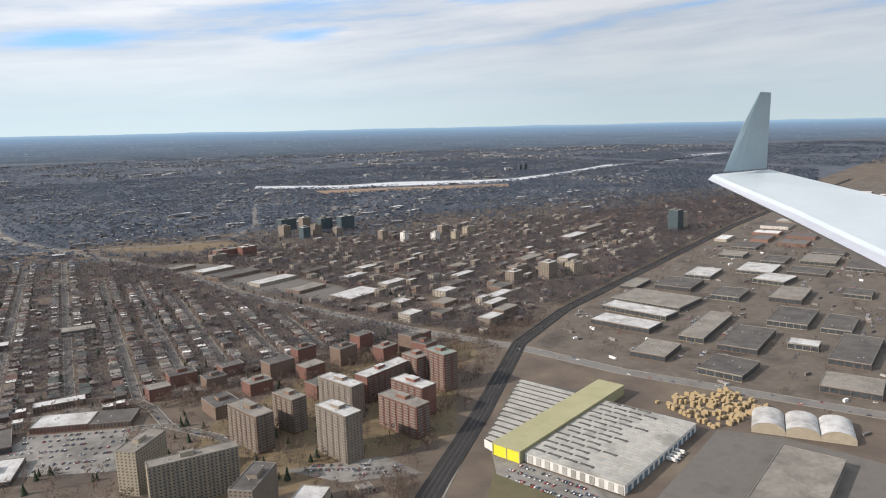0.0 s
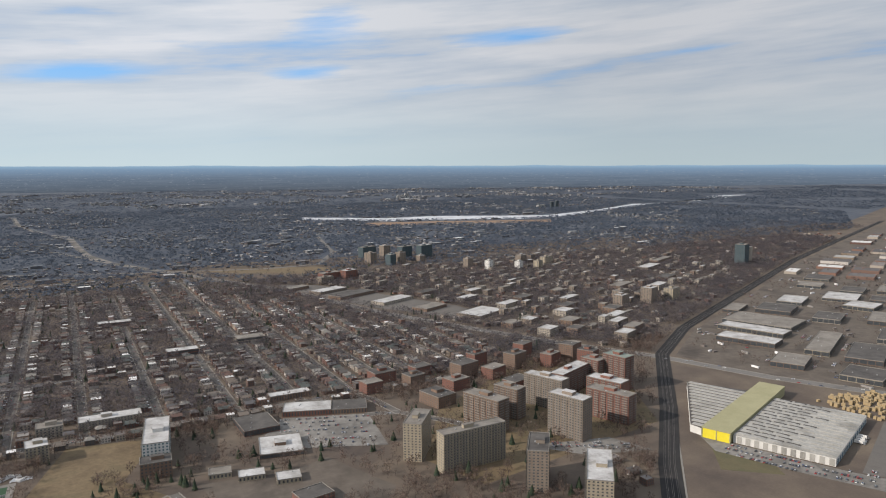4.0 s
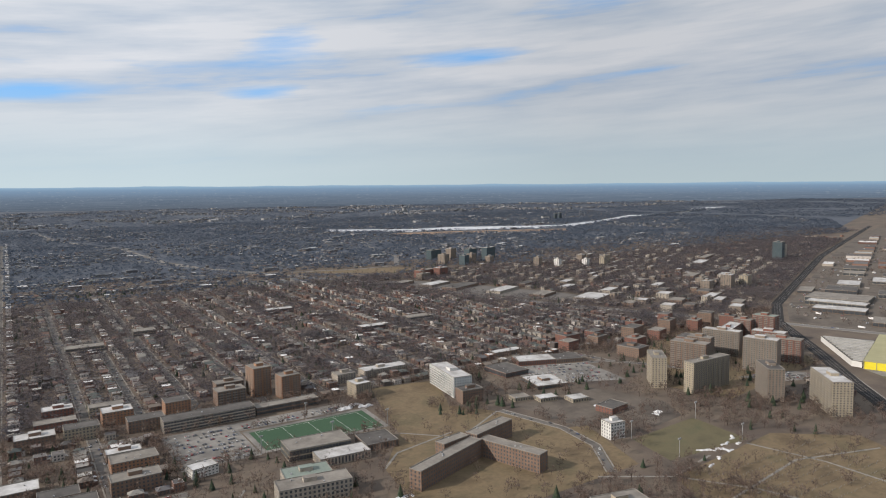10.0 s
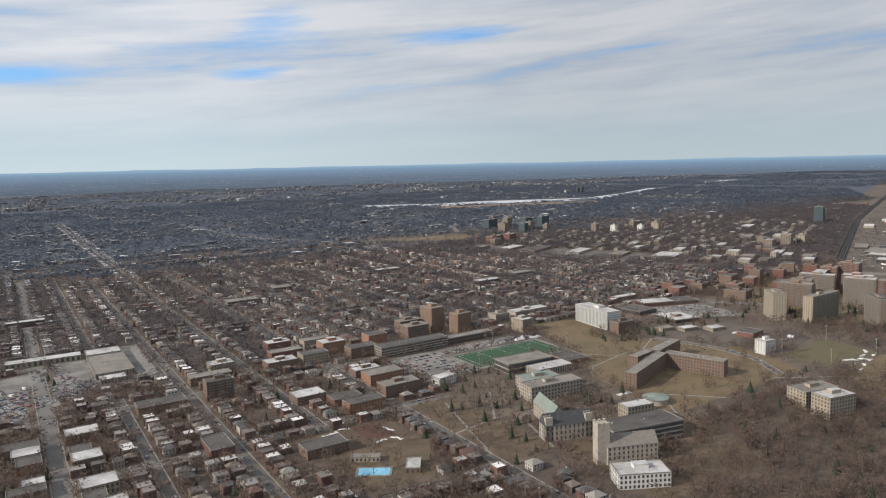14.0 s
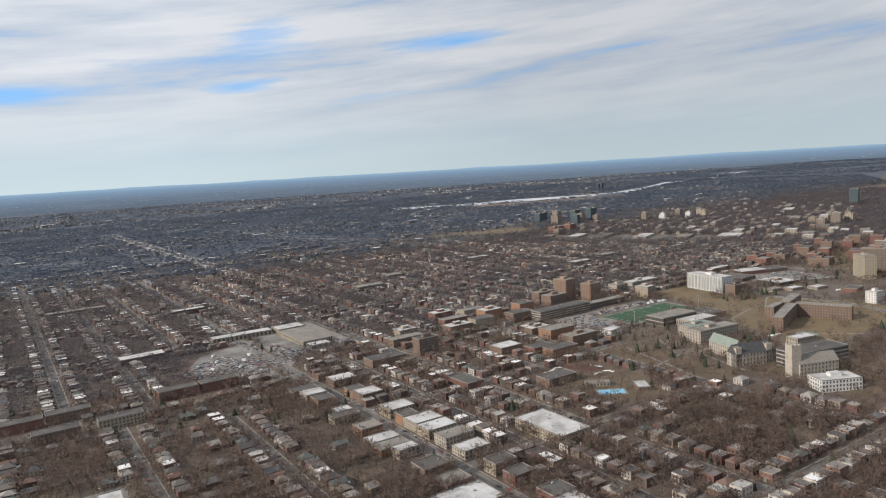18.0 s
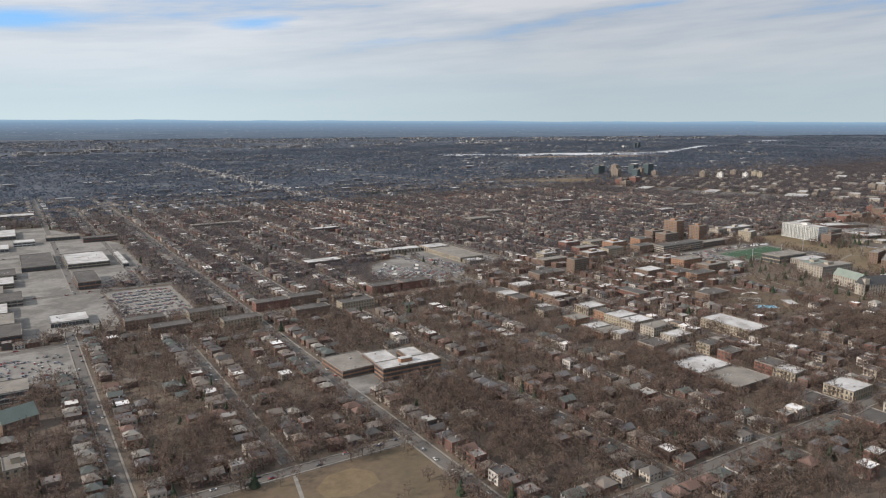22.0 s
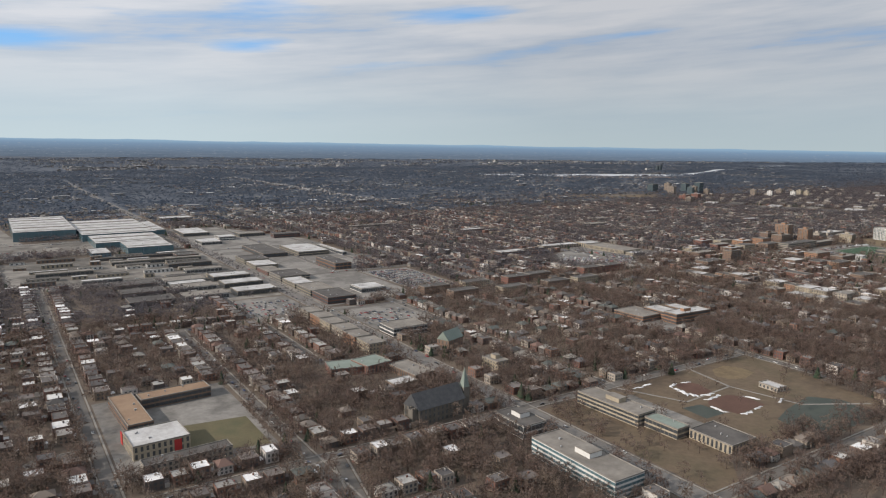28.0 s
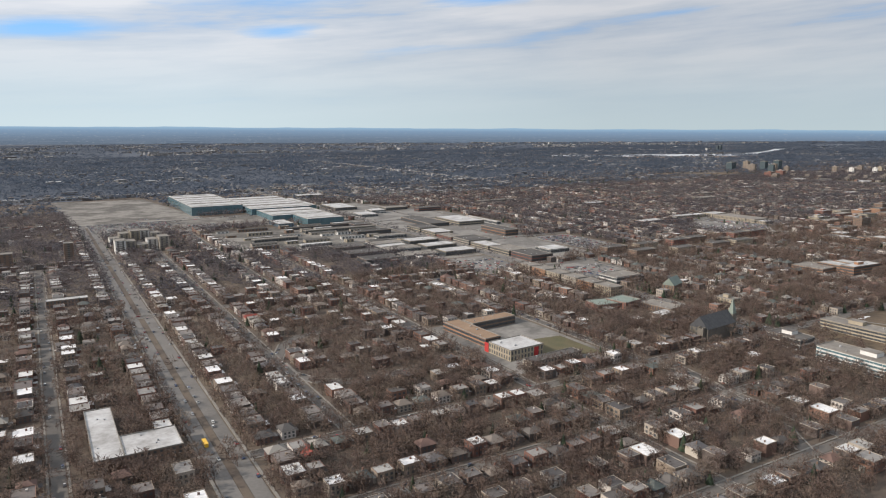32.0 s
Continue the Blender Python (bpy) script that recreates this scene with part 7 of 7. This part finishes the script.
# ---- the airliner's wing, as it stands when the flight line begins ----
def wing():
    _, dx, dy, dz, yaw, pitch, roll = ROWS[0]
    base = pose(0, 0, 316.0, TILT, LEAN, TURN) @ pose(2240 * dx, 2240 * dy, 2240 * dz, 90 + pitch, roll, yaw)
    t = thing("aircraft_wing", "white airliner wing with an upswept winglet and grey leading edge", "aircraft wing", 0, 0)
    t.matrix_world = base @ Matrix.Scale(1 / SCALE, 4)

    def loft(sections, mat, name, label=""):
        """Skin through sections of four points: front edge, top, rear edge, bottom."""
        V = [p for s in sections for p in s]
        n = len(sections[0])
        F = [(k * n + i, k * n + (i + 1) % n, (k + 1) * n + (i + 1) % n, (k + 1) * n + i) for k in range(len(sections) - 1) for i in range(n)]
        V2 = len(V)
        me = bpy.data.meshes.new(name)
        me.from_pydata(V, [], F + [tuple(range(n)), tuple(range(V2 - n, V2))])
        me.materials.append(mat)
        return child(name, me, t, label)

    def at(px, py, depth):
        f = 784 / math.tan(radians(32.2))
        return ((px - 784) / f * depth, -(py - 441) / f * depth, -depth)

    skin = material("wing_white_paint", [(0.40, 0.45, 0.475), (0.46, 0.505, 0.525)], 0.5, rough=0.35, dirt=0.1)
    tip = material("winglet_paint", [(0.27, 0.36, 0.40), (0.32, 0.41, 0.45)], 0.5, rough=0.35, dirt=0.1)
    grey = material("wing_bare_metal", [(0.45, 0.46, 0.5), (0.52, 0.53, 0.57)], 0.5, rough=0.3, metal=0.5, dirt=0.08)
    # tip, half way, root: leading edge low, upper skin, trailing edge, under side
    loft([[at(1254, 317, 10.6), at(1262, 309, 10.7), at(1362, 300, 11.6), at(1275, 322, 10.8)],
          [at(1400, 384, 8.6), at(1412, 372, 8.7), at(1520, 338, 10.0), at(1416, 396, 8.8)],
          [at(1640, 505, 6.6), at(1660, 488, 6.7), at(1800, 395, 8.4), at(1665, 530, 6.9)]], skin, "wing_panel")
    loft([[at(1253, 318, 10.58), at(1258, 313, 10.6), at(1266, 319, 10.7), at(1272, 325, 10.75)],
          [at(1396, 386, 8.58), at(1408, 379, 8.6), at(1414, 389, 8.7), at(1418, 402, 8.75)],
          [at(1636, 508, 6.58), at(1652, 497, 6.6), at(1660, 512, 6.8), at(1668, 540, 6.9)]], grey, "leading_edge", "bare grey leading edge")
    loft([[at(1281, 304, 10.8), at(1300, 296, 10.9), at(1357, 298, 11.6), at(1310, 302, 11.0)],
          [at(1308, 236, 11.0), at(1320, 232, 11.05), at(1361, 226, 11.6), at(1326, 236, 11.1)],
          [at(1341, 164, 11.2), at(1346, 163, 11.2), at(1365, 164, 11.5), at(1350, 165, 11.3)]], tip, "winglet", "pale blue-white winglet")


wing()


# ---- lay the plan out at its scale ----
for ob in list(scene.objects):
    if ob.parent is None and ob.type in ("MESH", "EMPTY"):
        ob.matrix_world = Matrix.Scale(SCALE, 4) @ ob.matrix_basis
